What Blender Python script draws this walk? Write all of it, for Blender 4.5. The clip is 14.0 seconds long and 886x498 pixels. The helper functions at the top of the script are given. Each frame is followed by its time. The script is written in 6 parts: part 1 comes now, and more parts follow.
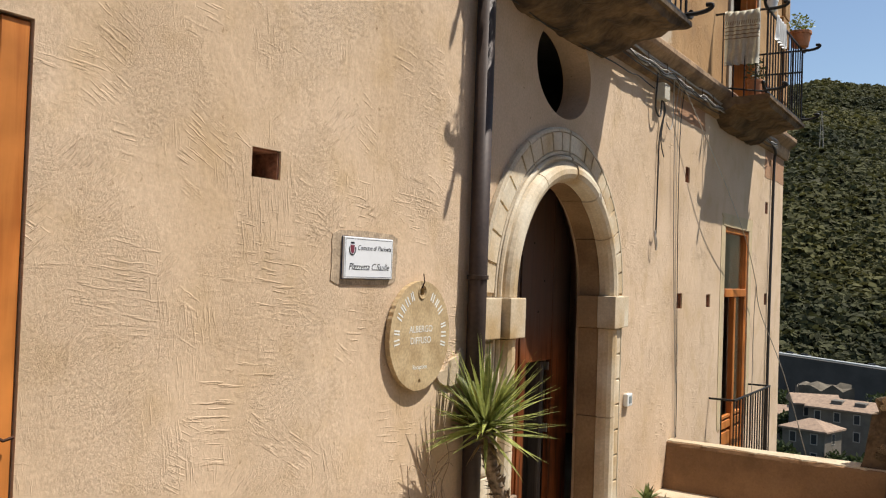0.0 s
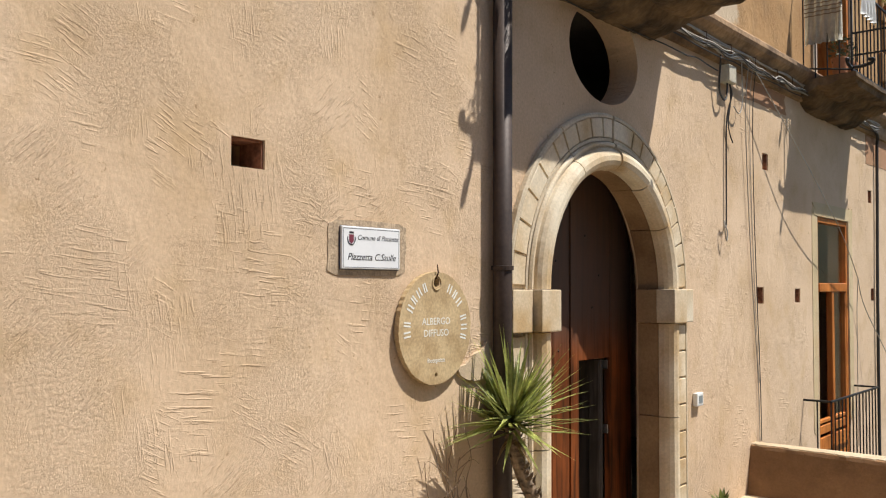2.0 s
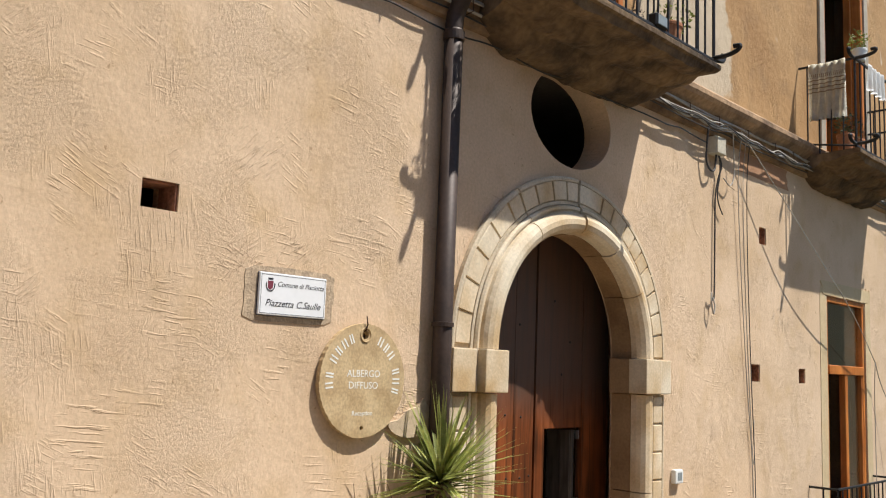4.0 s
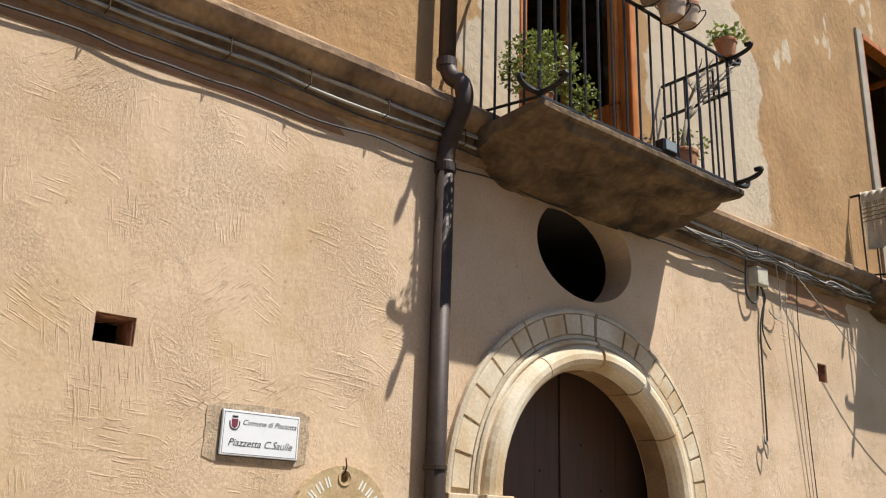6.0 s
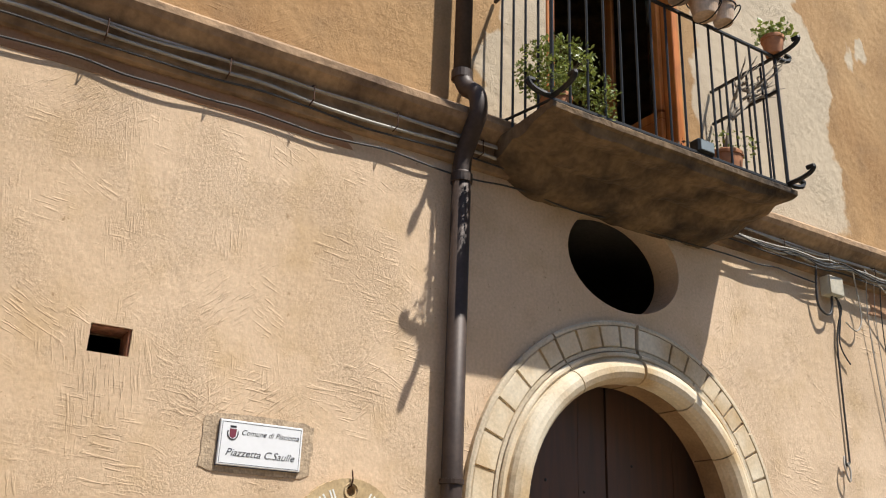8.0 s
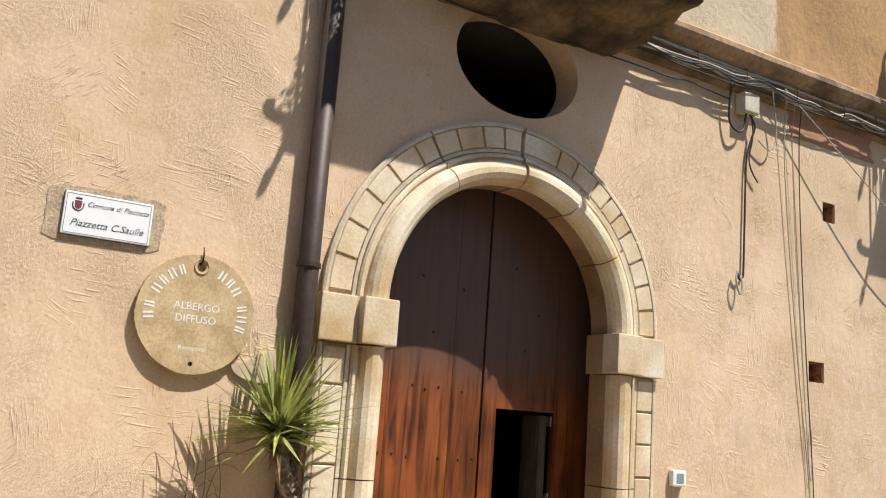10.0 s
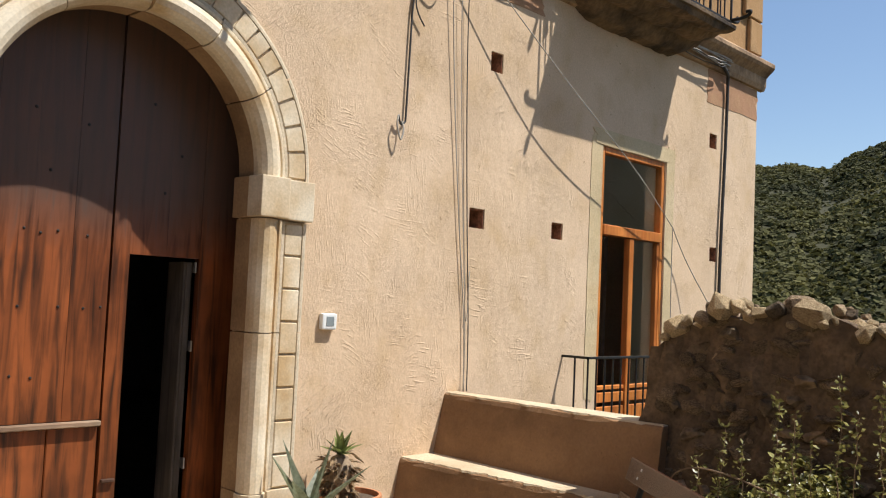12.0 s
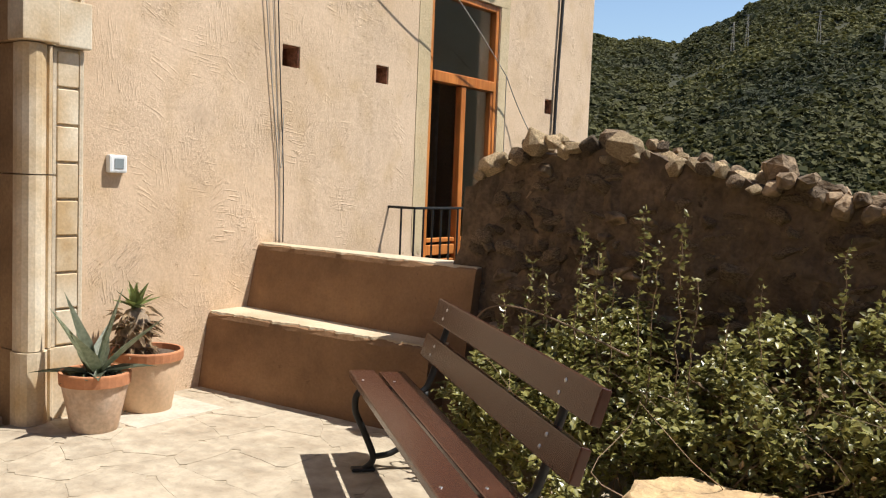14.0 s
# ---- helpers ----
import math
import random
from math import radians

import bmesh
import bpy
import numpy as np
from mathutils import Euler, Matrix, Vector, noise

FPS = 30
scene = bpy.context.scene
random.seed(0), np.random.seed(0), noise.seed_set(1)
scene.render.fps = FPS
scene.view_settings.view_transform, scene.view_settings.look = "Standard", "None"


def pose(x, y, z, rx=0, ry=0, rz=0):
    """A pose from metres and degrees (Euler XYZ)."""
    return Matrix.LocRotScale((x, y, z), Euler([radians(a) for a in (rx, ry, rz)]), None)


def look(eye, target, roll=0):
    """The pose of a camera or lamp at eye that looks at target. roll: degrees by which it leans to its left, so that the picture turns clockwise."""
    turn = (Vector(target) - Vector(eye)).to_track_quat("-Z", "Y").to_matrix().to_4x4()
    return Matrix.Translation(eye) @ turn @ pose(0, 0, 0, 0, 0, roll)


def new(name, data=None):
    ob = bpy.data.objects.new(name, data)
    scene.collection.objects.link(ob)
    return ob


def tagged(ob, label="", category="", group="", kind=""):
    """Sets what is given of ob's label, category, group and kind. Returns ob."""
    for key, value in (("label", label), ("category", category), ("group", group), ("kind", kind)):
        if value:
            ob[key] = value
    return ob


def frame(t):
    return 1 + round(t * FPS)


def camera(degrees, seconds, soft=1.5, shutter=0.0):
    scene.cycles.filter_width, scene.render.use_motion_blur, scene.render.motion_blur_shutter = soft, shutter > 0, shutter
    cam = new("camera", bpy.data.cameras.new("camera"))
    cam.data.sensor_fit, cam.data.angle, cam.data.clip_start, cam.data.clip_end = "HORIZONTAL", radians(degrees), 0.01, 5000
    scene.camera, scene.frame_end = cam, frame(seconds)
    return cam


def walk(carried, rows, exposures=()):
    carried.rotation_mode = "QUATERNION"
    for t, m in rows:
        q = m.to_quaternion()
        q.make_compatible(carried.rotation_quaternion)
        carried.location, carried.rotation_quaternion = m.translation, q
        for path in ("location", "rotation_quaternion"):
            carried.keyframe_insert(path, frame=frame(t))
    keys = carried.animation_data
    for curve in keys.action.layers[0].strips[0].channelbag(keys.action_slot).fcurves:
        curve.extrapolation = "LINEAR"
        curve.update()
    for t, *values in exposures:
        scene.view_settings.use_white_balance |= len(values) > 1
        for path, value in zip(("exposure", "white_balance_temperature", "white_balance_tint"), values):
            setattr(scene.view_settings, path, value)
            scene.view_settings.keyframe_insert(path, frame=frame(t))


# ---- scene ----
cam = camera(52.6, 14.0, soft=1.15)
PATH = [
    (0, (2.776, 0.236, 2.645), (1.722, 1.935, 2.696), 2.0),
    (0.5, (2.852, 0.38, 2.619), (1.747, 2.047, 2.661), 1.8),
    (1, (2.964, 0.528, 2.62), (1.797, 2.153, 2.646), 2.2),
    (1.5, (3.081, 0.613, 2.601), (1.852, 2.191, 2.635), 1.3),
    (2, (3.186, 0.717, 2.514), (1.908, 2.253, 2.596), 0.2),
    (2.2, (3.225, 0.766, 2.458), (1.926, 2.282, 2.568), -0.3),
    (4.3, (3.755, 1.273, 2.363), (2.38, 2.696, 2.653), 2.7),
    (4.5, (3.77, 1.319, 2.343), (2.404, 2.744, 2.664), 2.6),
    (5, (3.814, 1.456, 2.219), (2.435, 2.829, 2.68), 1.9),
    (5.5, (3.873, 1.668, 2.244), (2.421, 2.932, 2.786), 2.8),
    (6, (3.949, 1.821, 2.282), (2.477, 3.033, 2.885), 1.9),
    (6.5, (3.941, 1.979, 2.182), (2.448, 3.128, 2.852), 0.1),
    (7, (3.998, 2.128, 2.205), (2.447, 3.161, 2.93), 1.9),
    (7.2, (4.021, 2.183, 2.215), (2.467, 3.202, 2.955), 2.1),
    (9.3, (4.474, 2.924, 1.801), (2.77, 3.778, 2.407), 2.4),
    (9.5, (4.486, 2.994, 1.79), (2.793, 3.907, 2.339), 2.5),
    (10, (4.593, 3.224, 1.836), (2.894, 4.208, 2.215), 4.2),
    (10.5, (4.61, 3.389, 1.767), (2.962, 4.479, 2.076), 3.6),
    (11, (4.675, 3.568, 1.705), (3.076, 4.74, 1.967), 2.35),
    (11.5, (4.775, 3.777, 1.74), (3.218, 5.017, 1.934), 1.75),
    (12, (4.823, 3.978, 1.739), (3.434, 5.413, 1.859), 2.6),
    (12.5, (4.855, 4.13, 1.665), (3.591, 5.678, 1.746), 4.7),
    (13, (4.792, 4.292, 1.561), (3.647, 5.932, 1.575), 4.9),
    (13.5, (4.803, 4.392, 1.564), (3.656, 6.028, 1.499), 3.9),
    (14, (4.821, 4.483, 1.553), (3.681, 6.12, 1.402), 2.3),
]
walk(cam, [(t, look(eye, target, roll)) for t, eye, target, roll in PATH], exposures=[(0.0, 0.36, 6500, 10), (2.0, 0.40, 6480, 10), (5.0, 0.50, 6420, 10), (7.0, 0.55, 6420, 10), (9.5, 0.60, 6420, 10), (11.0, 0.62, 6380, 10), (12.0, 0.50, 6320, 10), (13.0, 0.45, 6280, 10), (14.0, 0.57, 6300, 10)])

# ---- light ----
SUN_DIR = Vector((0.635, 0.44, 1.44)).normalized()
world = bpy.data.worlds.new("sky_world")
scene.world = world
world.use_nodes = True
wn = world.node_tree
sky = wn.nodes.new("ShaderNodeTexSky")
sky.sky_type = "NISHITA"
sky.sun_disc = False
sky.sun_elevation = math.asin(SUN_DIR.z)
sky.sun_rotation = math.atan2(SUN_DIR.x, SUN_DIR.y)
sky.air_density, sky.dust_density, sky.ozone_density = 1.0, 0.6, 1.5
wn.links.new(sky.outputs[0], wn.nodes["Background"].inputs[0])
wn.nodes["Background"].inputs[1].default_value = 0.10
sun = new("sun", bpy.data.lights.new("sun", "SUN"))
sun.data.energy, sun.data.angle, sun.data.color = 5.0, radians(0.53), (1.0, 0.965, 0.90)
sun.matrix_world = look(SUN_DIR * 60, (0, 0, 0))


# ---- materials ----
def mat(name, base, rough=0.8, metal=0.0, var=0.25, scale=8.0, tint=None, bump=0.2, bscale=40.0, bdist=0.01, piece=0.0, spec=0.4):
    """A worn surface: base colour, a second tint in soft stains, grain and fine relief; piece: how far single pieces differ."""
    m = bpy.data.materials.new(name)
    m.use_nodes = True
    nt = m.node_tree
    b = nt.nodes["Principled BSDF"]
    tc = nt.nodes.new("ShaderNodeTexCoord")
    n1 = nt.nodes.new("ShaderNodeTexNoise")
    n1.inputs["Scale"].default_value, n1.inputs["Detail"].default_value = scale, 6
    nt.links.new(tc.outputs["Object"], n1.inputs["Vector"])
    n2 = nt.nodes.new("ShaderNodeTexNoise")
    n2.inputs["Scale"].default_value, n2.inputs["Detail"].default_value = bscale, 5
    nt.links.new(tc.outputs["Object"], n2.inputs["Vector"])
    ramp = nt.nodes.new("ShaderNodeValToRGB")
    t = tint or tuple(c * (1 - var) for c in base)
    ramp.color_ramp.elements[0].color, ramp.color_ramp.elements[1].color = (*t, 1), (*base, 1)
    ramp.color_ramp.elements[0].position, ramp.color_ramp.elements[1].position = 0.32, 0.62
    nt.links.new(n1.outputs[0], ramp.inputs[0])
    hsv = nt.nodes.new("ShaderNodeHueSaturation")
    nt.links.new(ramp.outputs[0], hsv.inputs["Color"])
    mr = nt.nodes.new("ShaderNodeMapRange")
    mr.inputs["From Min"].default_value, mr.inputs["From Max"].default_value = 0.3, 0.7
    mr.inputs["To Min"].default_value, mr.inputs["To Max"].default_value = 1 - var * 0.6, 1 + var * 0.4
    nt.links.new(n2.outputs[0], mr.inputs["Value"])
    val = mr.outputs[0]
    if piece:
        oi = nt.nodes.new("ShaderNodeObjectInfo")
        geo = nt.nodes.new("ShaderNodeNewGeometry")
        ad = nt.nodes.new("ShaderNodeMath")
        ad.operation = "ADD"
        nt.links.new(oi.outputs["Random"], ad.inputs[0])
        nt.links.new(geo.outputs["Random Per Island"], ad.inputs[1])
        fr = nt.nodes.new("ShaderNodeMath")
        fr.operation = "FRACT"
        nt.links.new(ad.outputs[0], fr.inputs[0])
        m2 = nt.nodes.new("ShaderNodeMapRange")
        m2.inputs["To Min"].default_value, m2.inputs["To Max"].default_value = 1 - piece, 1 + piece
        nt.links.new(fr.outputs[0], m2.inputs["Value"])
        mu = nt.nodes.new("ShaderNodeMath")
        mu.operation = "MULTIPLY"
        nt.links.new(val, mu.inputs[0])
        nt.links.new(m2.outputs[0], mu.inputs[1])
        val = mu.outputs[0]
    nt.links.new(val, hsv.inputs["Value"])
    nt.links.new(hsv.outputs[0], b.inputs["Base Color"])
    b.inputs["Roughness"].default_value, b.inputs["Metallic"].default_value = rough, metal
    b.inputs["Specular IOR Level"].default_value = spec
    if bump:
        bp = nt.nodes.new("ShaderNodeBump")
        bp.inputs["Strength"].default_value, bp.inputs["Distance"].default_value = bump, bdist
        nt.links.new(n2.outputs[0], bp.inputs["Height"])
        nt.links.new(bp.outputs[0], b.inputs["Normal"])
    return m


def nodes_of(m):
    nt = m.node_tree
    return nt, nt.nodes, nt.links


def plaster_mat(name, base, tint, stroke=1.0, stain=(0.5, 0.33, 0.16), fine=0.22):
    """Hand-trowelled lime plaster: short strokes in changing directions, pits, warm stains."""
    m = bpy.data.materials.new(name)
    m.use_nodes = True
    nt, N, L = nodes_of(m)
    b = N["Principled BSDF"]
    tc = N.new("ShaderNodeTexCoord")
    big = N.new("ShaderNodeTexNoise")
    big.inputs["Scale"].default_value, big.inputs["Detail"].default_value = 0.9, 7
    L.new(tc.outputs["Object"], big.inputs["Vector"])
    r = N.new("ShaderNodeValToRGB")
    e = r.color_ramp.elements
    e[0].position, e[0].color = 0.30, (*tint, 1)
    e[1].position, e[1].color = 0.62, (*base, 1)
    L.new(big.outputs[0], r.inputs[0])
    st = N.new("ShaderNodeTexNoise")
    st.inputs["Scale"].default_value, st.inputs["Detail"].default_value = 3.3, 8
    L.new(tc.outputs["Object"], st.inputs["Vector"])
    sr = N.new("ShaderNodeValToRGB")
    sr.color_ramp.elements[0].position, sr.color_ramp.elements[1].position = 0.50, 0.80
    L.new(st.outputs[0], sr.inputs[0])
    mx = N.new("ShaderNodeMixRGB")
    sf = N.new("ShaderNodeMath")
    sf.operation = "MULTIPLY"
    sf.inputs[1].default_value = 0.55
    L.new(sr.outputs[0], sf.inputs[0])
    L.new(sf.outputs[0], mx.inputs[0])
    L.new(r.outputs[0], mx.inputs[1])
    mx.inputs[2].default_value = (*stain, 1)
    gr = N.new("ShaderNodeTexNoise")
    gr.inputs["Scale"].default_value, gr.inputs["Detail"].default_value = 55, 4
    L.new(tc.outputs["Object"], gr.inputs["Vector"])
    gm = N.new("ShaderNodeMapRange")
    gm.inputs["From Min"].default_value, gm.inputs["From Max"].default_value = 0.3, 0.7
    gm.inputs["To Min"].default_value, gm.inputs["To Max"].default_value = 0.90, 1.06
    L.new(gr.outputs[0], gm.inputs["Value"])
    hs = N.new("ShaderNodeHueSaturation")
    L.new(mx.outputs[0], hs.inputs["Color"])
    L.new(gm.outputs[0], hs.inputs["Value"])
    # scattered dark pits where the coat has broken away
    hole = N.new("ShaderNodeTexNoise")
    hole.inputs["Scale"].default_value, hole.inputs["Detail"].default_value, hole.inputs["Roughness"].default_value = 17, 7, 0.7
    L.new(tc.outputs["Object"], hole.inputs["Vector"])
    hm = N.new("ShaderNodeMapRange")
    hm.inputs["From Min"].default_value, hm.inputs["From Max"].default_value = 0.635, 0.67
    hm.inputs["To Max"].default_value = 0.6 * stroke
    L.new(hole.outputs[0], hm.inputs["Value"])
    hx = N.new("ShaderNodeMixRGB")
    L.new(hm.outputs[0], hx.inputs[0])
    L.new(hs.outputs[0], hx.inputs[1])
    hx.inputs[2].default_value = (stain[0] * 0.6, stain[1] * 0.55, stain[2] * 0.55, 1)
    L.new(hx.outputs[0], b.inputs["Base Color"])
    b.inputs["Roughness"].default_value = 0.92
    b.inputs["Specular IOR Level"].default_value = 0.2
    # strokes: two sets of stretched, warped noise masked by patches
    heights = []
    for k, (ang, sc) in enumerate(((28, (10, 8, 86)), (-43, (10, 10, 98)), (82, (10, 8, 80)), (6, (9, 6, 68)))):
        tu = N.new("ShaderNodeMapping")
        tu.inputs["Rotation"].default_value = (radians(ang), 0, 0)
        mp = N.new("ShaderNodeMapping")
        mp.inputs["Scale"].default_value = sc
        wv = N.new("ShaderNodeTexNoise")
        wv.inputs["Scale"].default_value, wv.inputs["Detail"].default_value = 3.0, 3
        L.new(tc.outputs["Object"], wv.inputs["Vector"])
        va = N.new("ShaderNodeVectorMath")
        va.operation = "MULTIPLY_ADD"
        va.inputs[1].default_value = (0.035, 0.035, 0.035)
        L.new(wv.outputs["Color"], va.inputs[0])
        L.new(tc.outputs["Object"], va.inputs[2])
        L.new(va.outputs[0], tu.inputs["Vector"])
        L.new(tu.outputs[0], mp.inputs["Vector"])
        nz = N.new("ShaderNodeTexNoise")
        nz.inputs["Scale"].default_value, nz.inputs["Detail"].default_value = 1.0, 5
        L.new(mp.outputs[0], nz.inputs["Vector"])
        mk = N.new("ShaderNodeTexNoise")
        mk.inputs["Scale"].default_value, mk.inputs["Detail"].default_value = 2.4, 2
        off = N.new("ShaderNodeVectorMath")
        off.inputs[1].default_value = (k * 7.3, k * 3.1, k * 5.7)
        L.new(tc.outputs["Object"], off.inputs[0])
        L.new(off.outputs[0], mk.inputs["Vector"])
        mm = N.new("ShaderNodeMapRange")
        mm.inputs["From Min"].default_value, mm.inputs["From Max"].default_value = 0.57, 0.73
        L.new(mk.outputs[0], mm.inputs["Value"])
        ps = N.new("ShaderNodeMapRange")
        ps.inputs["From Min"].default_value, ps.inputs["From Max"].default_value = 0.55, 0.66
        L.new(nz.outputs[0], ps.inputs["Value"])
        mu = N.new("ShaderNodeMath")
        mu.operation = "MULTIPLY"
        L.new(ps.outputs[0], mu.inputs[0])
        L.new(mm.outputs[0], mu.inputs[1])
        heights.append(mu.outputs[0])
    s = heights[0]
    for h in heights[1:]:
        a = N.new("ShaderNodeMath")
        L.new(s, a.inputs[0])
        L.new(h, a.inputs[1])
        s = a.outputs[0]
    b1 = N.new("ShaderNodeBump")
    b1.inputs["Strength"].default_value, b1.inputs["Distance"].default_value = 0.72 * stroke, 0.008
    L.new(s, b1.inputs["Height"])
    med = N.new("ShaderNodeTexNoise")
    med.inputs["Scale"].default_value, med.inputs["Detail"].default_value = 14, 6
    L.new(tc.outputs["Object"], med.inputs["Vector"])
    b2 = N.new("ShaderNodeBump")
    b2.inputs["Strength"].default_value, b2.inputs["Distance"].default_value = fine, 0.02
    L.new(med.outputs[0], b2.inputs["Height"])
    L.new(b1.outputs[0], b2.inputs["Normal"])
    pit = N.new("ShaderNodeTexNoise")
    pit.inputs["Scale"].default_value, pit.inputs["Detail"].default_value, pit.inputs["Roughness"].default_value = 62, 9, 0.78
    L.new(tc.outputs["Object"], pit.inputs["Vector"])
    pr = N.new("ShaderNodeMapRange")
    pr.inputs["From Min"].default_value, pr.inputs["From Max"].default_value = 0.28, 0.56
    L.new(pit.outputs[0], pr.inputs["Value"])
    zone = N.new("ShaderNodeTexNoise")
    zone.inputs["Scale"].default_value, zone.inputs["Detail"].default_value = 1.9, 4
    L.new(tc.outputs["Object"], zone.inputs["Vector"])
    zm = N.new("ShaderNodeMapRange")
    zm.inputs["From Min"].default_value, zm.inputs["From Max"].default_value = 0.44, 0.60
    zm.inputs["To Min"].default_value, zm.inputs["To Max"].default_value = 0.12, 1.0
    L.new(zone.outputs[0], zm.inputs["Value"])
    zp = N.new("ShaderNodeMath")
    zp.operation = "MULTIPLY"
    L.new(pr.outputs[0], zp.inputs[0])
    L.new(zm.outputs[0], zp.inputs[1])
    b3 = N.new("ShaderNodeBump")
    b3.inputs["Strength"].default_value, b3.inputs["Distance"].default_value = 0.56, 0.006
    L.new(zp.outputs[0], b3.inputs["Height"])
    L.new(b2.outputs[0], b3.inputs["Normal"])
    L.new(b3.outputs[0], b.inputs["Normal"])
    return m


def wood_mat(name, base, dark, rough=0.55, along=2, scale=1.0, piece=0.12, grey=None, grey_z=(1.9, 2.25)):
    """Stained boards: grain stretched along one axis, dark weathered runs."""
    m = bpy.data.materials.new(name)
    m.use_nodes = True
    nt, N, L = nodes_of(m)
    b = N["Principled BSDF"]
    tc = N.new("ShaderNodeTexCoord")
    oi = N.new("ShaderNodeObjectInfo")
    mp = N.new("ShaderNodeMapping")
    sc = [20 * scale] * 3
    sc[along] = 1.6 * scale
    mp.inputs["Scale"].default_value = sc
    sh = N.new("ShaderNodeVectorMath")
    sh.operation = "MULTIPLY_ADD"
    sh.inputs[1].default_value = (5, 5, 5)
    L.new(oi.outputs["Random"], sh.inputs[0])
    L.new(tc.outputs["Object"], sh.inputs[2])
    L.new(sh.outputs[0], mp.inputs["Vector"])
    n = N.new("ShaderNodeTexNoise")
    n.inputs["Scale"].default_value, n.inputs["Detail"].default_value, n.inputs["Distortion"].default_value = 1.0, 6, 0.6
    L.new(mp.outputs[0], n.inputs["Vector"])
    r = N.new("ShaderNodeValToRGB")
    r.color_ramp.elements[0].position, r.color_ramp.elements[0].color = 0.33, (*dark, 1)
    r.color_ramp.elements[1].position, r.color_ramp.elements[1].color = 0.58, (*base, 1)
    L.new(n.outputs[0], r.inputs[0])
    st = N.new("ShaderNodeTexNoise")
    st.inputs["Scale"].default_value, st.inputs["Detail"].default_value = 3.0, 5
    L.new(tc.outputs["Object"], st.inputs["Vector"])
    mr = N.new("ShaderNodeMapRange")
    mr.inputs["From Min"].default_value, mr.inputs["From Max"].default_value = 0.3, 0.65
    mr.inputs["To Min"].default_value, mr.inputs["To Max"].default_value = 0.6, 1.1
    L.new(st.outputs[0], mr.inputs["Value"])
    pr = N.new("ShaderNodeMapRange")
    pr.inputs["To Min"].default_value, pr.inputs["To Max"].default_value = 1 - piece, 1 + piece
    L.new(oi.outputs["Random"], pr.inputs["Value"])
    mu = N.new("ShaderNodeMath")
    mu.operation = "MULTIPLY"
    L.new(mr.outputs[0], mu.inputs[0])
    L.new(pr.outputs[0], mu.inputs[1])
    hs = N.new("ShaderNodeHueSaturation")
    L.new(r.outputs[0], hs.inputs["Color"])
    L.new(mu.outputs[0], hs.inputs["Value"])
    L.new(hs.outputs[0], b.inputs["Base Color"])
    if grey:
        # boards turn darker and greyer above a ragged line
        sp = N.new("ShaderNodeSeparateXYZ")
        L.new(tc.outputs["Object"], sp.inputs[0])
        ad = N.new("ShaderNodeMath")
        ad.operation = "MULTIPLY_ADD"
        ad.inputs[1].default_value = 0.7
        L.new(n.outputs[0], ad.inputs[0])
        L.new(sp.outputs["Z"], ad.inputs[2])
        gz = N.new("ShaderNodeMapRange")
        gz.inputs["From Min"].default_value, gz.inputs["From Max"].default_value = grey_z[0] + 0.35, grey_z[1] + 0.35
        gz.inputs["To Max"].default_value = 0.85
        L.new(ad.outputs[0], gz.inputs["Value"])
        gx = N.new("ShaderNodeMixRGB")
        L.new(gz.outputs[0], gx.inputs[0])
        L.new(hs.outputs[0], gx.inputs[1])
        gx.inputs[2].default_value = (*grey, 1)
        L.new(gx.outputs[0], b.inputs["Base Color"])
    b.inputs["Roughness"].default_value = rough
    b.inputs["Specular IOR Level"].default_value = 0.3
    bp = N.new("ShaderNodeBump")
    bp.inputs["Strength"].default_value, bp.inputs["Distance"].default_value = 0.35, 0.004
    L.new(n.outputs[0], bp.inputs["Height"])
    L.new(bp.outputs[0], b.inputs["Normal"])
    return m


PLASTER = plaster_mat("trowelled_plaster", (0.685, 0.505, 0.34), (0.59, 0.42, 0.265))
UPPER = plaster_mat("ochre_plaster", (0.46, 0.28, 0.13), (0.36, 0.20, 0.085), 0.5, (0.24, 0.15, 0.08), 0.5)



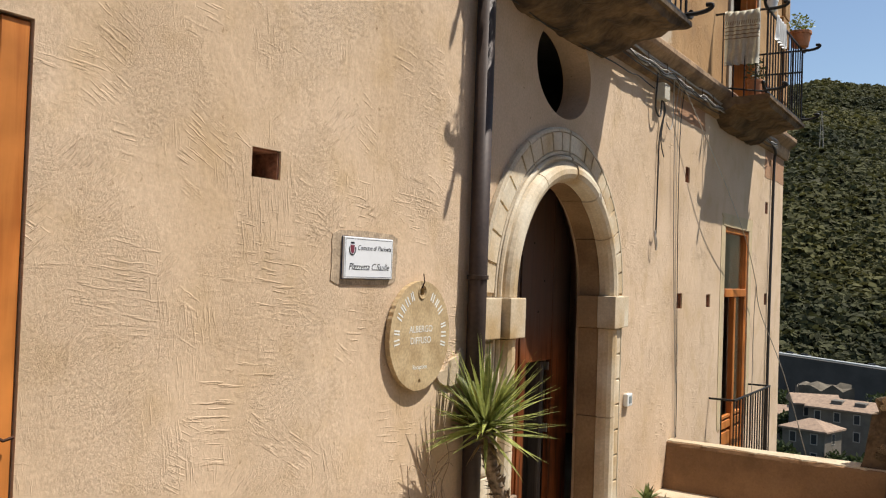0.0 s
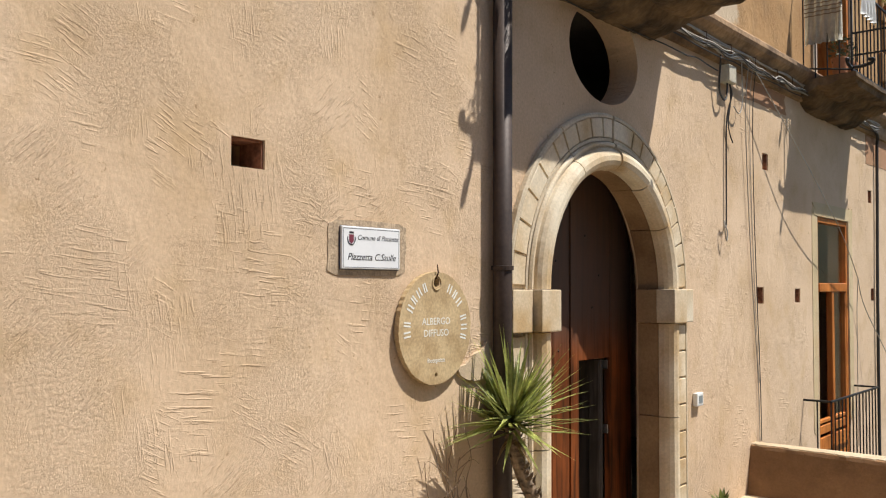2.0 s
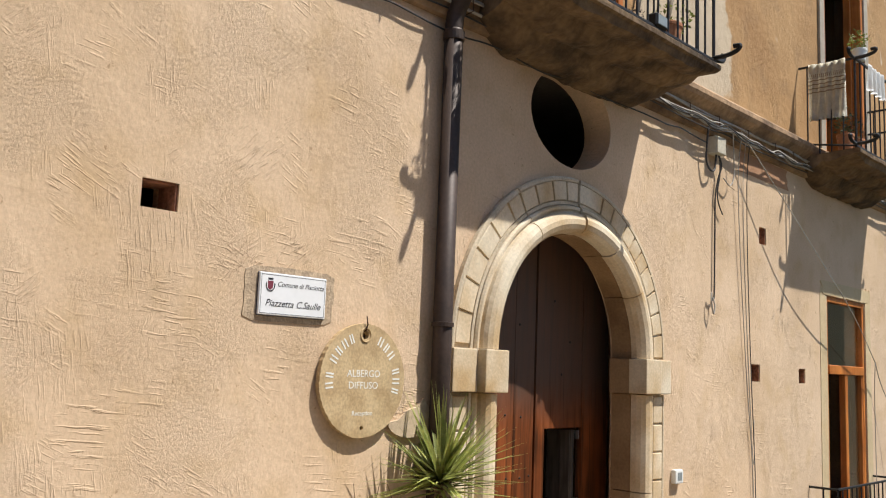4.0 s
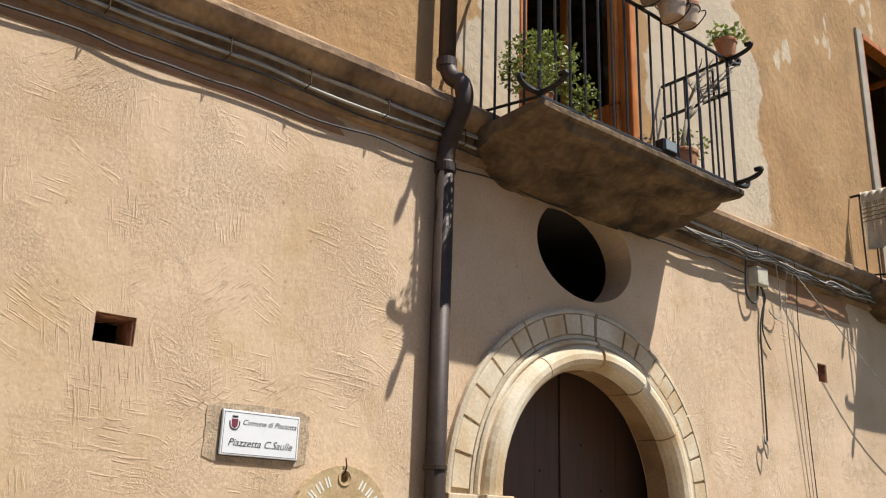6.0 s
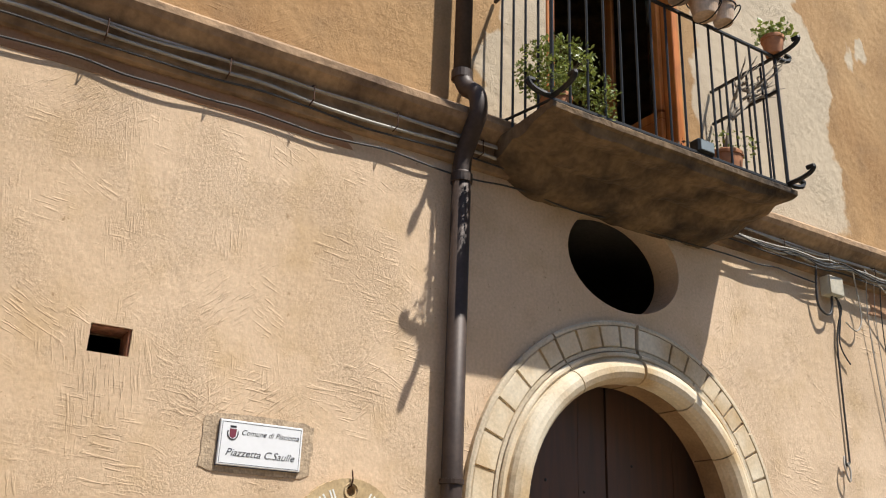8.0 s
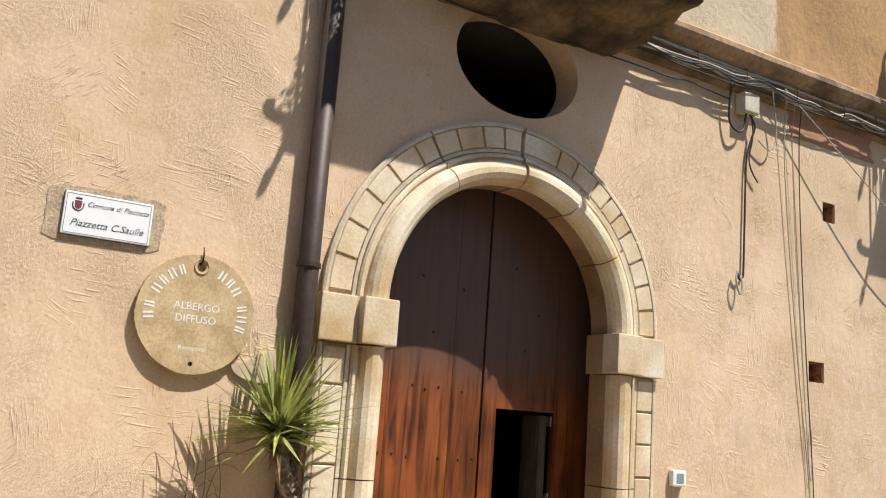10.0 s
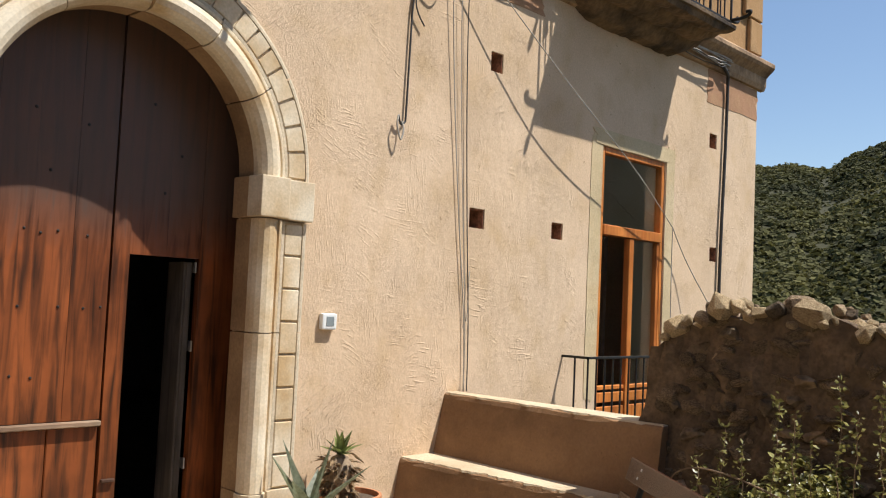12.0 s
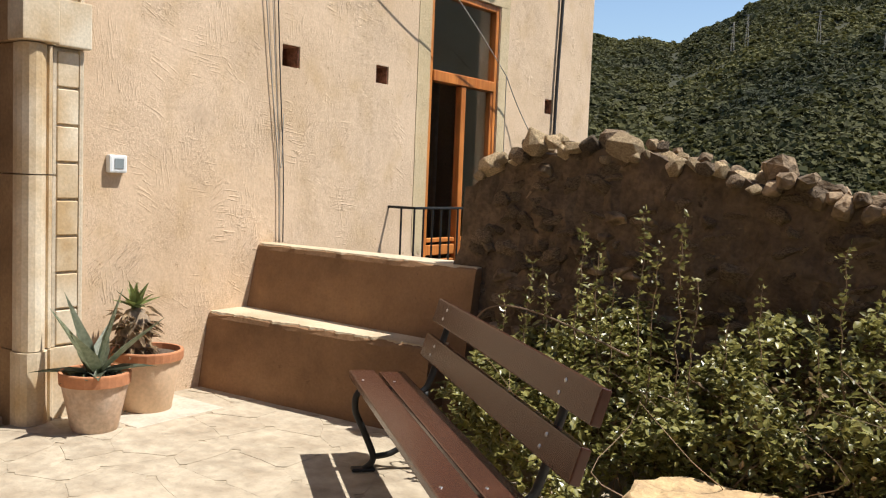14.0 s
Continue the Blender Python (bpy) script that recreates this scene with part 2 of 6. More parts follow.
def bare_areas(m, pale):
    """Shows the pale undercoat where the ochre coat is gone: a broad band beside the balcony and ragged spots."""
    nt, N, L = nodes_of(m)
    b = N["Principled BSDF"]
    src = b.inputs["Base Color"].links[0].from_socket
    tc = N.new("ShaderNodeTexCoord")
    sp = N.new("ShaderNodeSeparateXYZ")
    L.new(tc.outputs["Object"], sp.inputs[0])
    n = N.new("ShaderNodeTexNoise")
    n.inputs["Scale"].default_value, n.inputs["Detail"].default_value = 1.1, 8
    L.new(tc.outputs["Object"], n.inputs["Vector"])
    wob = N.new("ShaderNodeMath")
    wob.operation = "MULTIPLY_ADD"
    wob.inputs[1].default_value = 2.2
    L.new(n.outputs[0], wob.inputs[0])
    L.new(sp.outputs["Y"], wob.inputs[2])
    lo, hi = N.new("ShaderNodeMapRange"), N.new("ShaderNodeMapRange")
    lo.inputs["From Min"].default_value, lo.inputs["From Max"].default_value = 8.2, 8.26
    hi.inputs["From Min"].default_value, hi.inputs["From Max"].default_value = 9.86, 9.80
    L.new(wob.outputs[0], lo.inputs["Value"])
    L.new(wob.outputs[0], hi.inputs["Value"])
    band = N.new("ShaderNodeMath")
    band.operation = "MULTIPLY"
    L.new(lo.outputs[0], band.inputs[0])
    L.new(hi.outputs[0], band.inputs[1])
    mp = N.new("ShaderNodeMapping")
    mp.inputs["Scale"].default_value = (1, 1.7, 0.8)
    L.new(tc.outputs["Object"], mp.inputs["Vector"])
    n2 = N.new("ShaderNodeTexNoise")
    n2.inputs["Scale"].default_value, n2.inputs["Detail"].default_value = 1.0, 4
    L.new(mp.outputs[0], n2.inputs["Vector"])
    spot = N.new("ShaderNodeMapRange")
    spot.inputs["From Min"].default_value, spot.inputs["From Max"].default_value = 0.615, 0.635
    L.new(n2.outputs[0], spot.inputs["Value"])
    far = N.new("ShaderNodeMath")
    far.operation = "GREATER_THAN"
    far.inputs[1].default_value = 7.0
    L.new(sp.outputs["Y"], far.inputs[0])
    spot2 = N.new("ShaderNodeMath")
    spot2.operation = "MULTIPLY"
    L.new(spot.outputs[0], spot2.inputs[0])
    L.new(far.outputs[0], spot2.inputs[1])
    lo2, hi2 = N.new("ShaderNodeMapRange"), N.new("ShaderNodeMapRange")
    lo2.inputs["From Min"].default_value, lo2.inputs["From Max"].default_value = 6.22, 6.26
    hi2.inputs["From Min"].default_value, hi2.inputs["From Max"].default_value = 7.3, 7.2
    L.new(wob.outputs[0], lo2.inputs["Value"])
    L.new(wob.outputs[0], hi2.inputs["Value"])
    band2 = N.new("ShaderNodeMath")
    band2.operation = "MULTIPLY"
    L.new(lo2.outputs[0], band2.inputs[0])
    L.new(hi2.outputs[0], band2.inputs[1])
    both = N.new("ShaderNodeMath")
    both.operation = "MAXIMUM"
    L.new(band.outputs[0], both.inputs[0])
    L.new(band2.outputs[0], both.inputs[1])
    mxm = N.new("ShaderNodeMath")
    mxm.operation = "MAXIMUM"
    L.new(both.outputs[0], mxm.inputs[0])
    L.new(spot2.outputs[0], mxm.inputs[1])
    mix = N.new("ShaderNodeMixRGB")
    L.new(mxm.outputs[0], mix.inputs[0])
    L.new(src, mix.inputs[1])
    mix.inputs[2].default_value = (*pale, 1)
    L.new(mix.outputs[0], b.inputs["Base Color"])


bare_areas(UPPER, (0.54, 0.43, 0.30))
PALE = plaster_mat("bare_plaster_patch", (0.58, 0.45, 0.31), (0.50, 0.37, 0.24), 0.4)
RED_PLASTER = plaster_mat("reddish_plaster", (0.42, 0.23, 0.13), (0.36, 0.2, 0.11), 0.5)
# render colour lowered to the tone its fronts have in shade
WALLTOP = plaster_mat("worn_shaded_render", (0.32, 0.185, 0.095), (0.18, 0.10, 0.05), 0.55, (0.10, 0.058, 0.031), 0.5)
CORNICE = mat("weathered_cornice_render", (0.42, 0.27, 0.15), 0.9, var=0.4, scale=3, tint=(0.16, 0.10, 0.06), bump=0.5, bscale=22, bdist=0.02)
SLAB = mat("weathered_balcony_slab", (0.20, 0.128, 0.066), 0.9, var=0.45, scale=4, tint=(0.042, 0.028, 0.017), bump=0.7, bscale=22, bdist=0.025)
STONE = mat("pale_limestone", (0.72, 0.62, 0.46), 0.75, var=0.2, scale=2.4, tint=(0.50, 0.34, 0.17), bump=0.25, bscale=60, bdist=0.006, piece=0.06)
# ochre stain plus the shade of the inner faces, both in the colour
STONE_OCHRE = mat("stained_shaded_limestone", (0.36, 0.225, 0.115), 0.8, var=0.25, scale=2.2, tint=(0.20, 0.115, 0.055), bump=0.25, bscale=60, bdist=0.006)
STONE_DARK = mat("grooved_limestone_back", (0.62, 0.51, 0.36), 0.85, var=0.25, scale=5, bump=0.3, bscale=50)
DOORWOOD = wood_mat("reddish_door_boards", (0.25, 0.070, 0.020), (0.052, 0.019, 0.008), 0.40, scale=1.0, piece=0.2, grey=(0.085, 0.058, 0.045))
ORANGE = wood_mat("orange_varnished_wood", (0.62, 0.22, 0.05), (0.45, 0.13, 0.025), 0.4, piece=0.05)
BROWNWOOD = wood_mat("dark_brown_wood", (0.20, 0.09, 0.04), (0.09, 0.04, 0.02), 0.5)
IRON = mat("black_painted_iron", (0.025, 0.024, 0.023), 0.5, 0.3, var=0.3, bump=0.1)
PIPE = mat("dark_brown_painted_pipe", (0.062, 0.040, 0.030), 0.55, 0.2, var=0.3, scale=5, bump=0.08)
WHITE = mat("white_plastic", (0.75, 0.75, 0.72), 0.5, var=0.08, bump=0.02)
GREYPL = mat("grey_screen", (0.25, 0.28, 0.28), 0.3, var=0.1, bump=0)
MARBLE = mat("white_enamel_tile", (0.80, 0.80, 0.80), 0.3, var=0.04, bump=0.02)
BLACKINK = mat("black_lettering", (0.02, 0.02, 0.025), 0.5, var=0.1, bump=0)
BLUEINK = mat("navy_edge", (0.04, 0.05, 0.10), 0.4, var=0.1, bump=0)
REDINK = mat("dark_red_crest", (0.20, 0.04, 0.06), 0.5, var=0.2, bump=0)
GREYMORTAR = mat("grey_mortar", (0.50, 0.375, 0.25), 0.95, var=0.3, scale=20, bump=0.5, bscale=80)
SIGNSTONE = mat("yellowish_sandstone_disc", (0.55, 0.405, 0.225), 0.8, var=0.3, scale=9, tint=(0.42, 0.29, 0.145), bump=0.3, bscale=70, bdist=0.004)
WHITEPAINT = mat("white_lettering_paint", (0.80, 0.78, 0.70), 0.7, var=0.1, bump=0)
# dark colour standing for the missing light in the room
DARKROOM = mat("unlit_room_dark", (0.10, 0.085, 0.07), 0.95, var=0.3, scale=2)
PAVING = mat("worn_paving_stone", (0.44, 0.365, 0.262), 0.88, var=0.25, scale=5, tint=(0.33, 0.262, 0.18), bump=0.75, bscale=15, bdist=0.02, piece=0.04)
GROUT = mat("sandy_joint_mortar", (0.41, 0.335, 0.235), 0.95, var=0.25, scale=12, bump=0.4)
# dark tone for unseen surroundings, keeps bounced light low
LOWBOUNCE = mat("dark_low_bounce", (0.20, 0.17, 0.135), 0.9, var=0.35, scale=3, bump=0.4, bscale=12, bdist=0.02)
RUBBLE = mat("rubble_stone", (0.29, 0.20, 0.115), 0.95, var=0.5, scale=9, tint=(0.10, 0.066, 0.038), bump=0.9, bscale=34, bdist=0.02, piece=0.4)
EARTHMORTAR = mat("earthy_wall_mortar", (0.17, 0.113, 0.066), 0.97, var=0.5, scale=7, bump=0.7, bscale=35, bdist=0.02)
TERRACOTTA = mat("terracotta", (0.52, 0.22, 0.10), 0.8, var=0.2, scale=7, bump=0.1)
TERRA_PALE = mat("lime_bloomed_terracotta", (0.62, 0.47, 0.35), 0.85, var=0.3, scale=6, tint=(0.50, 0.33, 0.21), bump=0.15)
SOIL = mat("dry_potting_soil", (0.11, 0.075, 0.05), 1.0, var=0.4, scale=40, bump=0.8, bscale=90)
BENCHWOOD = mat("glossy_brown_bench_slat", (0.062, 0.024, 0.014), 0.27, var=0.2, scale=6, bump=0.08, bscale=30, spec=0.5)
STEEL = mat("bright_bolt", (0.6, 0.6, 0.6), 0.3, 1.0, var=0.1, bump=0)
CABLE_D = mat("dark_cable", (0.05, 0.045, 0.04), 0.6, var=0.2, bump=0)
CABLE_L = mat("pale_grey_cable", (0.42, 0.38, 0.32), 0.6, var=0.2, bump=0)
RUST = mat("rusty_pin", (0.10, 0.05, 0.03), 0.8, 0.4, var=0.4)


def leaf_mat(name, base, alt, rough=0.45):
    m = mat(name, base, rough, var=0.25, scale=30, tint=alt, bump=0, piece=0.35)
    b = m.node_tree.nodes["Principled BSDF"]
    nt, N, L = nodes_of(m)
    tr = N.new("ShaderNodeBsdfTranslucent")
    L.new(b.inputs["Base Color"].links[0].from_socket, tr.inputs["Color"])
    mixs = N.new("ShaderNodeMixShader")
    mixs.inputs[0].default_value = 0.3
    L.new(b.outputs[0], mixs.inputs[1])
    L.new(tr.outputs[0], mixs.inputs[2])
    L.new(mixs.outputs[0], N["Material Output"].inputs["Surface"])
    return m


YUCCA = leaf_mat("yucca_leaf", (0.50, 0.51, 0.19), (0.33, 0.38, 0.12))
DRYLEAF = leaf_mat("dry_leaf", (0.33, 0.24, 0.12), (0.24, 0.16, 0.08), 0.8)
AGAVE = leaf_mat("grey_green_agave", (0.30, 0.32, 0.22), (0.19, 0.215, 0.135))
BUSH = leaf_mat("bramble_leaf", (0.31, 0.275, 0.082), (0.12, 0.126, 0.036), 0.30)
TWIG = mat("dry_twig", (0.30, 0.20, 0.12), 0.9, var=0.3)
BARK = mat("yucca_bark", (0.33, 0.24, 0.155), 0.95, var=0.5, scale=30, bump=0.6)
FERN = leaf_mat("fern_green", (0.27, 0.30, 0.07), (0.15, 0.19, 0.04))


def glass_mat(name):
    m = bpy.data.materials.new(name)
    m.use_nodes = True
    b = m.node_tree.nodes["Principled BSDF"]
    b.inputs["Base Color"].default_value = (0.9, 0.95, 0.95, 1)
    b.inputs["Roughness"].default_value = 0.03
    b.inputs["Transmission Weight"].default_value = 1.0
    b.inputs["IOR"].default_value = 1.45
    return m


GLASS = glass_mat("window_glass")


# ---- mesh helpers ----
def part(name, bm, material, parent=None, label="", smooth=False):
    me = bpy.data.meshes.new(name)
    bm.normal_update()
    bm.to_mesh(me)
    bm.free()
    if smooth:
        for p in me.polygons:
            p.use_smooth = True
    me.materials.append(material)
    ob = new(name, me)
    if parent is not None:
        ob.parent = parent
    if label:
        ob["label"] = label
    return ob


def empty(name, loc=(0, 0, 0), label="", category="", group="", kind="", rz=0):
    ob = new(name)
    ob.matrix_world = pose(*loc, 0, 0, rz)
    return tagged(ob, label, category, group, kind)


def box(lo, hi, bevel=0.0, bm=None, seg=1):
    bm = bm or bmesh.new()
    r = bmesh.ops.create_cube(bm, size=1.0)
    vs = r["verts"]
    for v in vs:
        v.co = Vector([lo[i] + (v.co[i] + 0.5) * (hi[i] - lo[i]) for i in range(3)])
    if bevel:
        es = list({e for v in vs for e in v.link_edges})
        bmesh.ops.bevel(bm, geom=es, offset=bevel, segments=seg, affect="EDGES", profile=0.6)
    return bm


def tube(points, radius, sides=8, bm=None, cap=True, taper=None):
    """A round rod along points; taper: radius at the end."""
    bm = bm or bmesh.new()
    pts = [Vector(p) for p in points]
    rings, ref = [], None
    for i, p in enumerate(pts):
        d = (pts[min(i + 1, len(pts) - 1)] - pts[max(i - 1, 0)]).normalized()
        if ref is None:
            ref = d.orthogonal().normalized()
        ref = (ref - d * ref.dot(d))
        ref = ref.normalized() if ref.length > 1e-5 else d.orthogonal().normalized()
        o = d.cross(ref)
        r = radius if taper is None else radius + (taper - radius) * i / (len(pts) - 1)
        rings.append([bm.verts.new(p + (ref * math.cos(a) + o * math.sin(a)) * r) for a in [2 * math.pi * k / sides for k in range(sides)]])
    for a, b in zip(rings, rings[1:]):
        for k in range(sides):
            bm.faces.new((a[k], a[(k + 1) % sides], b[(k + 1) % sides], b[k]))
    if cap:
        bm.faces.new(rings[0][::-1])
        bm.faces.new(rings[-1])
    return bm


def smooth_path(pts, n=6):
    """Points of a soft curve through pts."""
    p = [Vector(a) for a in pts]
    out = []
    for i in range(len(p) - 1):
        a, b, c, d = p[max(i - 1, 0)], p[i], p[i + 1], p[min(i + 2, len(p) - 1)]
        for k in range(n):
            t = k / n
            out.append(0.5 * ((2 * b) + (c - a) * t + (2 * a - 5 * b + 4 * c - d) * t * t + (3 * b - a - 3 * c + d) * t ** 3))
    return out + [p[-1]]


def lathe(profile, sides=24, bm=None, closed=False):
    """Turns (radius, z) about the z axis."""
    bm = bm or bmesh.new()
    rings = []
    for r, z in profile:
        if r < 1e-5:
            rings.append([bm.verts.new((0, 0, z))])
        else:
            rings.append([bm.verts.new((r * math.cos(2 * math.pi * k / sides), r * math.sin(2 * math.pi * k / sides), z)) for k in range(sides)])
    for a, b in zip(rings, rings[1:]):
        for k in range(sides):
            k2 = (k + 1) % sides
            if len(a) == 1:
                bm.faces.new((a[0], b[k2], b[k]))
            elif len(b) == 1:
                bm.faces.new((a[k], a[k2], b[0]))
            else:
                bm.faces.new((a[k], a[k2], b[k2], b[k]))
    return bm


def prism(loop, x0, x1, bm=None):
    """A flat outline in (y, z), drawn out from x0 to x1."""
    bm = bm or bmesh.new()
    a = [bm.verts.new((x0, y, z)) for y, z in loop]
    b = [bm.verts.new((x1, y, z)) for y, z in loop]
    n = len(loop)
    bm.faces.new(a)
    bm.faces.new(b[::-1])
    for i in range(n):
        bm.faces.new((a[i], b[i], b[(i + 1) % n], a[(i + 1) % n]))
    bmesh.ops.recalc_face_normals(bm, faces=bm.faces[:])
    return bm


def inside(p, loop):
    c = False
    for (x1, y1), (x2, y2) in zip(loop, loop[1:] + loop[:1]):
        if (y1 > p[1]) != (y2 > p[1]) and p[0] < (x2 - x1) * (p[1] - y1) / (y2 - y1) + x1:
            c = not c
    return c


def wall_bm(y0, y1, z0, z1, xf, xb, holes, step=0.5):
    """A wall in the plane x = xf with openings through to xb."""
    from mathutils.geometry import delaunay_2d_cdt
    pts, edges = [], []
    rim = []
    ny, nz = max(2, int((y1 - y0) / step)), max(2, int((z1 - z0) / step))
    rim += [(y0 + (y1 - y0) * i / ny, z0) for i in range(ny)]
    rim += [(y1, z0 + (z1 - z0) * i / nz) for i in range(nz)]
    rim += [(y1 - (y1 - y0) * i / ny, z1) for i in range(ny)]
    rim += [(y0, z1 - (z1 - z0) * i / nz) for i in range(nz)]
    for loop in [rim] + holes:
        k = len(pts)
        pts += [Vector(p) for p in loop]
        edges += [(k + i, k + (i + 1) % len(loop)) for i in range(len(loop))]
    vs, _, fs, *_ = delaunay_2d_cdt(pts, edges, [], 0, 1e-5)
    bm = bmesh.new()
    front = [bm.verts.new((xf, v[0], v[1])) for v in vs]
    back = [bm.verts.new((xb, v[0], v[1])) for v in vs]
    for f in fs:
        c = (sum(vs[i][0] for i in f) / len(f), sum(vs[i][1] for i in f) / len(f))
        if any(inside(c, h) for h in holes):
            continue
        bm.faces.new([front[i] for i in f])
        bm.faces.new([back[i] for i in f][::-1])
    border = [e for e in bm.edges if len(e.link_faces) == 1 and e.verts[0].co.x == xf and e.verts[1].co.x == xf]
    pair = {f: b for f, b in zip(front, back)}
    for e in border:
        a, b = e.verts
        bm.faces.new((a, b, pair[b], pair[a]))
    bmesh.ops.delete(bm, geom=[v for v in bm.verts if not v.link_faces], context="VERTS")
    bmesh.ops.recalc_face_normals(bm, faces=bm.faces[:])
    return bm


def rect(y0, y1, z0, z1):
    return [(y0, z0), (y1, z0), (y1, z1), (y0, z1)]


def ellipse(cy, cz, a, b, n=40):
    return [(cy + a * math.cos(2 * math.pi * k / n), cz + b * math.sin(2 * math.pi * k / n)) for k in range(n)]


# ---- the house front ----
PC, SPRING = 6.365, 2.495           # portal's middle and springing
GZ = 0.08                          # level of the little square
CORNER = 14.35


def arch_loop(half, base, n=28):
    return [(PC - half, base), (PC + half, base)] + [(PC + half * math.cos(math.pi * k / n), SPRING + half * math.sin(math.pi * k / n)) for k in range(n + 1)]


HOLES = [rect(3.105, 3.29, 3.033, 3.165), rect(9.43, 9.585, 3.665, 3.83), rect(9.245, 9.43, 2.352, 2.512), rect(10.33, 10.495, 2.35, 2.498),
         rect(13.18, 13.35, 3.615, 3.78), rect(13.25, 13.42, 2.34, 2.50)]
openings = HOLES + [arch_loop(0.9, -0.5), ellipse(6.364, 4.18, 0.49, 0.36), rect(11.09, 12.25, 0.35, 3.305), rect(0.7, 2.05, 0.6, 3.45)]
house_wall = part("wall_front", wall_bm(-8, CORNER, -2.5, 4.6, 0.0, -0.24, openings), PLASTER)
BRICKRED = mat("rough_red_brick", (0.30, 0.13, 0.075), 0.95, var=0.4, scale=20, bump=0.5)
for y0, z0, y1, z1 in [(h[0][0], h[0][1], h[2][0], h[2][1]) for h in HOLES]:
    part("brick", box((-0.17, y1 - 0.012, z0 + 0.002), (-0.012, y1 + 0.003, z1 - 0.002), 0.002), BRICKRED, house_wall)
    part("brick", box((-0.17, y0 + 0.01, z1 - 0.010), (-0.012, y1 - 0.014, z1 + 0.003), 0.002), BRICKRED, house_wall)
tagged(house_wall, "sunlit tan house wall of rough trowelled plaster", "wall", kind="structure")
upper_openings = [rect(5.72, 7.02, 4.74, 7.3), rect(11.15, 12.45, 4.78, 7.9)]
upper_wall = part("wall_upper", wall_bm(-8, CORNER, 4.6, 9.6, -0.02, -0.35, upper_openings), UPPER)
tagged(upper_wall, "ochre upper storey wall of weathered peeling plaster", "wall", kind="structure")
tagged(part("wall_end", box((-9, CORNER - 0.32, -3), (-0.245, CORNER, 9.6)), PLASTER), "tan plastered end wall of the house", "wall", kind="structure")
# plain shell added behind the openings, its back, floor and ceiling painted unlit
tagged(part("wall_back", box((-9.3, -8, -2.5), (-9, CORNER, 9.6)), DARKROOM), "plain back wall inside the house, coloured dark as unlit", "wall", kind="structure")
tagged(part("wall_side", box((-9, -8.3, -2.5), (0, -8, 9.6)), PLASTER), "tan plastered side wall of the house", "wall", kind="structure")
tagged(part("room_floor", box((-9, -8, -0.1), (-0.25, CORNER - 0.33, 0.06)), DARKROOM), "plain floor inside the house, coloured dark as unlit", "floor", kind="structure")
tagged(part("ceiling", box((-9, -8, 4.565), (-0.245, CORNER - 0.33, 4.597)), DARKROOM), "ceiling between the two storeys, coloured dark as unlit", "ceiling", kind="structure")
# two unseen walls, added to block sky light and lower the fill
tagged(part("wall_sky_blocker", box((8.3, -8, -2.5), (8.8, 7.5, 7.5)), LOWBOUNCE), "unseen plain wall added across the square to block sky light", "wall", kind="structure")
tagged(part("wall_end_blocker", box((0.0, -8.3, -2.5), (8.8, -8.001, 7.5)), LOWBOUNCE), "unseen plain wall added across the lane to block sky light", "wall", kind="structure")
tagged(part("roof", box((-9.5, -8.5, 9.6), (0.35, CORNER + 0.3, 9.8)), CORNICE), "projecting roof edge over the house", "roof", kind="structure")


def profile_run(profile, y0, y1, n=40, wob=0.004):
    """A moulding: (x, z) outline drawn along y with slight unevenness."""
    bm = bmesh.new()
    rings = []
    for i in range(n + 1):
        y = y0 + (y1 - y0) * i / n
        rings.append([bm.verts.new((x + wob * noise.noise((y * 2.1, k, 0)) * (x > 0.01), y, z + wob * 1.5 * noise.noise((y * 1.7, k, 9)))) for k, (x, z) in enumerate(profile)])
    m = len(profile)
    for a, b in zip(rings, rings[1:]):
        for k in range(m):
            bm.faces.new((a[k], a[(k + 1) % m], b[(k + 1) % m], b[k]))
    bm.faces.new(rings[0])
    bm.faces.new(rings[-1][::-1])
    bmesh.ops.recalc_face_normals(bm, faces=bm.faces[:])
    return bm


cornice = part("cornice", profile_run([(-0.015, 4.50), (0.035, 4.51), (0.055, 4.56), (0.06, 4.66), (0.10, 4.70), (0.145, 4.735), (0.165, 4.77), (0.165, 4.81), (0.14, 4.835), (-0.015, 4.90)], -8, CORNER + 0.12, 120), CORNICE)
tagged(cornice, "weathered brown string-course cornice between the storeys", "cornice", kind="structure")

# ---- ground ----
def slope(y):
    return GZ + 0.25 * max(0.0, 4.3 - y)


def pavement_bm(ya, n):
    bm = bmesh.new()
    ys = [ya + 0.5 * i for i in range(n)]
    top, low = [], []
    for y in ys:
        z = slope(y) - 0.0035
        top.append([bm.verts.new((x, y, z)) for x in (-0.02, 3, 6, 9, 12)])
        low.append([bm.verts.new((x, y, -2.6)) for x in (-0.02, 12)])
    for i in range(len(ys) - 1):
        for k in range(4):
            bm.faces.new((top[i][k], top[i][k + 1], top[i + 1][k + 1], top[i + 1][k]))
        bm.faces.new((low[i][1], low[i + 1][1], top[i + 1][4], top[i][4]))
        bm.faces.new((low[i][0], top[i][0], top[i + 1][0], low[i + 1][0]))
    for i in (0, -1):
        bm.faces.new((low[i][0], low[i][1], *top[i][::-1]))
    bmesh.ops.recalc_face_normals(bm, faces=bm.faces[:])
    return bm


# out-of-view paving, coloured dark to weaken the bounce
tagged(part("lane_pavement", pavement_bm(-8, 25), LOWBOUNCE), "unseen lane paving above the square, dark to cut bounced light", "pavement", kind="structure")
pavement = tagged(part("pavement", pavement_bm(4.0, 12), GROUT), "pale sunlit stone pavement of the little square", "pavement", kind="structure")


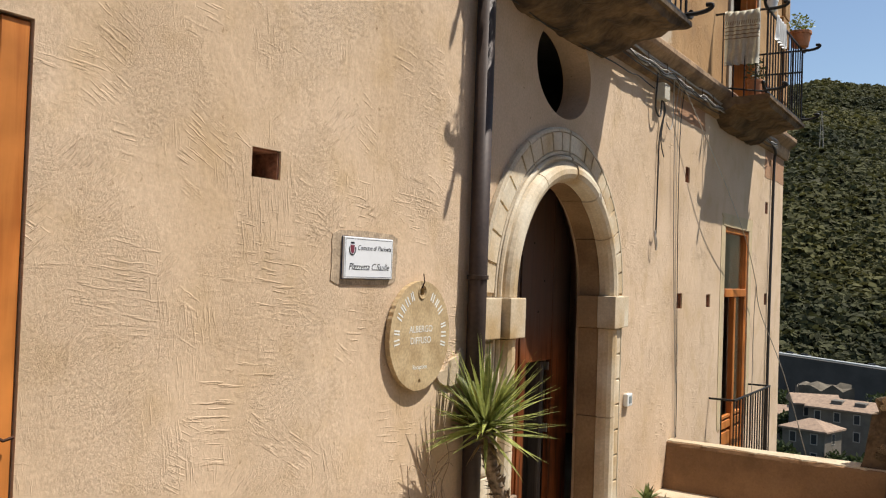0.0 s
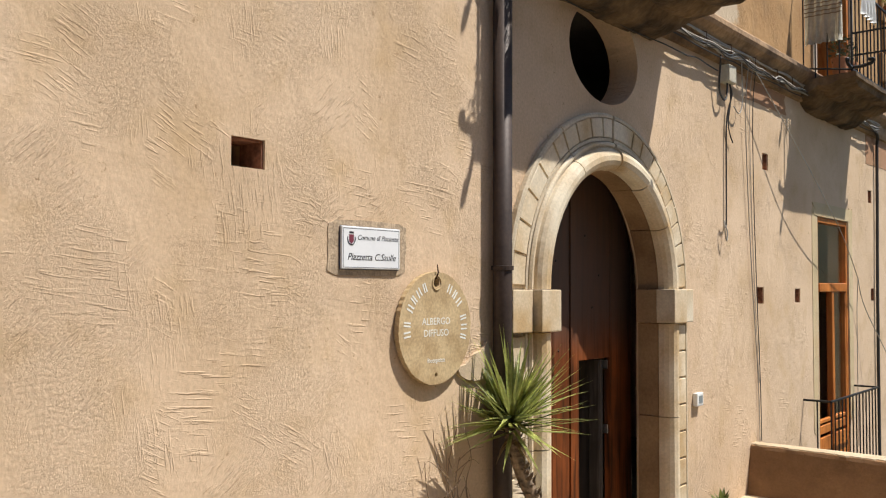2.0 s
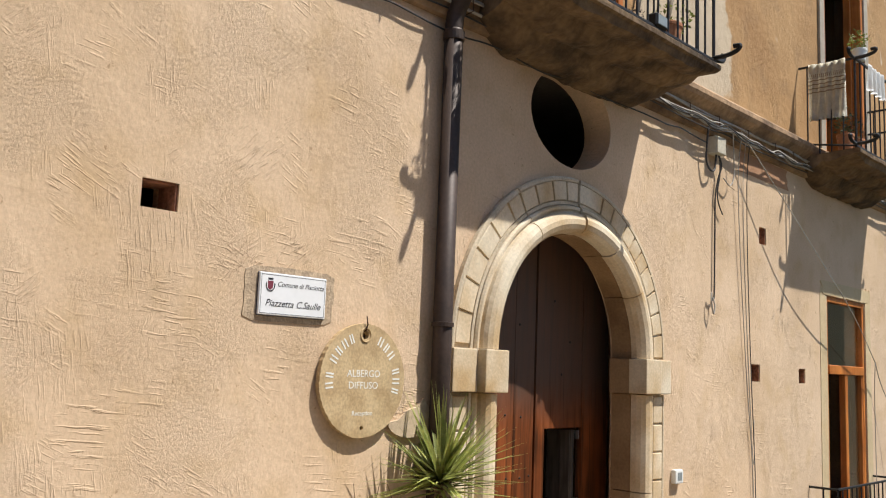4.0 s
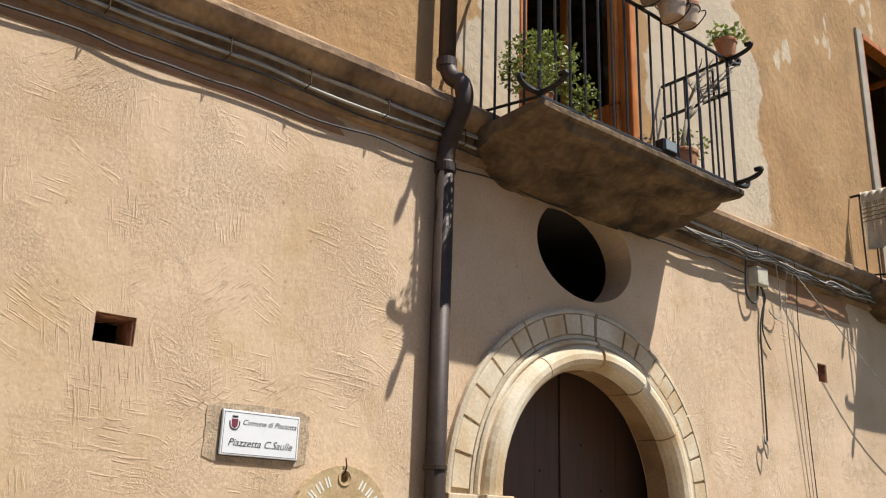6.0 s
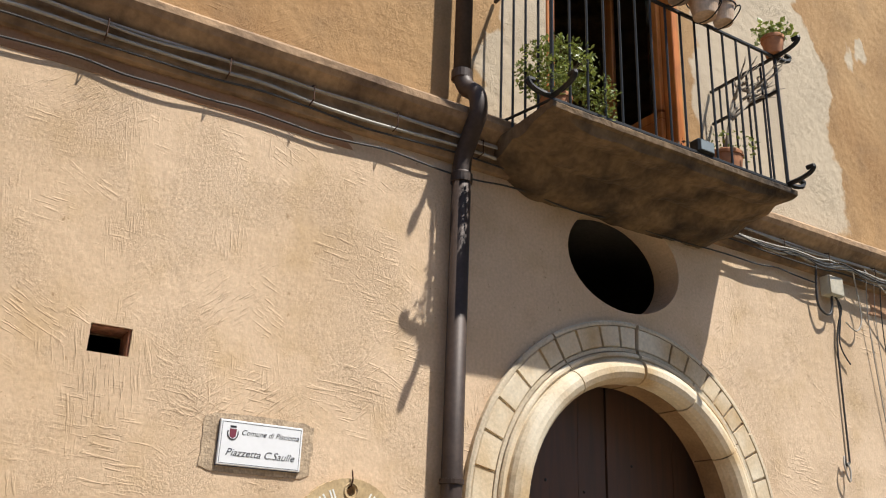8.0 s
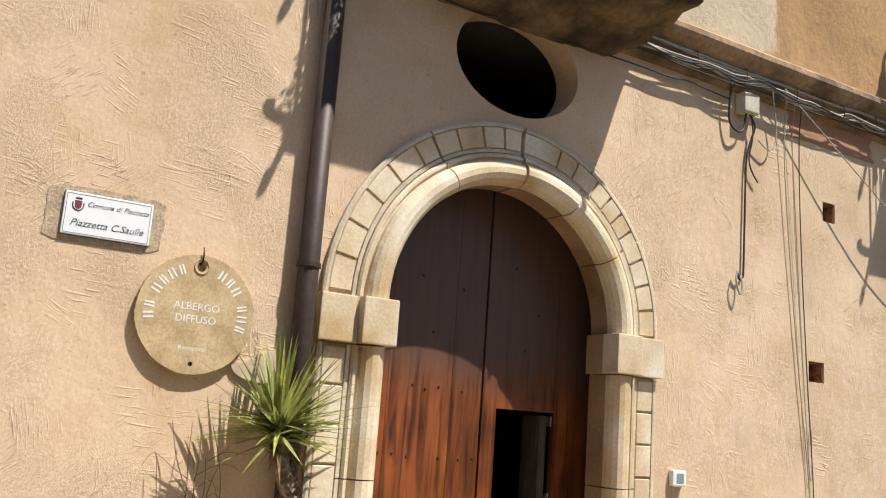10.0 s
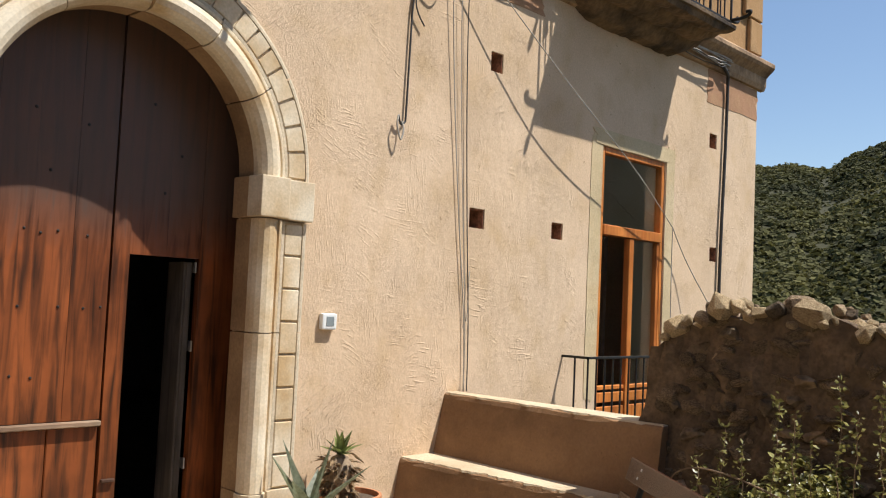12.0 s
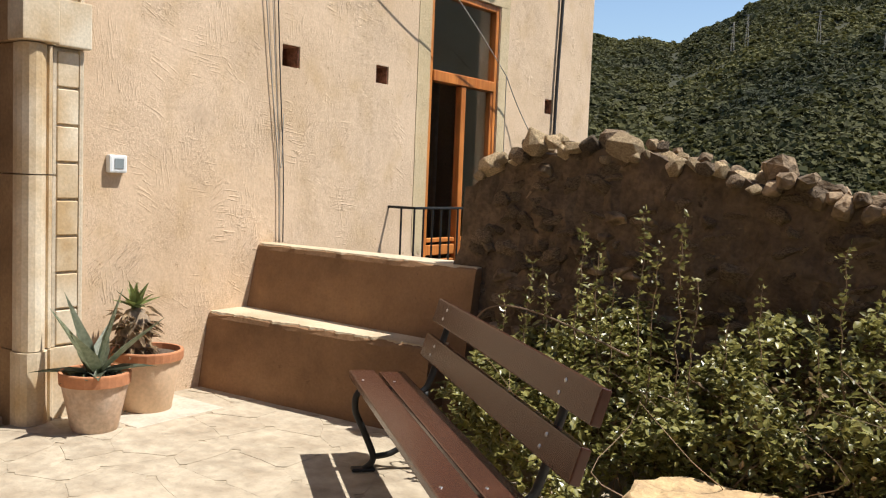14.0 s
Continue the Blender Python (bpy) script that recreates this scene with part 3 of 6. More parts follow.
# ---- stone portal ----
portal = empty("stone_portal", (0, PC, GZ), "pale limestone arched portal with rolled moulding and squared blocks", "portal")
portal_base = Matrix.Translation((0, -PC, -GZ))


def section(profile, path, close=True):
    """A stone of a constant (radius, x) outline along a path of (side, height) or angles about the springing."""
    bm = bmesh.new()
    rings = []
    for kind, v in path:
        ring = []
        for r, x in profile:
            if kind == "L":
                ring.append(bm.verts.new((x, PC - r, v)))
            elif kind == "R":
                ring.append(bm.verts.new((x, PC + r, v)))
            else:
                ring.append(bm.verts.new((x, PC + r * math.cos(v), SPRING + r * math.sin(v))))
        rings.append(ring)
    m = len(profile)
    for a, b in zip(rings, rings[1:]):
        for k in range(m):
            bm.faces.new((a[k], a[(k + 1) % m], b[(k + 1) % m], b[k]))
    bm.faces.new(rings[0])
    bm.faces.new(rings[-1][::-1])
    bmesh.ops.recalc_face_normals(bm, faces=bm.faces[:])
    bm.transform(portal_base)
    return bm


def arc(a0, a1, n):
    return [("A", radians(a0 + (a1 - a0) * i / n)) for i in range(n + 1)]


ROLL = [(1.042, 0.003), (1.042, 0.046), (1.030, 0.060), (1.014, 0.060), (1.006, 0.046), (0.996, 0.046), (0.990, 0.070), (0.972, 0.094), (0.940, 0.110),
        (0.905, 0.112), (0.872, 0.098), (0.850, 0.068), (0.842, 0.030), (0.846, -0.018), (0.898, -0.018), (0.898, 0.003)]
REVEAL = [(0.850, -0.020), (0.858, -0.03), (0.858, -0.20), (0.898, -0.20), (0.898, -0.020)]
BAND = [(1.246, 0.003), (1.246, 0.034), (1.232, 0.042), (1.216, 0.042), (1.212, 0.022), (1.075, 0.022), (1.070, 0.040), (1.048, 0.040), (1.046, 0.003)]
for side in "LR":
    for z0, z1 in ((0.50, 1.495), (1.50, 2.222)):
        part("jamb_stone", section(ROLL, [(side, z0 + 0.002), (side, z1)]), STONE, portal, smooth=False)
        part("jamb_reveal", section(REVEAL, [(side, z0 + 0.002), (side, z1)]), STONE_OCHRE, portal, "ochre-stained inner face, darkened as in shade")
        part("jamb_border", section(BAND, [(side, z0 + 0.002), (side, z1)]), STONE_DARK, portal)
    big = [(r * 1.012 - 0.004 if r > 0.9 else r - 0.012, x + 0.012 if x > 0 else x) for r, x in ROLL]
    part("plinth", section(big, [(side, GZ - 0.03), (side, 0.496)]), STONE, portal)
    part("plinth", section([(1.262, 0.003), (1.262, 0.055), (1.046, 0.055), (1.046, 0.003)], [(side, GZ - 0.03), (side, 0.496)]), STONE, portal)
    s = -1 if side == "L" else 1

    def cap_box(r0, r1, x0, x1, bev=0.008):
        y0, y1 = sorted((PC + s * r0, PC + s * r1))
        b = box((x0, y0, 2.230), (x1, y1, 2.492), bev, seg=2)
        b.transform(portal_base)
        return b
    cap = part("capital", cap_box(0.812, 1.03, -0.02, 0.138), STONE, portal)
    part("capital_reveal", cap_box(0.822, 0.90, -0.20, -0.022, 0.004), STONE_OCHRE, cap, "ochre-stained inner face, darkened as in shade")
    part("plinth_reveal", section(REVEAL, [(side, GZ - 0.03), (side, 0.496)]), STONE_OCHRE, portal, "ochre-stained inner face, darkened as in shade")
    part("capital_block", cap_box(1.055, 1.265, 0.003, 0.085), STONE, cap)
    part("capital_fillet", cap_box(1.02, 1.065, 0.003, 0.068, 0.003), STONE_DARK, cap)
    for k in range(7 if side == "L" else 9):
        zt = 2.205 - 0.2135 * k
        if zt - 0.19 < GZ + 0.43:
            break
        y0, y1 = sorted((PC + s * 1.0765, PC + s * 1.211))
        b = box((0.015, y0, zt - 0.199), (0.039 + 0.003 * random.random(), y1, zt), 0.005)
        b.transform(portal_base)
        part("jamb_block", b, STONE, portal)
cuts = [(180, 121.5), (121, 88.6), (87.4, 60.5), (60, 32.5), (32, 0)]
for i, (a0, a1) in enumerate(cuts):
    lift = (0, 0, 0.008, 0, 0)[i]
    prof = [(r + lift * (r < 1.0), x + lift * 0.6 * (x > 0.02)) for r, x in ROLL]
    part("arch_stone", section(prof, arc(a0, a1, 10)), STONE, portal)
    part("arch_reveal", section(REVEAL, arc(a0, a1, 10)), STONE_OCHRE, portal, "ochre-stained inner face, darkened as in shade")
    part("arch_border", section(BAND, arc(a0, a1 + 0.15, 10)), STONE_DARK, portal)
blocks = [(178.5, 169.5), (168.5, 159.5), (158.5, 149.5), (148.5, 139.5), (138.5, 129), (128, 122), (121, 113.5), (112.5, 104), (103, 96), (95, 89.2), (87.6, 74), (73, 66.5),
          (65.5, 57), (56, 50), (49, 43.5), (42.5, 37), (36, 27), (26, 18.5), (17.5, 10), (9, 1)]
for a0, a1 in blocks:
    p = [(1.211, 0.01), (1.211, 0.036), (1.205, 0.041), (1.082, 0.041), (1.0765, 0.036), (1.0765, 0.01)]
    part("voussoir", section(p, arc(a0, a1, 3)), STONE, portal)

# ---- great wooden door ----
door = empty("arched_door", (-0.37, PC, GZ), "tall arched reddish-brown plank door with an open wicket", "door")


def arched_plank(y0, y1, z0, r, x0, x1, n=5):
    top = []
    for i in range(n + 1):
        y = y1 + (y0 - y1) * i / n
        d = min(abs(y - PC), r - 0.001)
        top.append((y, SPRING + math.sqrt(r * r - d * d)))
    b = prism([(y0, z0), (y1, z0)] + top, x0, x1)
    b.transform(Matrix.Translation((0.21, -PC, -GZ)))
    return b


def dy(y):
    """Widens the door's layout about its left part, as it stands deeper behind the arch."""
    return y + 0.0323 * (y - 3.59)


def in_door(b):
    for v in b.verts:
        v.co.y = dy(v.co.y)
    b.transform(Matrix.Translation((0.21, -PC, -GZ)))
    return b


for y0, y1, z0, dx in ((5.26, 5.4985, GZ + 0.01, 0), (5.50, 5.7085, 0.955, 0), (5.71, 5.9245, 0.955, 0.001), (5.926, 6.1545, 0.955, -0.001), (6.156, 6.376, 0.955, 0.001), (6.386, 6.492, GZ + 0.01, 0.012),
                       (6.494, 6.7375, 1.952, 0.001), (6.739, 6.9635, 1.952, -0.001), (6.965, 7.0925, GZ + 0.01, 0.004), (7.094, 7.31, GZ + 0.01, 0)):
    part("plank", arched_plank(dy(y0), dy(y1), z0, 1.09, -0.262, -0.215 + dx), DOORWOOD, door)
part("ledge", in_door(box((-0.262, 5.50, 0.918), (-0.18, 6.376, 0.95), 0.006)), wood_mat("weathered_ledge", (0.42, 0.30, 0.20), (0.22, 0.12, 0.07), 0.8, 1), door, "weathered pale ledge strip")
for y0, y1 in ((5.50, 5.79), (5.795, 6.08), (6.085, 6.376)):
    part("lower_panel", in_door(box((-0.262, y0, GZ + 0.01), (-0.222, y1, 0.915), 0.006)), DOORWOOD, door)
part("patch_board", in_door(box((-0.21, 5.66, 0.99), (-0.205, 5.75, 1.20), 0.002)), ORANGE, door, "small repaired orange board")
for z in (2.045, 1.62, 1.22):
    for y in (5.60, 5.68, 5.78, 5.87, 5.97, 6.06, 6.11, 6.22, 6.33, 6.44):
        if random.random() < 0.75:
            b = lathe([(0.0, 0.006), (0.006, 0.004), (0.009, 0.0)], 8)
            b.transform(Matrix.Translation((-0.213, y + random.uniform(-0.02, 0.02), z + random.uniform(-0.012, 0.012))) @ Matrix.Rotation(radians(90), 4, "Y"))
            part("nail", in_door(b), IRON, door)
for y, z in ((6.6, 2.9), (6.2, 2.7), (5.9, 2.75), (6.7, 2.35), (6.0, 2.4), (6.8, 2.6)):
    b = lathe([(0.0, 0.006), (0.007, 0.004), (0.011, 0.0)], 8)
    b.transform(Matrix.Translation((-0.213, y, z)) @ Matrix.Rotation(radians(90), 4, "Y"))
    part("nail", in_door(b), IRON, door)
part("latch", in_door(box((-0.205, 6.40, 0.58), (-0.175, 6.48, 0.60), 0.004)), RUST, door, "rusty latch bar")
GREYWOOD = wood_mat("grey_brown_old_wood", (0.085, 0.068, 0.055), (0.045, 0.035, 0.028), 0.8)
leaf = part("wicket_leaf", in_door(box((-0.50, 6.905, GZ + 0.02), (-0.265, 6.945, 1.93), 0.004)), GREYWOOD, door, "grey wooden wicket leaf standing open inwards")
part("wicket_stile", in_door(box((-0.36, 6.89, GZ + 0.02), (-0.27, 6.904, 1.93), 0.003)), GREYWOOD, leaf)
for z in (0.6, 1.35, 1.86):
    part("hinge", in_door(box((-0.27, 6.946, z), (-0.225, 6.955, z + 0.07), 0.002)), STEEL, leaf, "bright steel hinge")
part("threshold", in_door(box((-0.32, 5.47, GZ - 0.05), (0.02, 7.25, GZ + 0.012), 0.006)), STONE, door, "worn stone threshold")

# ---- signs on the wall ----
def letters(body, size, m, material, parent, name="lettering", shear=0.0, space=1.0, depth=0.0006):
    cu = bpy.data.curves.new(name, "FONT")
    cu.body, cu.size, cu.shear, cu.extrude, cu.align_x, cu.align_y, cu.space_character = body, size, shear, depth, "CENTER", "CENTER", space
    cu.resolution_u = 3
    tmp = bpy.data.objects.new("tmp", cu)
    me = bpy.data.meshes.new_from_object(tmp)
    bpy.data.objects.remove(tmp)
    bpy.data.curves.remove(cu)
    me.materials.append(material)
    ob = new(name, me)
    ob.parent = parent
    ob.matrix_local = m
    return ob


FACE = Matrix(((0, 0, 1, 0), (1, 0, 0, 0), (0, 1, 0, 0), (0, 0, 0, 1)))   # text plane -> wall plane


def on_wall(x, y, z, spin=0):
    return Matrix.Translation((x, y, z)) @ FACE @ Matrix.Rotation(radians(spin), 4, "Z")


def blob_loop(y0, y1, z0, z1, amp, seed, n=36):
    """An uneven rectangle outline."""
    cy, cz, hy, hz = (y0 + y1) / 2, (z0 + z1) / 2, (y1 - y0) / 2, (z1 - z0) / 2
    out = []
    for k in range(n):
        a = 2 * math.pi * k / n
        c, s2 = math.cos(a), math.sin(a)
        q = 1 / max(abs(c), abs(s2))
        w = 1 + amp * noise.noise((c * 2.3 + seed, s2 * 2.3, seed))
        out.append((cy + hy * c * q * w, cz + hz * s2 * q * w))
    return out


bed = tagged(part("mortar_bed", prism(blob_loop(3.675, 4.232, 2.565, 2.838, 0.07, 3.1), -0.01, 0.004), GREYMORTAR), "greyish mortar bed around the street sign on the wall", "mortar bed")
plate = empty("street_sign", (0.004, 3.96, 2.70), "white enamel street name sign set in mortar", "sign")
part("plate", box((0, -0.209, -0.104), (0.018, 0.209, 0.106), 0.003), MARBLE, plate)
part("plate_edge", box((0, -0.211, -0.108), (0.006, 0.211, 0.108), 0.002), BLUEINK, plate, "dark backing edge")
for y0, y1, z0, z1 in ((-0.2, 0.2, 0.095, 0.097), (-0.2, 0.2, -0.097, -0.095), (-0.2, -0.198, -0.095, 0.095), (0.198, 0.2, -0.095, 0.095)):
    part("border_line", box((0.018, y0, z0), (0.0187, y1, z1)), BLACKINK, plate)
letters("Comune di Pisciotta", 0.036, on_wall(0.0186, 0.042, 0.052), BLACKINK, plate, shear=0.35)
letters("Piazzetta C.Saulle", 0.049, on_wall(0.0186, 0.0, -0.045), BLACKINK, plate, shear=0.35)
crest = part("crest", prism([(-0.16, 0.03), (-0.145, 0.02), (-0.13, 0.03), (-0.128, 0.065), (-0.162, 0.065)], 0.018, 0.0188), REDINK, plate, "small dark red crest")
part("crest_crown", box((0.018, -0.16, 0.07), (0.0188, -0.13, 0.08)), BLACKINK, crest)
for sg in (-1, 1):
    part("crest_branch", tube([(0.0185, -0.145 + sg * 0.026 * math.sin(a), 0.045 - 0.03 * math.cos(a)) for a in (0, 0.5, 1.0, 1.5, 1.9)], 0.003, 5), BLACKINK, crest)

disc = empty("round_stone_sign", (0.008, 4.444, 2.285), "round yellowish stone hotel sign hung on a nail", "sign")
loop = []
for k in range(96):
    a = 2 * math.pi * k / 96
    r = 0.30 + 0.003 * (k % 2) + 0.004 * noise.noise((math.cos(a) * 3, math.sin(a) * 3, 4))
    loop.append((r * math.cos(a), r * 1.01 * math.sin(a)))
HOLE = [(0.0 + 0.024 * math.cos(2 * math.pi * k / 16), 0.245 + 0.026 * math.sin(2 * math.pi * k / 16)) for k in range(16)]


def holed(outer, holes, x0, x1):
    from mathutils.geometry import delaunay_2d_cdt
    pts, edges = [], []
    for l in [outer] + holes:
        k = len(pts)
        pts += [Vector(p) for p in l]
        edges += [(k + i, k + (i + 1) % len(l)) for i in range(len(l))]
    vs, _, fs, *_ = delaunay_2d_cdt(pts, edges, [], 0, 1e-6)
    bm = bmesh.new()
    a = [bm.verts.new((x0, v[0], v[1])) for v in vs]
    b = [bm.verts.new((x1, v[0], v[1])) for v in vs]
    for f in fs:
        c = (sum(vs[i][0] for i in f) / len(f), sum(vs[i][1] for i in f) / len(f))
        if not inside(c, outer) or any(inside(c, h) for h in holes):
            continue
        bm.faces.new([a[i] for i in f][::-1])
        bm.faces.new([b[i] for i in f])
    pair = dict(zip(b, a))
    for e in [e for e in bm.edges if len(e.link_faces) == 1 and e.verts[0] in pair and e.verts[1] in pair]:
        p, q = e.verts
        bm.faces.new((p, q, pair[q], pair[p]))
    bmesh.ops.delete(bm, geom=[v for v in bm.verts if not v.link_faces], context="VERTS")
    bmesh.ops.recalc_face_normals(bm, faces=bm.faces[:])
    return bm


SMALLHOLE = [(0.012 * math.cos(2 * math.pi * k / 12), -0.252 + 0.012 * math.sin(2 * math.pi * k / 12)) for k in range(12)]
part("stone_disc", holed(loop, [HOLE, SMALLHOLE], 0.0, 0.032), SIGNSTONE, disc)
b = tube([(0.034, 0.036 * math.cos(2 * math.pi * k / 20), 0.245 + 0.038 * math.sin(2 * math.pi * k / 20)) for k in range(21)], 0.004, 6, cap=False)
part("hole_ring", b, SIGNSTONE, disc)
part("nail", tube([(-0.01, 0.0, 0.262), (0.03, 0.0, 0.27), (0.045, 0.0, 0.30), (0.04, -0.004, 0.345)], 0.007, 6, taper=0.003), RUST, disc, "rusty hooked nail")
letters("ALBERGO", 0.054, on_wall(0.0326, 0.0, 0.035), WHITEPAINT, disc)
letters("DIFFUSO", 0.054, on_wall(0.0326, 0.0, -0.028), WHITEPAINT, disc)
letters("Reception", 0.036, on_wall(0.0326, 0.0, -0.175), WHITEPAINT, disc)
# the name round the rim, as plain strokes of letter size
angs = [187, 174, 153, 140, 127, 114, 62, 49, 36, 13, 0, -13]
for i, a in enumerate(angs):
    spin = a - 90
    m = on_wall(0.0326, 0.238 * math.cos(radians(a)), 0.238 * math.sin(radians(a)), spin)
    bm = bmesh.new()
    w, h = (0.013, 0.026) if i % 2 else (0.016, 0.026)
    for x0 in (-w, w - 0.009):
        box((x0, -h, 0), (x0 + 0.009, h, 0.0008), 0, bm)
    ob = part("letter_mark", bm, WHITEPAINT, disc)
    ob.matrix_local = m
shard = [(4.66 + 0.17 * (1 - math.cos(math.pi * k / 20)), 2.055 - 0.085 * math.sin(math.pi * k / 20)) for k in range(21)]
shard += [(4.98, 2.13), (4.93, 2.19), (4.88, 2.14), (4.80, 2.12), (4.74, 2.07)]
tagged(part("broken_plate", prism(shard, 0.0, 0.02), PALE), "broken pale plate fragment fixed to the wall", "plate")

# ---- downpipe ----
pipe = empty("downpipe", (0.072, 5.01, GZ), "dark brown metal rainwater downpipe on the wall", "downpipe")


def at_pipe(b):
    b.transform(Matrix.Translation((-0.09, -4.99, -GZ)))
    return b


part("lower_pipe", at_pipe(tube([(0.09, 4.99, GZ + 0.2), (0.09, 4.99, 4.42)], 0.058, 20)), PIPE, pipe, smooth=True)
part("bend", at_pipe(tube(smooth_path([(0.09, 4.99, 4.40), (0.10, 4.992, 4.52), (0.17, 5.0, 4.66), (0.225, 5.01, 4.78), (0.215, 5.0, 4.90), (0.15, 4.965, 4.97), (0.12, 4.95, 5.06)], 5), 0.056, 20)), PIPE, pipe, smooth=True)
part("upper_pipe", at_pipe(tube([(0.12, 4.95, 5.03), (0.12, 4.95, 9.6)], 0.055, 20)), PIPE, pipe, smooth=True)
for p, r in (((0.09, 4.99, 4.38), 0.066), ((0.12, 4.95, 5.06), 0.066), ((0.09, 4.99, 2.62), 0.063), ((0.12, 4.95, 7.0), 0.063)):
    b = lathe([(r - 0.01, -0.03), (r, -0.028), (r, 0.028), (r - 0.01, 0.03)], 20) if p[2] != 2.62 else lathe([(r - 0.008, -0.014), (r + 0.004, -0.012), (r + 0.004, 0.012), (r - 0.008, 0.014)], 20)
    b.transform(Matrix.Translation(p))
    part("pipe_collar", at_pipe(b), PIPE, pipe)
for z in (2.62, 7.0):
    part("pipe_bracket", at_pipe(box((0.0, 4.98, z - 0.01), (0.05, 5.0, z + 0.01))), RUST, pipe)

# ---- keypad, junction box ----
kp = empty("wall_keypad", (0.0, 7.845, 1.578), "small white plastic keypad box on the wall", "keypad")
part("housing", box((0, -0.062, -0.055), (0.045, 0.062, 0.055), 0.012, seg=2), WHITE, kp)
part("screen", box((0.045, -0.03, -0.03), (0.048, 0.035, 0.033), 0.002), GREYPL, kp, "grey screen")
jb = empty("junction_box", (0.0, 8.48, 4.42), "pale grey plastic junction box on the wall", "junction box")
part("box_body", box((0, -0.085, -0.085), (0.085, 0.085, 0.075), 0.012, seg=2), mat("aged_plastic", (0.62, 0.60, 0.50), 0.6, var=0.15), jb)
part("box_lid", box((0.085, -0.08, -0.08), (0.095, 0.08, 0.07), 0.008, seg=2), mat("yellowed_plastic_lid", (0.56, 0.50, 0.38), 0.6, var=0.2, scale=14), jb)


# ---- cables ----
def cable(pts, r, material, label, soft=True, sides=6):
    b = tube(smooth_path(pts, 6) if soft else pts, r, sides)
    return tagged(part("cable", b, material, smooth=True), label, "cable", "cables on the house front")


def run(z, x, y0, y1, sag, seed, n=26):
    return [(x + 0.01 * noise.noise((i * 0.6, seed, 1)), y0 + (y1 - y0) * i / n, z + sag * noise.noise((i * 0.45, seed, 2)) - 0.012 * abs(math.sin(i * math.pi / 4))) for i in range(n + 1)]


for k, (z, x, r, m) in enumerate(((4.66, 0.085, 0.010, CABLE_L), (4.648, 0.094, 0.007, CABLE_L), (4.59, 0.072, 0.010, CABLE_L), (4.545, 0.06, 0.006, CABLE_D))):
    cable(run(z, x, -6, 13.5, 0.03, k * 3.7, 64), r, m, "thin cable running along under the cornice")
for k in range(4):
    cable(run(4.59 - 0.012 * k, 0.11 + 0.012 * (k % 2), 7.2 + 0.1 * k, 13.3, 0.07, 31 + k * 0.35, 40), (0.008, 0.006, 0.009, 0.005)[k], (CABLE_L, CABLE_D, CABLE_L, CABLE_D)[k], "thin cable of the sagging bundle under the cornice")
cable(run(4.44, 0.03, 2.0, 8.3, 0.03, 41, 30), 0.006, CABLE_D, "thin cable pinned along the plaster")
cable([(0.06, 8.30, 4.58), (0.06, 8.27, 4.40), (0.05, 8.28, 4.24), (0.06, 8.34, 4.17), (0.05, 8.43, 4.20), (0.05, 8.46, 4.34)], 0.009, CABLE_D, "black cable looping into the junction box")
cable([(0.05, 8.50, 4.34), (0.05, 8.56, 4.25), (0.03, 8.53, 4.12), (0.02, 8.50, 3.95), (0.02, 8.49, 3.6), (0.02, 8.48, 3.13), (0.02, 8.47, 3.06), (0.03, 8.42, 3.04), (0.04, 8.39, 3.10)], 0.008, CABLE_D, "dark cable hanging from the junction box")
cable([(0.05, 8.52, 4.34), (0.04, 8.55, 4.18), (0.03, 8.52, 4.0), (0.03, 8.55, 3.9), (0.03, 8.62, 3.82)], 0.006, CABLE_D, "short loose cable end")
cable([(0.04, 8.39, 3.10), (0.05, 8.37, 3.02), (0.05, 8.41, 2.92), (0.045, 8.44, 3.0), (0.03, 8.43, 3.06)], 0.007, CABLE_L, "grey cable loop at the end of a drop")
cable([(0.08, 8.72, 4.62), (0.06, 8.78, 4.4), (0.05, 8.80, 4.2), (0.05, 8.72, 4.10), (0.05, 8.60, 4.15)], 0.006, CABLE_L, "thin grey cable loop")
for y0, y1, r, m in ((8.90, 9.24, 0.0045, CABLE_L), (9.0, 9.255, 0.003, CABLE_L), (9.08, 9.28, 0.0045, CABLE_D)):
    bot = 1.05 if r > 0.004 else 2.0
    cable([(0.08, y0, 4.6), (0.04, y0 + 0.01, 4.2), (0.025, y0 + 0.25 * (y1 - y0), 3.4), (0.02, y0 + 0.6 * (y1 - y0), 2.4), (0.02, y0 + 0.92 * (y1 - y0), 1.6), (0.02, y1, bot)], r, m, "thin cable dropping down the plaster")
cable([(0.10, 8.85, 4.62), (0.22, 10.12, 3.74), (0.2, 11.30, 3.12), (0.12, 12.22, 2.62)], 0.005, CABLE_L, "slack grey wire slanting past the balcony window")
cable([(0.12, 12.22, 2.62), (0.10, 12.6, 2.25), (0.3, 13.2, 1.4), (0.5, 13.9, 0.2)], 0.006, CABLE_L, "grey wire slanting down from the window corner")
cable([(0.12, 12.22, 2.62), (0.09, 12.27, 2.2), (0.08, 12.3, 1.4), (0.08, 12.3, 0.6)], 0.005, CABLE_L, "thin wire hanging beside the window")
far_pipe = cable([(0.06, 13.2, 4.62), (0.07, 13.42, 4.50), (0.04, 13.50, 4.36), (0.035, 13.49, 3.6), (0.035, 13.44, 2.5), (0.035, 13.42, 1.0), (0.035, 13.42, -0.6)], 0.021, CABLE_D, "dark conduit running down near the house corner")
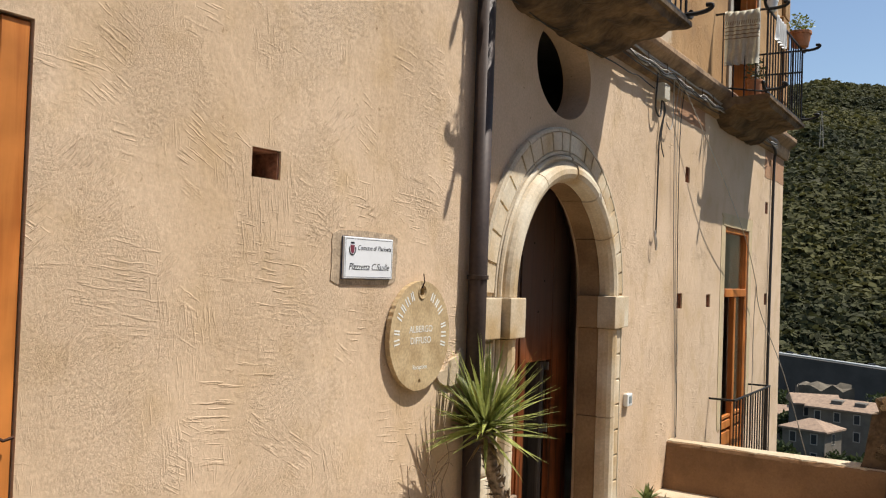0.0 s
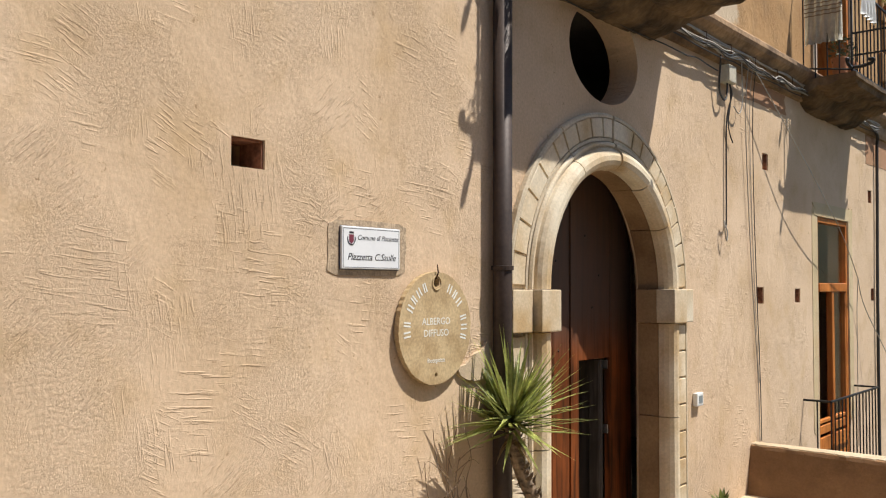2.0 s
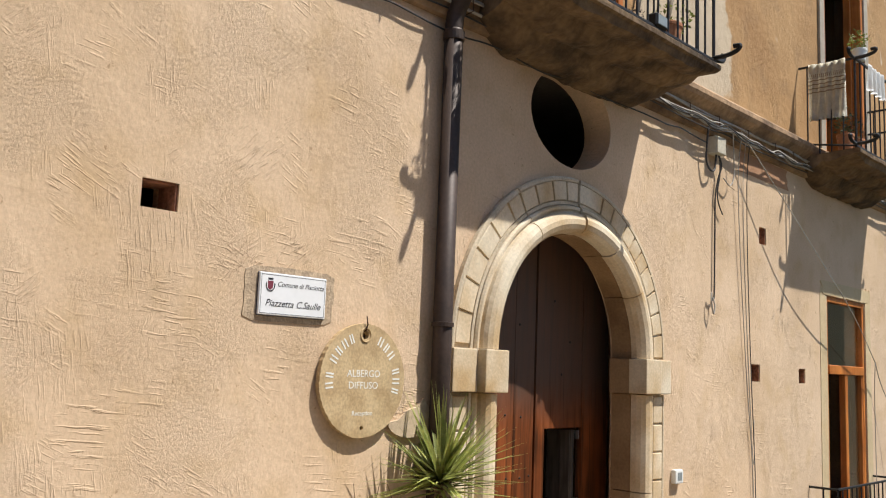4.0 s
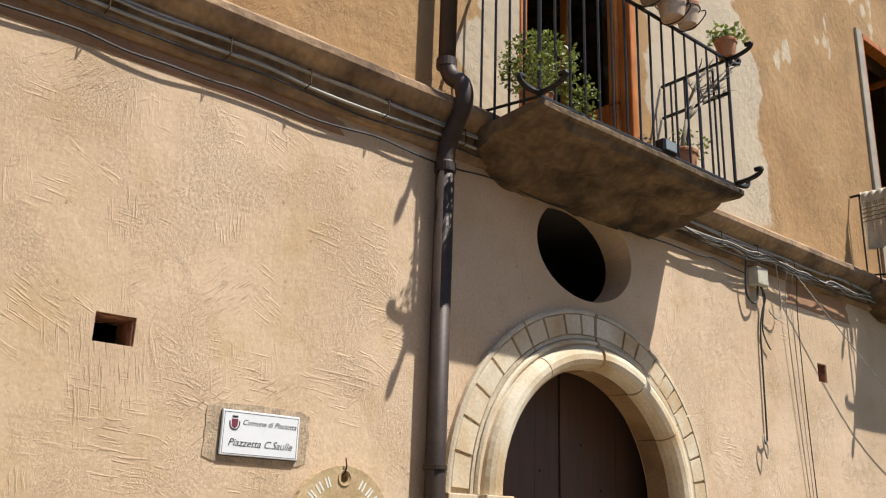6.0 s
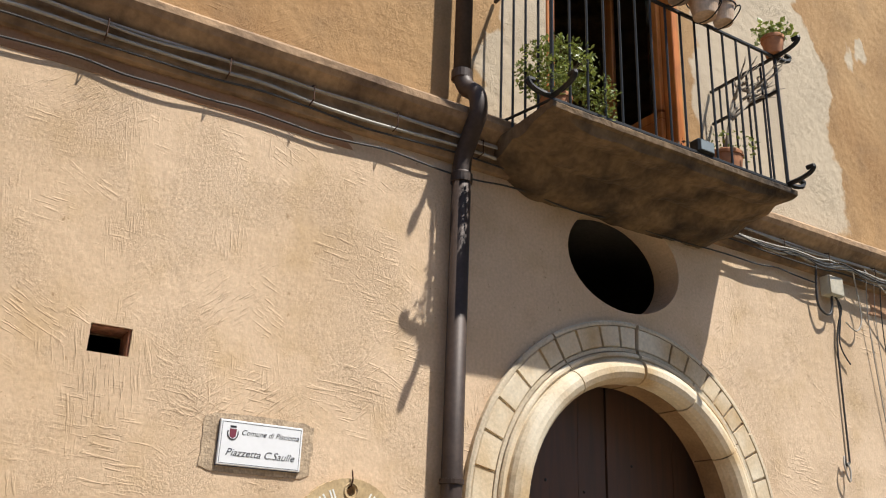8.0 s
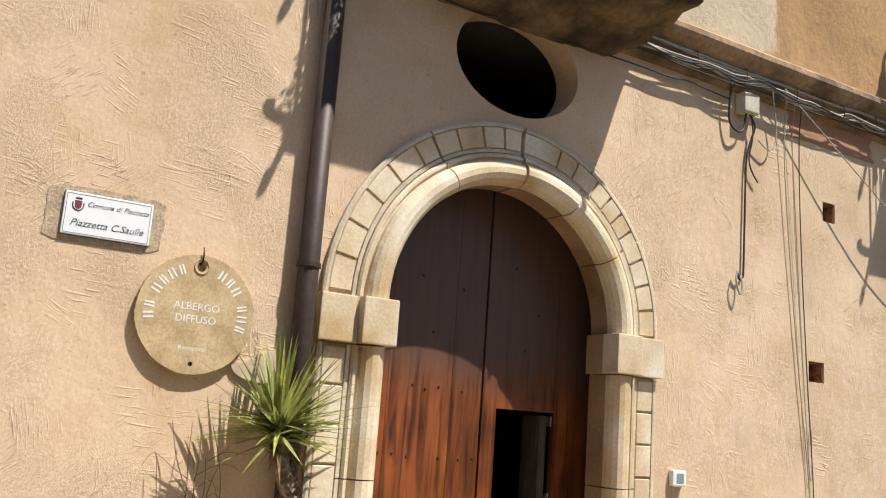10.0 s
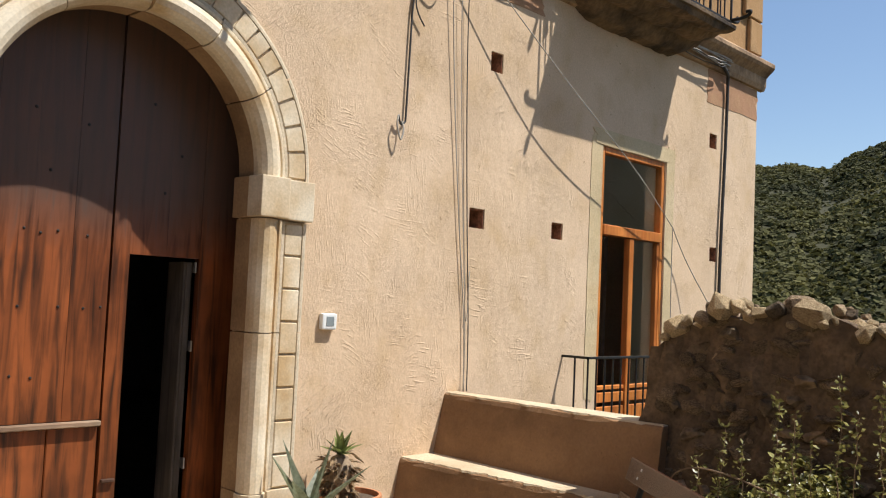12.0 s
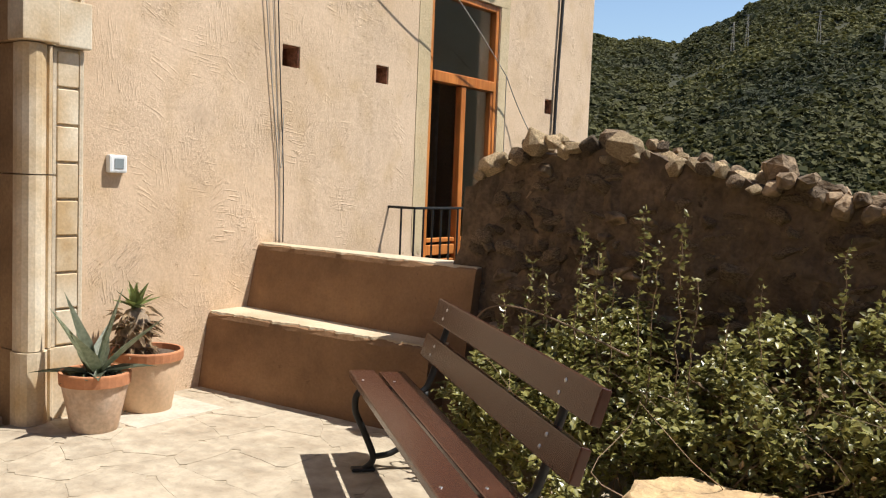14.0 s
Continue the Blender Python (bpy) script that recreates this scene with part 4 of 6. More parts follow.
for i in range(26):
    y = -1.5 + i * 0.55 + random.uniform(-0.1, 0.1)
    b = tube([(0.04, y, 4.56), (0.115, y, 4.57), (0.112, y, 4.66), (0.05, y, 4.68)], 0.004, 5)
    tagged(part("cable_clip", b, RUST), "rusty wire clip holding cables to the cornice", "clip", "cable clips")


# ---- balconies ----
def scroll(p, dx, dy, up=1):
    return smooth_path([p, (p[0] + dx * 0.08, p[1] + dy * 0.08, p[2]), (p[0] + dx * 0.15, p[1] + dy * 0.15, p[2] + up * 0.02), (p[0] + dx * 0.17, p[1] + dy * 0.17, p[2] + up * 0.055), (p[0] + dx * 0.13, p[1] + dy * 0.13, p[2] + up * 0.06)], 4)


def balcony(y0, y1, depth, top, rail, label, n_front, n_side):
    base = empty("balcony", (0, (y0 + y1) / 2, top), label, "balcony")
    yc = (y0 + y1) / 2

    def put(b):
        b.transform(Matrix.Translation((0, -yc, -top)))
        return b
    # slab with a swelling underside that dies into the cornice
    bm = bmesh.new()
    prof = [(-0.01, top - 0.02), (depth, top), (depth + 0.012, top - 0.012), (depth + 0.010, top - 0.045), (depth - 0.015, top - 0.055), (depth - 0.035, top - 0.105), (depth - 0.085, top - 0.118), (depth * 0.72, top - 0.112),
            (depth * 0.62, top - 0.165), (depth * 0.50, top - 0.185), (depth * 0.40, top - 0.18), (depth * 0.30, top - 0.245), (depth * 0.20, top - 0.285), (-0.01, top - 0.31)]
    rows = 70
    rings = []
    for i in range(rows + 1):
        y = y0 + (y1 - y0) * i / rows
        e = min(1.0, 0.55 + 3.2 * min(i, rows - i) / rows)
        rings.append([bm.verts.new((x, y, top - (top - z) * (e if z < top - 0.08 else 1) + (0.022 if z < top - 0.06 else 0.006) * noise.noise((x * 5, y * 3.1, z * 5)) + (0.014 if z < top - 0.06 else 0.004) * noise.noise((x * 14, y * 11, z * 9)))) for x, z in prof])
    m = len(prof)
    for a, c in zip(rings, rings[1:]):
        for k in range(m):
            bm.faces.new((a[k], a[(k + 1) % m], c[(k + 1) % m], c[k]))
    bm.faces.new(rings[0])
    bm.faces.new(rings[-1][::-1])
    bmesh.ops.recalc_face_normals(bm, faces=bm.faces[:])
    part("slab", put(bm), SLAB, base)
    fx = depth - 0.035
    for p, q in (((fx, y0 + 0.03, rail), (fx, y1 - 0.03, rail)), ((0.0, y0 + 0.03, rail), (fx, y0 + 0.03, rail)), ((0.0, y1 - 0.03, rail), (fx, y1 - 0.03, rail)),
                 ((fx, y0 + 0.03, top + 0.03), (fx, y1 - 0.03, top + 0.03)), ((0.0, y1 - 0.03, rail - 0.28), (fx, y1 - 0.03, rail - 0.28)), ((0.02, y0 + 0.03, top + 0.12), (fx, y0 + 0.03, top + 0.03))):
        lo = tuple(min(a, b) - 0.011 for a, b in zip(p, q))
        hi = tuple(max(a, b) + 0.011 for a, b in zip(p, q))
        if abs(p[2] - q[2]) > 0.01:
            part("rail", put(tube([p, q], 0.010, 6)), IRON, base)
        else:
            part("rail", put(box(lo, hi, 0.003)), IRON, base)
    for i in range(n_front):
        y = y0 + 0.03 + (y1 - y0 - 0.06) * i / (n_front - 1)
        part("baluster", put(tube([(fx, y, top), (fx, y, rail)], 0.0085 if 0 < i < n_front - 1 else 0.013, 6)), IRON, base)
    for yy in (y0 + 0.03, y1 - 0.03):
        for i in range(n_side):
            x = 0.08 + (fx - 0.08) * i / n_side
            part("baluster", put(tube([(x, yy, top - 0.01), (x, yy, rail)], 0.0085, 6)), IRON, base)
    for yy, sg in ((y0 + 0.03, -1), (y1 - 0.03, 1)):
        for z in (rail, top + 0.05):
            part("scroll", put(tube(scroll((fx, yy, z), 0.0, sg), 0.018, 6)), IRON, base)
            part("scroll", put(tube(scroll((fx, yy, z), 1.25, 0.0), 0.018, 6)), IRON, base)
    return base


balcony(5.25, 7.36, 0.635, 4.735, 5.80, "weathered stone balcony with black iron railing over the portal", 16, 4)
balcony(10.42, 12.52, 0.60, 4.73, 5.68, "weathered stone balcony with black iron railing near the house corner", 15, 4)


def tall_door(y0, y1, z0, z1, name, label, x=-0.10, blue=False):
    d = empty(name, (x, (y0 + y1) / 2, z0), label, "door")
    yc = (y0 + y1) / 2

    def put(b):
        b.transform(Matrix.Translation((-x, -yc, -z0)))
        return b
    part("frame", put(box((x - 0.05, y0, z0), (x + 0.09, y0 + 0.07, z1), 0.006)), ORANGE, d)
    part("frame", put(box((x - 0.05, y1 - 0.07, z0), (x + 0.09, y1, z1), 0.006)), ORANGE, d)
    part("frame", put(box((x - 0.05, y0, z1 - 0.07), (x + 0.09, y1, z1 + 0.01), 0.006)), ORANGE, d)
    # one leaf swung inwards
    lf = part("leaf", put(box((x - 0.62, y1 - 0.125, z0 + 0.02), (x - 0.02, y1 - 0.08, z0 + 0.75), 0.005)), ORANGE, d)
    for z in (z0 + 0.75, z1 - 0.15):
        part("leaf_rail", put(box((x - 0.62, y1 - 0.125, z), (x - 0.02, y1 - 0.08, z + 0.08), 0.004)), ORANGE, lf)
    for xx in (x - 0.62, x - 0.10):
        part("leaf_stile", put(box((xx, y1 - 0.125, z0 + 0.8), (xx + 0.08, y1 - 0.08, z1 - 0.1), 0.004)), ORANGE, lf)
    gp = part("pane", put(box((x - 0.55, y1 - 0.106, z0 + 0.82), (x - 0.10, y1 - 0.100, z1 - 0.14))), GLASS, lf)
    gp.visible_shadow = False
    part("leaf_panel", put(box((x - 0.10, y0 + 0.07, z0), (x - 0.07, y0 + 0.42, z0 + 0.55), 0.004)), BROWNWOOD, d)
    return d


tall_door(5.72, 7.02, 4.74, 7.3, "balcony_door", "orange wooden balcony door standing open over the portal")
tall_door(11.15, 12.45, 4.78, 7.9, "balcony_door", "orange wooden balcony door standing open by the far balcony")
WHITEWOOD = mat("weathered_white_surround", (0.42, 0.36, 0.28), 0.8, var=0.2, scale=6)
sur = empty("window_surround", (-0.02, 11.8, 4.8), "pale plaster surround of the far balcony door", "surround", kind="structure")
for y0, y1 in ((11.02, 11.149), (12.451, 12.58)):
    part("surround_strip", box((0.0, y0 - 11.8, 0.0), (0.03, y1 - 11.8, 3.1), 0.004), WHITEWOOD, sur)

for k, (y0, y1, z0, z1) in enumerate(((2.4, 4.3, 4.40, 4.502), (9.0, 10.1, 4.30, 4.498), (13.1, 14.34, 4.12, 4.495))):
    tagged(part("plaster_patch", prism(blob_loop(y0, y1, z0, z1, 0.12, k * 3.3 + 7, 40), -0.01, 0.004), RED_PLASTER), "reddish worn plaster strip under the cornice", "plaster patch", kind="structure")
WINPATCH = plaster_mat("greenish_cement_patch", (0.60, 0.47, 0.29), (0.52, 0.40, 0.225), 0.4)
for k, (y0, y1, z0, z1) in enumerate(((10.90, 11.085, 0.9, 3.42), (12.255, 12.42, 0.9, 3.42), (10.95, 12.4, 3.31, 3.46))):
    tagged(part("plaster_patch", prism(blob_loop(y0, y1, z0, z1, 0.10, k * 2.3 + 3, 60), -0.01, 0.005 + 0.003 * k), WINPATCH), "greenish cement patch around the balcony window", "plaster patch", kind="structure")
# quoins at the upper house corner
quoin = empty("quoins", (0, CORNER, 4.9), "raised ochre corner blocks of the upper storey", "quoins", kind="structure")
for i in range(9):
    w = 0.42 if i % 2 else 0.28
    part("quoin_block", box((-0.02, -w, 0.02 + i * 0.42), (0.035, 0.035, 0.42 + i * 0.42), 0.01), UPPER, quoin)

# ---- balcony window of the lower storey ----
win = empty("window_1", (-0.03, 11.67, 0.35), "tall orange wooden window with a fanlight pane", "window", kind="structure")


def inwin(b):
    b.transform(Matrix.Translation((0.03, -11.67, -0.35)))
    return b


W0, W1, WT, WM = 11.092, 12.248, 3.303, 2.53
for lo, hi in (((-0.09, W0, 0.35), (-0.01, W0 + 0.055, WT)), ((-0.09, W1 - 0.055, 0.35), (-0.01, W1, WT)), ((-0.09, W0 + 0.055, WT - 0.06), (-0.01, W1 - 0.055, WT)), ((-0.09, W0 + 0.055, WM - 0.07), (0.005, W1 - 0.055, WM + 0.03))):
    part("window_frame", inwin(box(lo, hi, 0.006)), ORANGE, win)
for y0, y1 in ((11.62, 11.70),):
    part("mullion", inwin(box((-0.075, y0, 0.40), (-0.005, y1, WM - 0.072), 0.006)), ORANGE, win)
p = part("pane", inwin(box((-0.06, W0 + 0.05, WM + 0.03), (-0.054, W1 - 0.05, WT - 0.05))), GLASS, win)
p.visible_shadow = False
p = part("pane", inwin(box((-0.055, 11.705, 1.02), (-0.049, W1 - 0.10, WM - 0.08))), GLASS, win)
p.visible_shadow = False
part("sash_stile", inwin(box((-0.07, W1 - 0.105, 0.40), (-0.012, W1 - 0.06, WM - 0.075), 0.005)), ORANGE, win)
for y0, y1 in ((W0 + 0.06, 11.618), (11.702, W1 - 0.11)):
    for z0, z1 in ((0.98, 1.02), (0.86, 0.955), (0.40, 0.82)):
        part("lower_rail", inwin(box((-0.065, y0, z0), (-0.02, y1, z1), 0.006)), ORANGE, win)
part("inner_leaf", inwin(box((-0.50, W0 + 0.10, 0.40), (-0.10, W0 + 0.145, WM - 0.09), 0.005)), BROWNWOOD, win, "inward-opened dark sash")
CURTAIN = mat("dim_brown_curtain", (0.12, 0.085, 0.06), 0.9, var=0.3, scale=8)
bm = bmesh.new()
cv = [[bm.verts.new((-0.30 + 0.03 * math.sin(i * 1.3), 11.30 + 0.03 * i, z)) for i in range(14)] for z in (0.4, 2.5)]
for i in range(13):
    bm.faces.new((cv[0][i], cv[0][i + 1], cv[1][i + 1], cv[1][i]))
bmesh.ops.solidify(bm, geom=bm.faces[:], thickness=0.004)
tagged(part("curtain", bm, CURTAIN, smooth=True), "dim brown curtain hanging inside the balcony window", "curtain")
sill = tagged(part("window_sill", box((0.0, 10.35, 0.28), (0.34, 12.6, 0.36), 0.01), SLAB), "narrow stone sill slab under the balcony window", "sill", kind="structure")
rail = empty("window_railing", (0.28, 11.4, 0.36), "low black iron railing in front of the balcony window", "railing")


def inrail(b):
    b.transform(Matrix.Translation((-0.28, -11.4, -0.36)))
    return b


for p, q in (((0.28, 10.56, 1.315), (0.28, 12.40, 1.315)), ((0.0, 10.56, 1.315), (0.28, 10.56, 1.315)), ((0.0, 12.40, 1.315), (0.28, 12.40, 1.315)), ((0.28, 10.56, 0.42), (0.28, 12.40, 0.42))):
    part("rail", inrail(box(tuple(min(a, b) - 0.011 for a, b in zip(p, q)), tuple(max(a, b) + 0.011 for a, b in zip(p, q)), 0.003)), IRON, rail)
for i in range(15):
    y = 10.56 + 1.84 * i / 14
    part("bar", inrail(tube([(0.28, y, 0.36), (0.28, y, 1.31)], 0.009, 6)), IRON, rail)
part("bar", inrail(tube([(0.14, 10.56, 0.36), (0.14, 10.56, 1.31)], 0.009, 6)), IRON, rail)

# ---- orange side door ----
sd = empty("side_door", (-0.07, 1.4, 0.78), "orange varnished wooden door with iron hinges in the house wall", "door")


def insd(b):
    b.transform(Matrix.Translation((0.07, -1.4, -0.78)))
    return b


part("frame", insd(box((-0.11, 1.935, 0.78), (-0.012, 2.046, 3.44), 0.006)), ORANGE, sd)
part("frame", insd(box((-0.11, 0.704, 0.78), (-0.012, 0.80, 3.44), 0.006)), ORANGE, sd)
part("lintel", insd(box((-0.11, 0.80, 3.33), (-0.008, 1.935, 3.445), 0.006)), BROWNWOOD, sd)
for i in range(7):
    y = 0.804 + i * 0.1615
    part("board", insd(box((-0.10, y, 0.80), (-0.04 + 0.003 * (i % 2), y + 0.158, 3.325), 0.004)), ORANGE, sd)
for z in (3.14, 2.10, 1.2):
    part("hinge", insd(box((-0.038, 1.88, z), (-0.028, 1.99, z + 0.05), 0.003)), RUST, sd, "rusty iron hinge")
    part("hinge_pin", insd(tube([(-0.02, 1.935, z - 0.03), (-0.02, 1.935, z + 0.09)], 0.011, 8)), IRON, sd)
part("hook", insd(tube([(-0.02, 1.99, 2.05), (0.01, 2.0, 2.04), (0.02, 2.03, 2.05)], 0.006, 6)), RUST, sd)

# ---- stepped render seat against the house ----
def seat_block(front0, front1, back, foot0, foot1, x1, top, bot, wob=0.006):
    """A battered block from the wall out to x1: front edge runs skew, top edges worn."""
    bm = bmesh.new()
    n = 16
    rings = []
    for i in range(n + 1):
        u = i / n
        x = x1 * u
        f, ft = front0 + (front1 - front0) * u, foot0 + (foot1 - foot0) * u
        w = wob * noise.noise((x * 7, f, top)) + 0.5 * wob * noise.noise((x * 23, f, top))
        rings.append([bm.verts.new(c) for c in ((x, ft, bot), (x, f - 0.004, top - 0.035), (x, f + 0.008 + w, top - 0.008 + w), (x, f + 0.03 + w, top + w * 0.5), (x, back, top), (x, back, bot))])
    for a, b in zip(rings, rings[1:]):
        for k in range(6):
            bm.faces.new((a[k], a[(k + 1) % 6], b[(k + 1) % 6], b[k]))
    bm.faces.new(rings[0])
    bm.faces.new(rings[-1][::-1])
    bmesh.ops.recalc_face_normals(bm, faces=bm.faces[:])
    return bm


def worn_cap(front0, front1, back, x1, top, seed):
    """The pale worn top coat, lightened as in sun, with a ragged front edge."""
    bm = bmesh.new()
    n = 60
    rows = []
    for i in range(n + 1):
        u = i / n
        f = front0 + (front1 - front0) * u + 0.016 + 0.030 * noise.noise((u * 13, seed, 0)) + 0.022 * noise.noise((u * 41, seed, 3))
        rows.append([bm.verts.new((x1 * u, y, z)) for y, z in ((f, top - 0.01), (f + 0.006, top + 0.004), (back, top + 0.005), (back, top - 0.01))])
    for a, b in zip(rows, rows[1:]):
        for k in range(4):
            bm.faces.new((a[k], a[(k + 1) % 4], b[(k + 1) % 4], b[k]))
    bm.faces.new(rows[0])
    bm.faces.new(rows[-1][::-1])
    bmesh.ops.recalc_face_normals(bm, faces=bm.faces[:])
    return bm


# paler than the fronts: worn edges, and the sunlit top painted in
CAPCOAT = plaster_mat("pale_worn_sunlit_coat", (0.62, 0.51, 0.36), (0.45, 0.34, 0.21), 0.7, (0.28, 0.19, 0.10), 0.5)
tagged(part("wall_cap", worn_cap(9.045, 8.91, 9.195, 1.975, 1.047, 2.0), CAPCOAT), "pale worn top coat on the low wall, sunlight put into its colour", "coping", kind="structure")
tagged(part("step_cap", worn_cap(8.60, 8.645, 8.99, 1.855, 0.592, 6.0), CAPCOAT), "pale worn top coat on the masonry seat, sunlight put into its colour", "coping", kind="structure")
tagged(part("low_wall", seat_block(9.045, 8.91, 9.20, 8.70, 8.64, 1.98, 1.045, -0.6, 0.016), WALLTOP), "low tan rendered wall in a shade-dark tone with a worn pale top edge", "low wall", kind="structure")
tagged(part("masonry_step", seat_block(8.60, 8.645, 9.0, 8.50, 8.55, 1.86, 0.59, -0.1, 0.016), WALLTOP), "rendered masonry seat step in a shade-dark tone before the low wall", "step", kind="structure")


# ---- plants and pots ----
def pot_bm(r_top, r_bot, h, rim=0.05):
    body = lathe([(0.0, 0.0), (r_bot * 0.97, 0.0), (r_bot, 0.006), (r_top * 0.93, h - rim), (r_top * 0.93, h - rim + 0.002)], 28)
    collar = lathe([(r_top * 0.92, h - rim), (r_top * 0.985, h - rim + 0.002), (r_top, h - 0.008), (r_top * 0.985, h), (r_top * 0.90, h), (r_top * 0.87, h - 0.05)], 28)
    soil = lathe([(r_top * 0.885, h - 0.035), (r_top * 0.5, h - 0.022), (0.0, h - 0.018)], 28)
    return body, collar, soil


def pot(name, loc, r_top, r_bot, h, body_mat, rim_mat, label, rim=0.05, cat="flower pot"):
    p = empty(name, loc, label, cat)
    a, b, c = pot_bm(r_top, r_bot, h, rim)
    part("body", a, body_mat, p, smooth=True)
    part("rim", b, rim_mat, p)
    part("soil", c, SOIL, p)
    return p


def blade(bm, base, d, length, width, droop=0.3, fold=0.25, n=6, tip=0.0, up=Vector((0, 0, 1))):
    """A pointed, folded leaf from base along d."""
    d = Vector(d).normalized()
    side = d.cross(up)
    side = side.normalized() if side.length > 1e-3 else Vector((1, 0, 0))
    rows = []
    p = Vector(base)
    cur = d.copy()
    for i in range(n + 1):
        t = i / n
        w = width * (0.75 + 0.6 * t if t < 0.35 else (1 - t) * 1.48) * 0.5
        nrm = side.cross(cur).normalized()
        rows.append((bm.verts.new(p - side * w + nrm * w * fold), bm.verts.new(p), bm.verts.new(p + side * w + nrm * w * fold)))
        p = p + cur * (length / n)
        cur = (cur - up * droop * t / n * 2).normalized()
    for a, b in zip(rows, rows[1:]):
        bm.faces.new((a[0], a[1], b[1], b[0]))
        bm.faces.new((a[1], a[2], b[2], b[1]))


def thick(bm, t):
    bmesh.ops.solidify(bm, geom=bm.faces[:], thickness=t)
    return bm


# yucca on a bent trunk beside the portal
yp = pot("plant_pot", (0.33, 5.16, GZ), 0.19, 0.13, 0.34, TERRACOTTA, TERRACOTTA, "terracotta pot of the yucca beside the portal")
yu = empty("yucca", (0.33, 5.16, GZ + 0.33), "spiky green yucca on a bent scaly trunk in a pot", "yucca")
Y0 = Vector((0.33, 5.16, GZ + 0.33))
path = [Vector(p) - Y0 for p in smooth_path([(0.33, 5.16, 0.38), (0.325, 5.165, 0.75), (0.31, 5.13, 1.05), (0.285, 5.03, 1.28), (0.26, 4.945, 1.45), (0.245, 4.89, 1.62), (0.24, 4.87, 1.74)], 5)]
part("trunk", tube(path, 0.04, 12, taper=0.042), BARK, yu, smooth=True)
bm = bmesh.new()
rnd = random.Random(5)
for i in range(150):
    t = rnd.uniform(0.45, 1.0)
    k = min(int(t * (len(path) - 1)), len(path) - 2)
    p = path[k]
    d = (path[k + 1] - path[k]).normalized()
    a = rnd.uniform(0, 6.28)
    o = d.orthogonal().normalized()
    o = (o * math.cos(a) + d.cross(o) * math.sin(a))
    blade(bm, p + o * 0.036, o * 0.5 + d * rnd.uniform(0.2, 0.9), rnd.uniform(0.03, 0.06), 0.03, 0.3, 0.1, 3)
part("scaly_bark", thick(bm, 0.003), BARK, yu)
head = path[-1]
bm = bmesh.new()
for i in range(175):
    el = radians(rnd.choice((rnd.uniform(-18, 15), rnd.uniform(5, 55), rnd.uniform(30, 85))))
    az = rnd.uniform(0, 6.283)
    L = rnd.uniform(0.40, 0.56)
    blade(bm, head + Vector((0, 0, rnd.uniform(-0.05, 0.06))), (math.cos(az) * math.cos(el), math.sin(az) * math.cos(el), math.sin(el)), L, rnd.uniform(0.024, 0.036), rnd.uniform(0.05, 0.3), 0.35, 6)
part("crown", thick(bm, 0.0015), YUCCA, yu)
bm = bmesh.new()
for i in range(16):
    az = rnd.uniform(0, 6.283)
    el = radians(rnd.uniform(-60, -15))
    blade(bm, head + Vector((0, 0, -0.06)), (math.cos(az) * math.cos(el), math.sin(az) * math.cos(el), math.sin(el)), rnd.uniform(0.12, 0.3), 0.022, 0.6, 0.3, 5)
part("dry_leaves", thick(bm, 0.0015), DRYLEAF, yu, "dry drooping lower leaves")

# dry climbing stems left of the pipe
dv = empty("dry_vine", (0.10, 4.50, 0.55), "bare dry climbing stems against the wall", "vine")
for k in range(9):
    y = rnd.uniform(-0.10, 0.10)
    pts = [(rnd.uniform(-0.06, 0.06), y, -0.5)]
    z = -0.5
    while z < rnd.uniform(0.85, 1.25):
        z += 0.17
        y += rnd.uniform(-0.05, 0.045)
        pts.append((rnd.uniform(-0.06, 0.05), y, z))
    part("stem", tube(smooth_path(pts, 4), rnd.uniform(0.004, 0.009), 5, taper=0.002), TWIG, dv, smooth=True)
for k in range(12):
    z = rnd.uniform(0.2, 1.1)
    y = rnd.uniform(-0.12, 0.08)
    sg = rnd.choice((-1, 1))
    part("twig", tube(smooth_path([(0, y, z), (0.02, y + sg * 0.08, z + 0.05), (0.0, y + sg * 0.17, z + rnd.uniform(0.0, 0.15)), (0.0, y + sg * 0.22, z + rnd.uniform(-0.1, 0.1))], 4), 0.003, 5, taper=0.001), TWIG, dv, smooth=True)

# prickly pear pads by the left jamb
cp = pot("plant_pot", (0.42, 5.52, GZ), 0.15, 0.11, 0.27, TERRACOTTA, TERRACOTTA, "small terracotta pot of a cactus beside the portal")
CACTUS = leaf_mat("cactus_green", (0.13, 0.20, 0.07), (0.09, 0.14, 0.05))
ca = empty("cactus", (0.42, 5.52, GZ + 0.25), "small green prickly cactus in a pot", "cactus")
for p, s, ry in (((0, 0, 0.13), (0.025, 0.07, 0.14), 0), ((0.0, 0.05, 0.34), (0.022, 0.055, 0.11), 14), ((0.02, -0.05, 0.36), (0.022, 0.05, 0.10), -18), ((0.0, 0.06, 0.52), (0.018, 0.04, 0.09), 8)):
    b = bmesh.new()
    bmesh.ops.create_icosphere(b, subdivisions=2, radius=1.0)
    b.transform(Matrix.Translation(p) @ Matrix.Rotation(radians(ry), 4, "X") @ Matrix.Diagonal((*s, 1)))
    part("pad", b, CACTUS, ca, smooth=True)

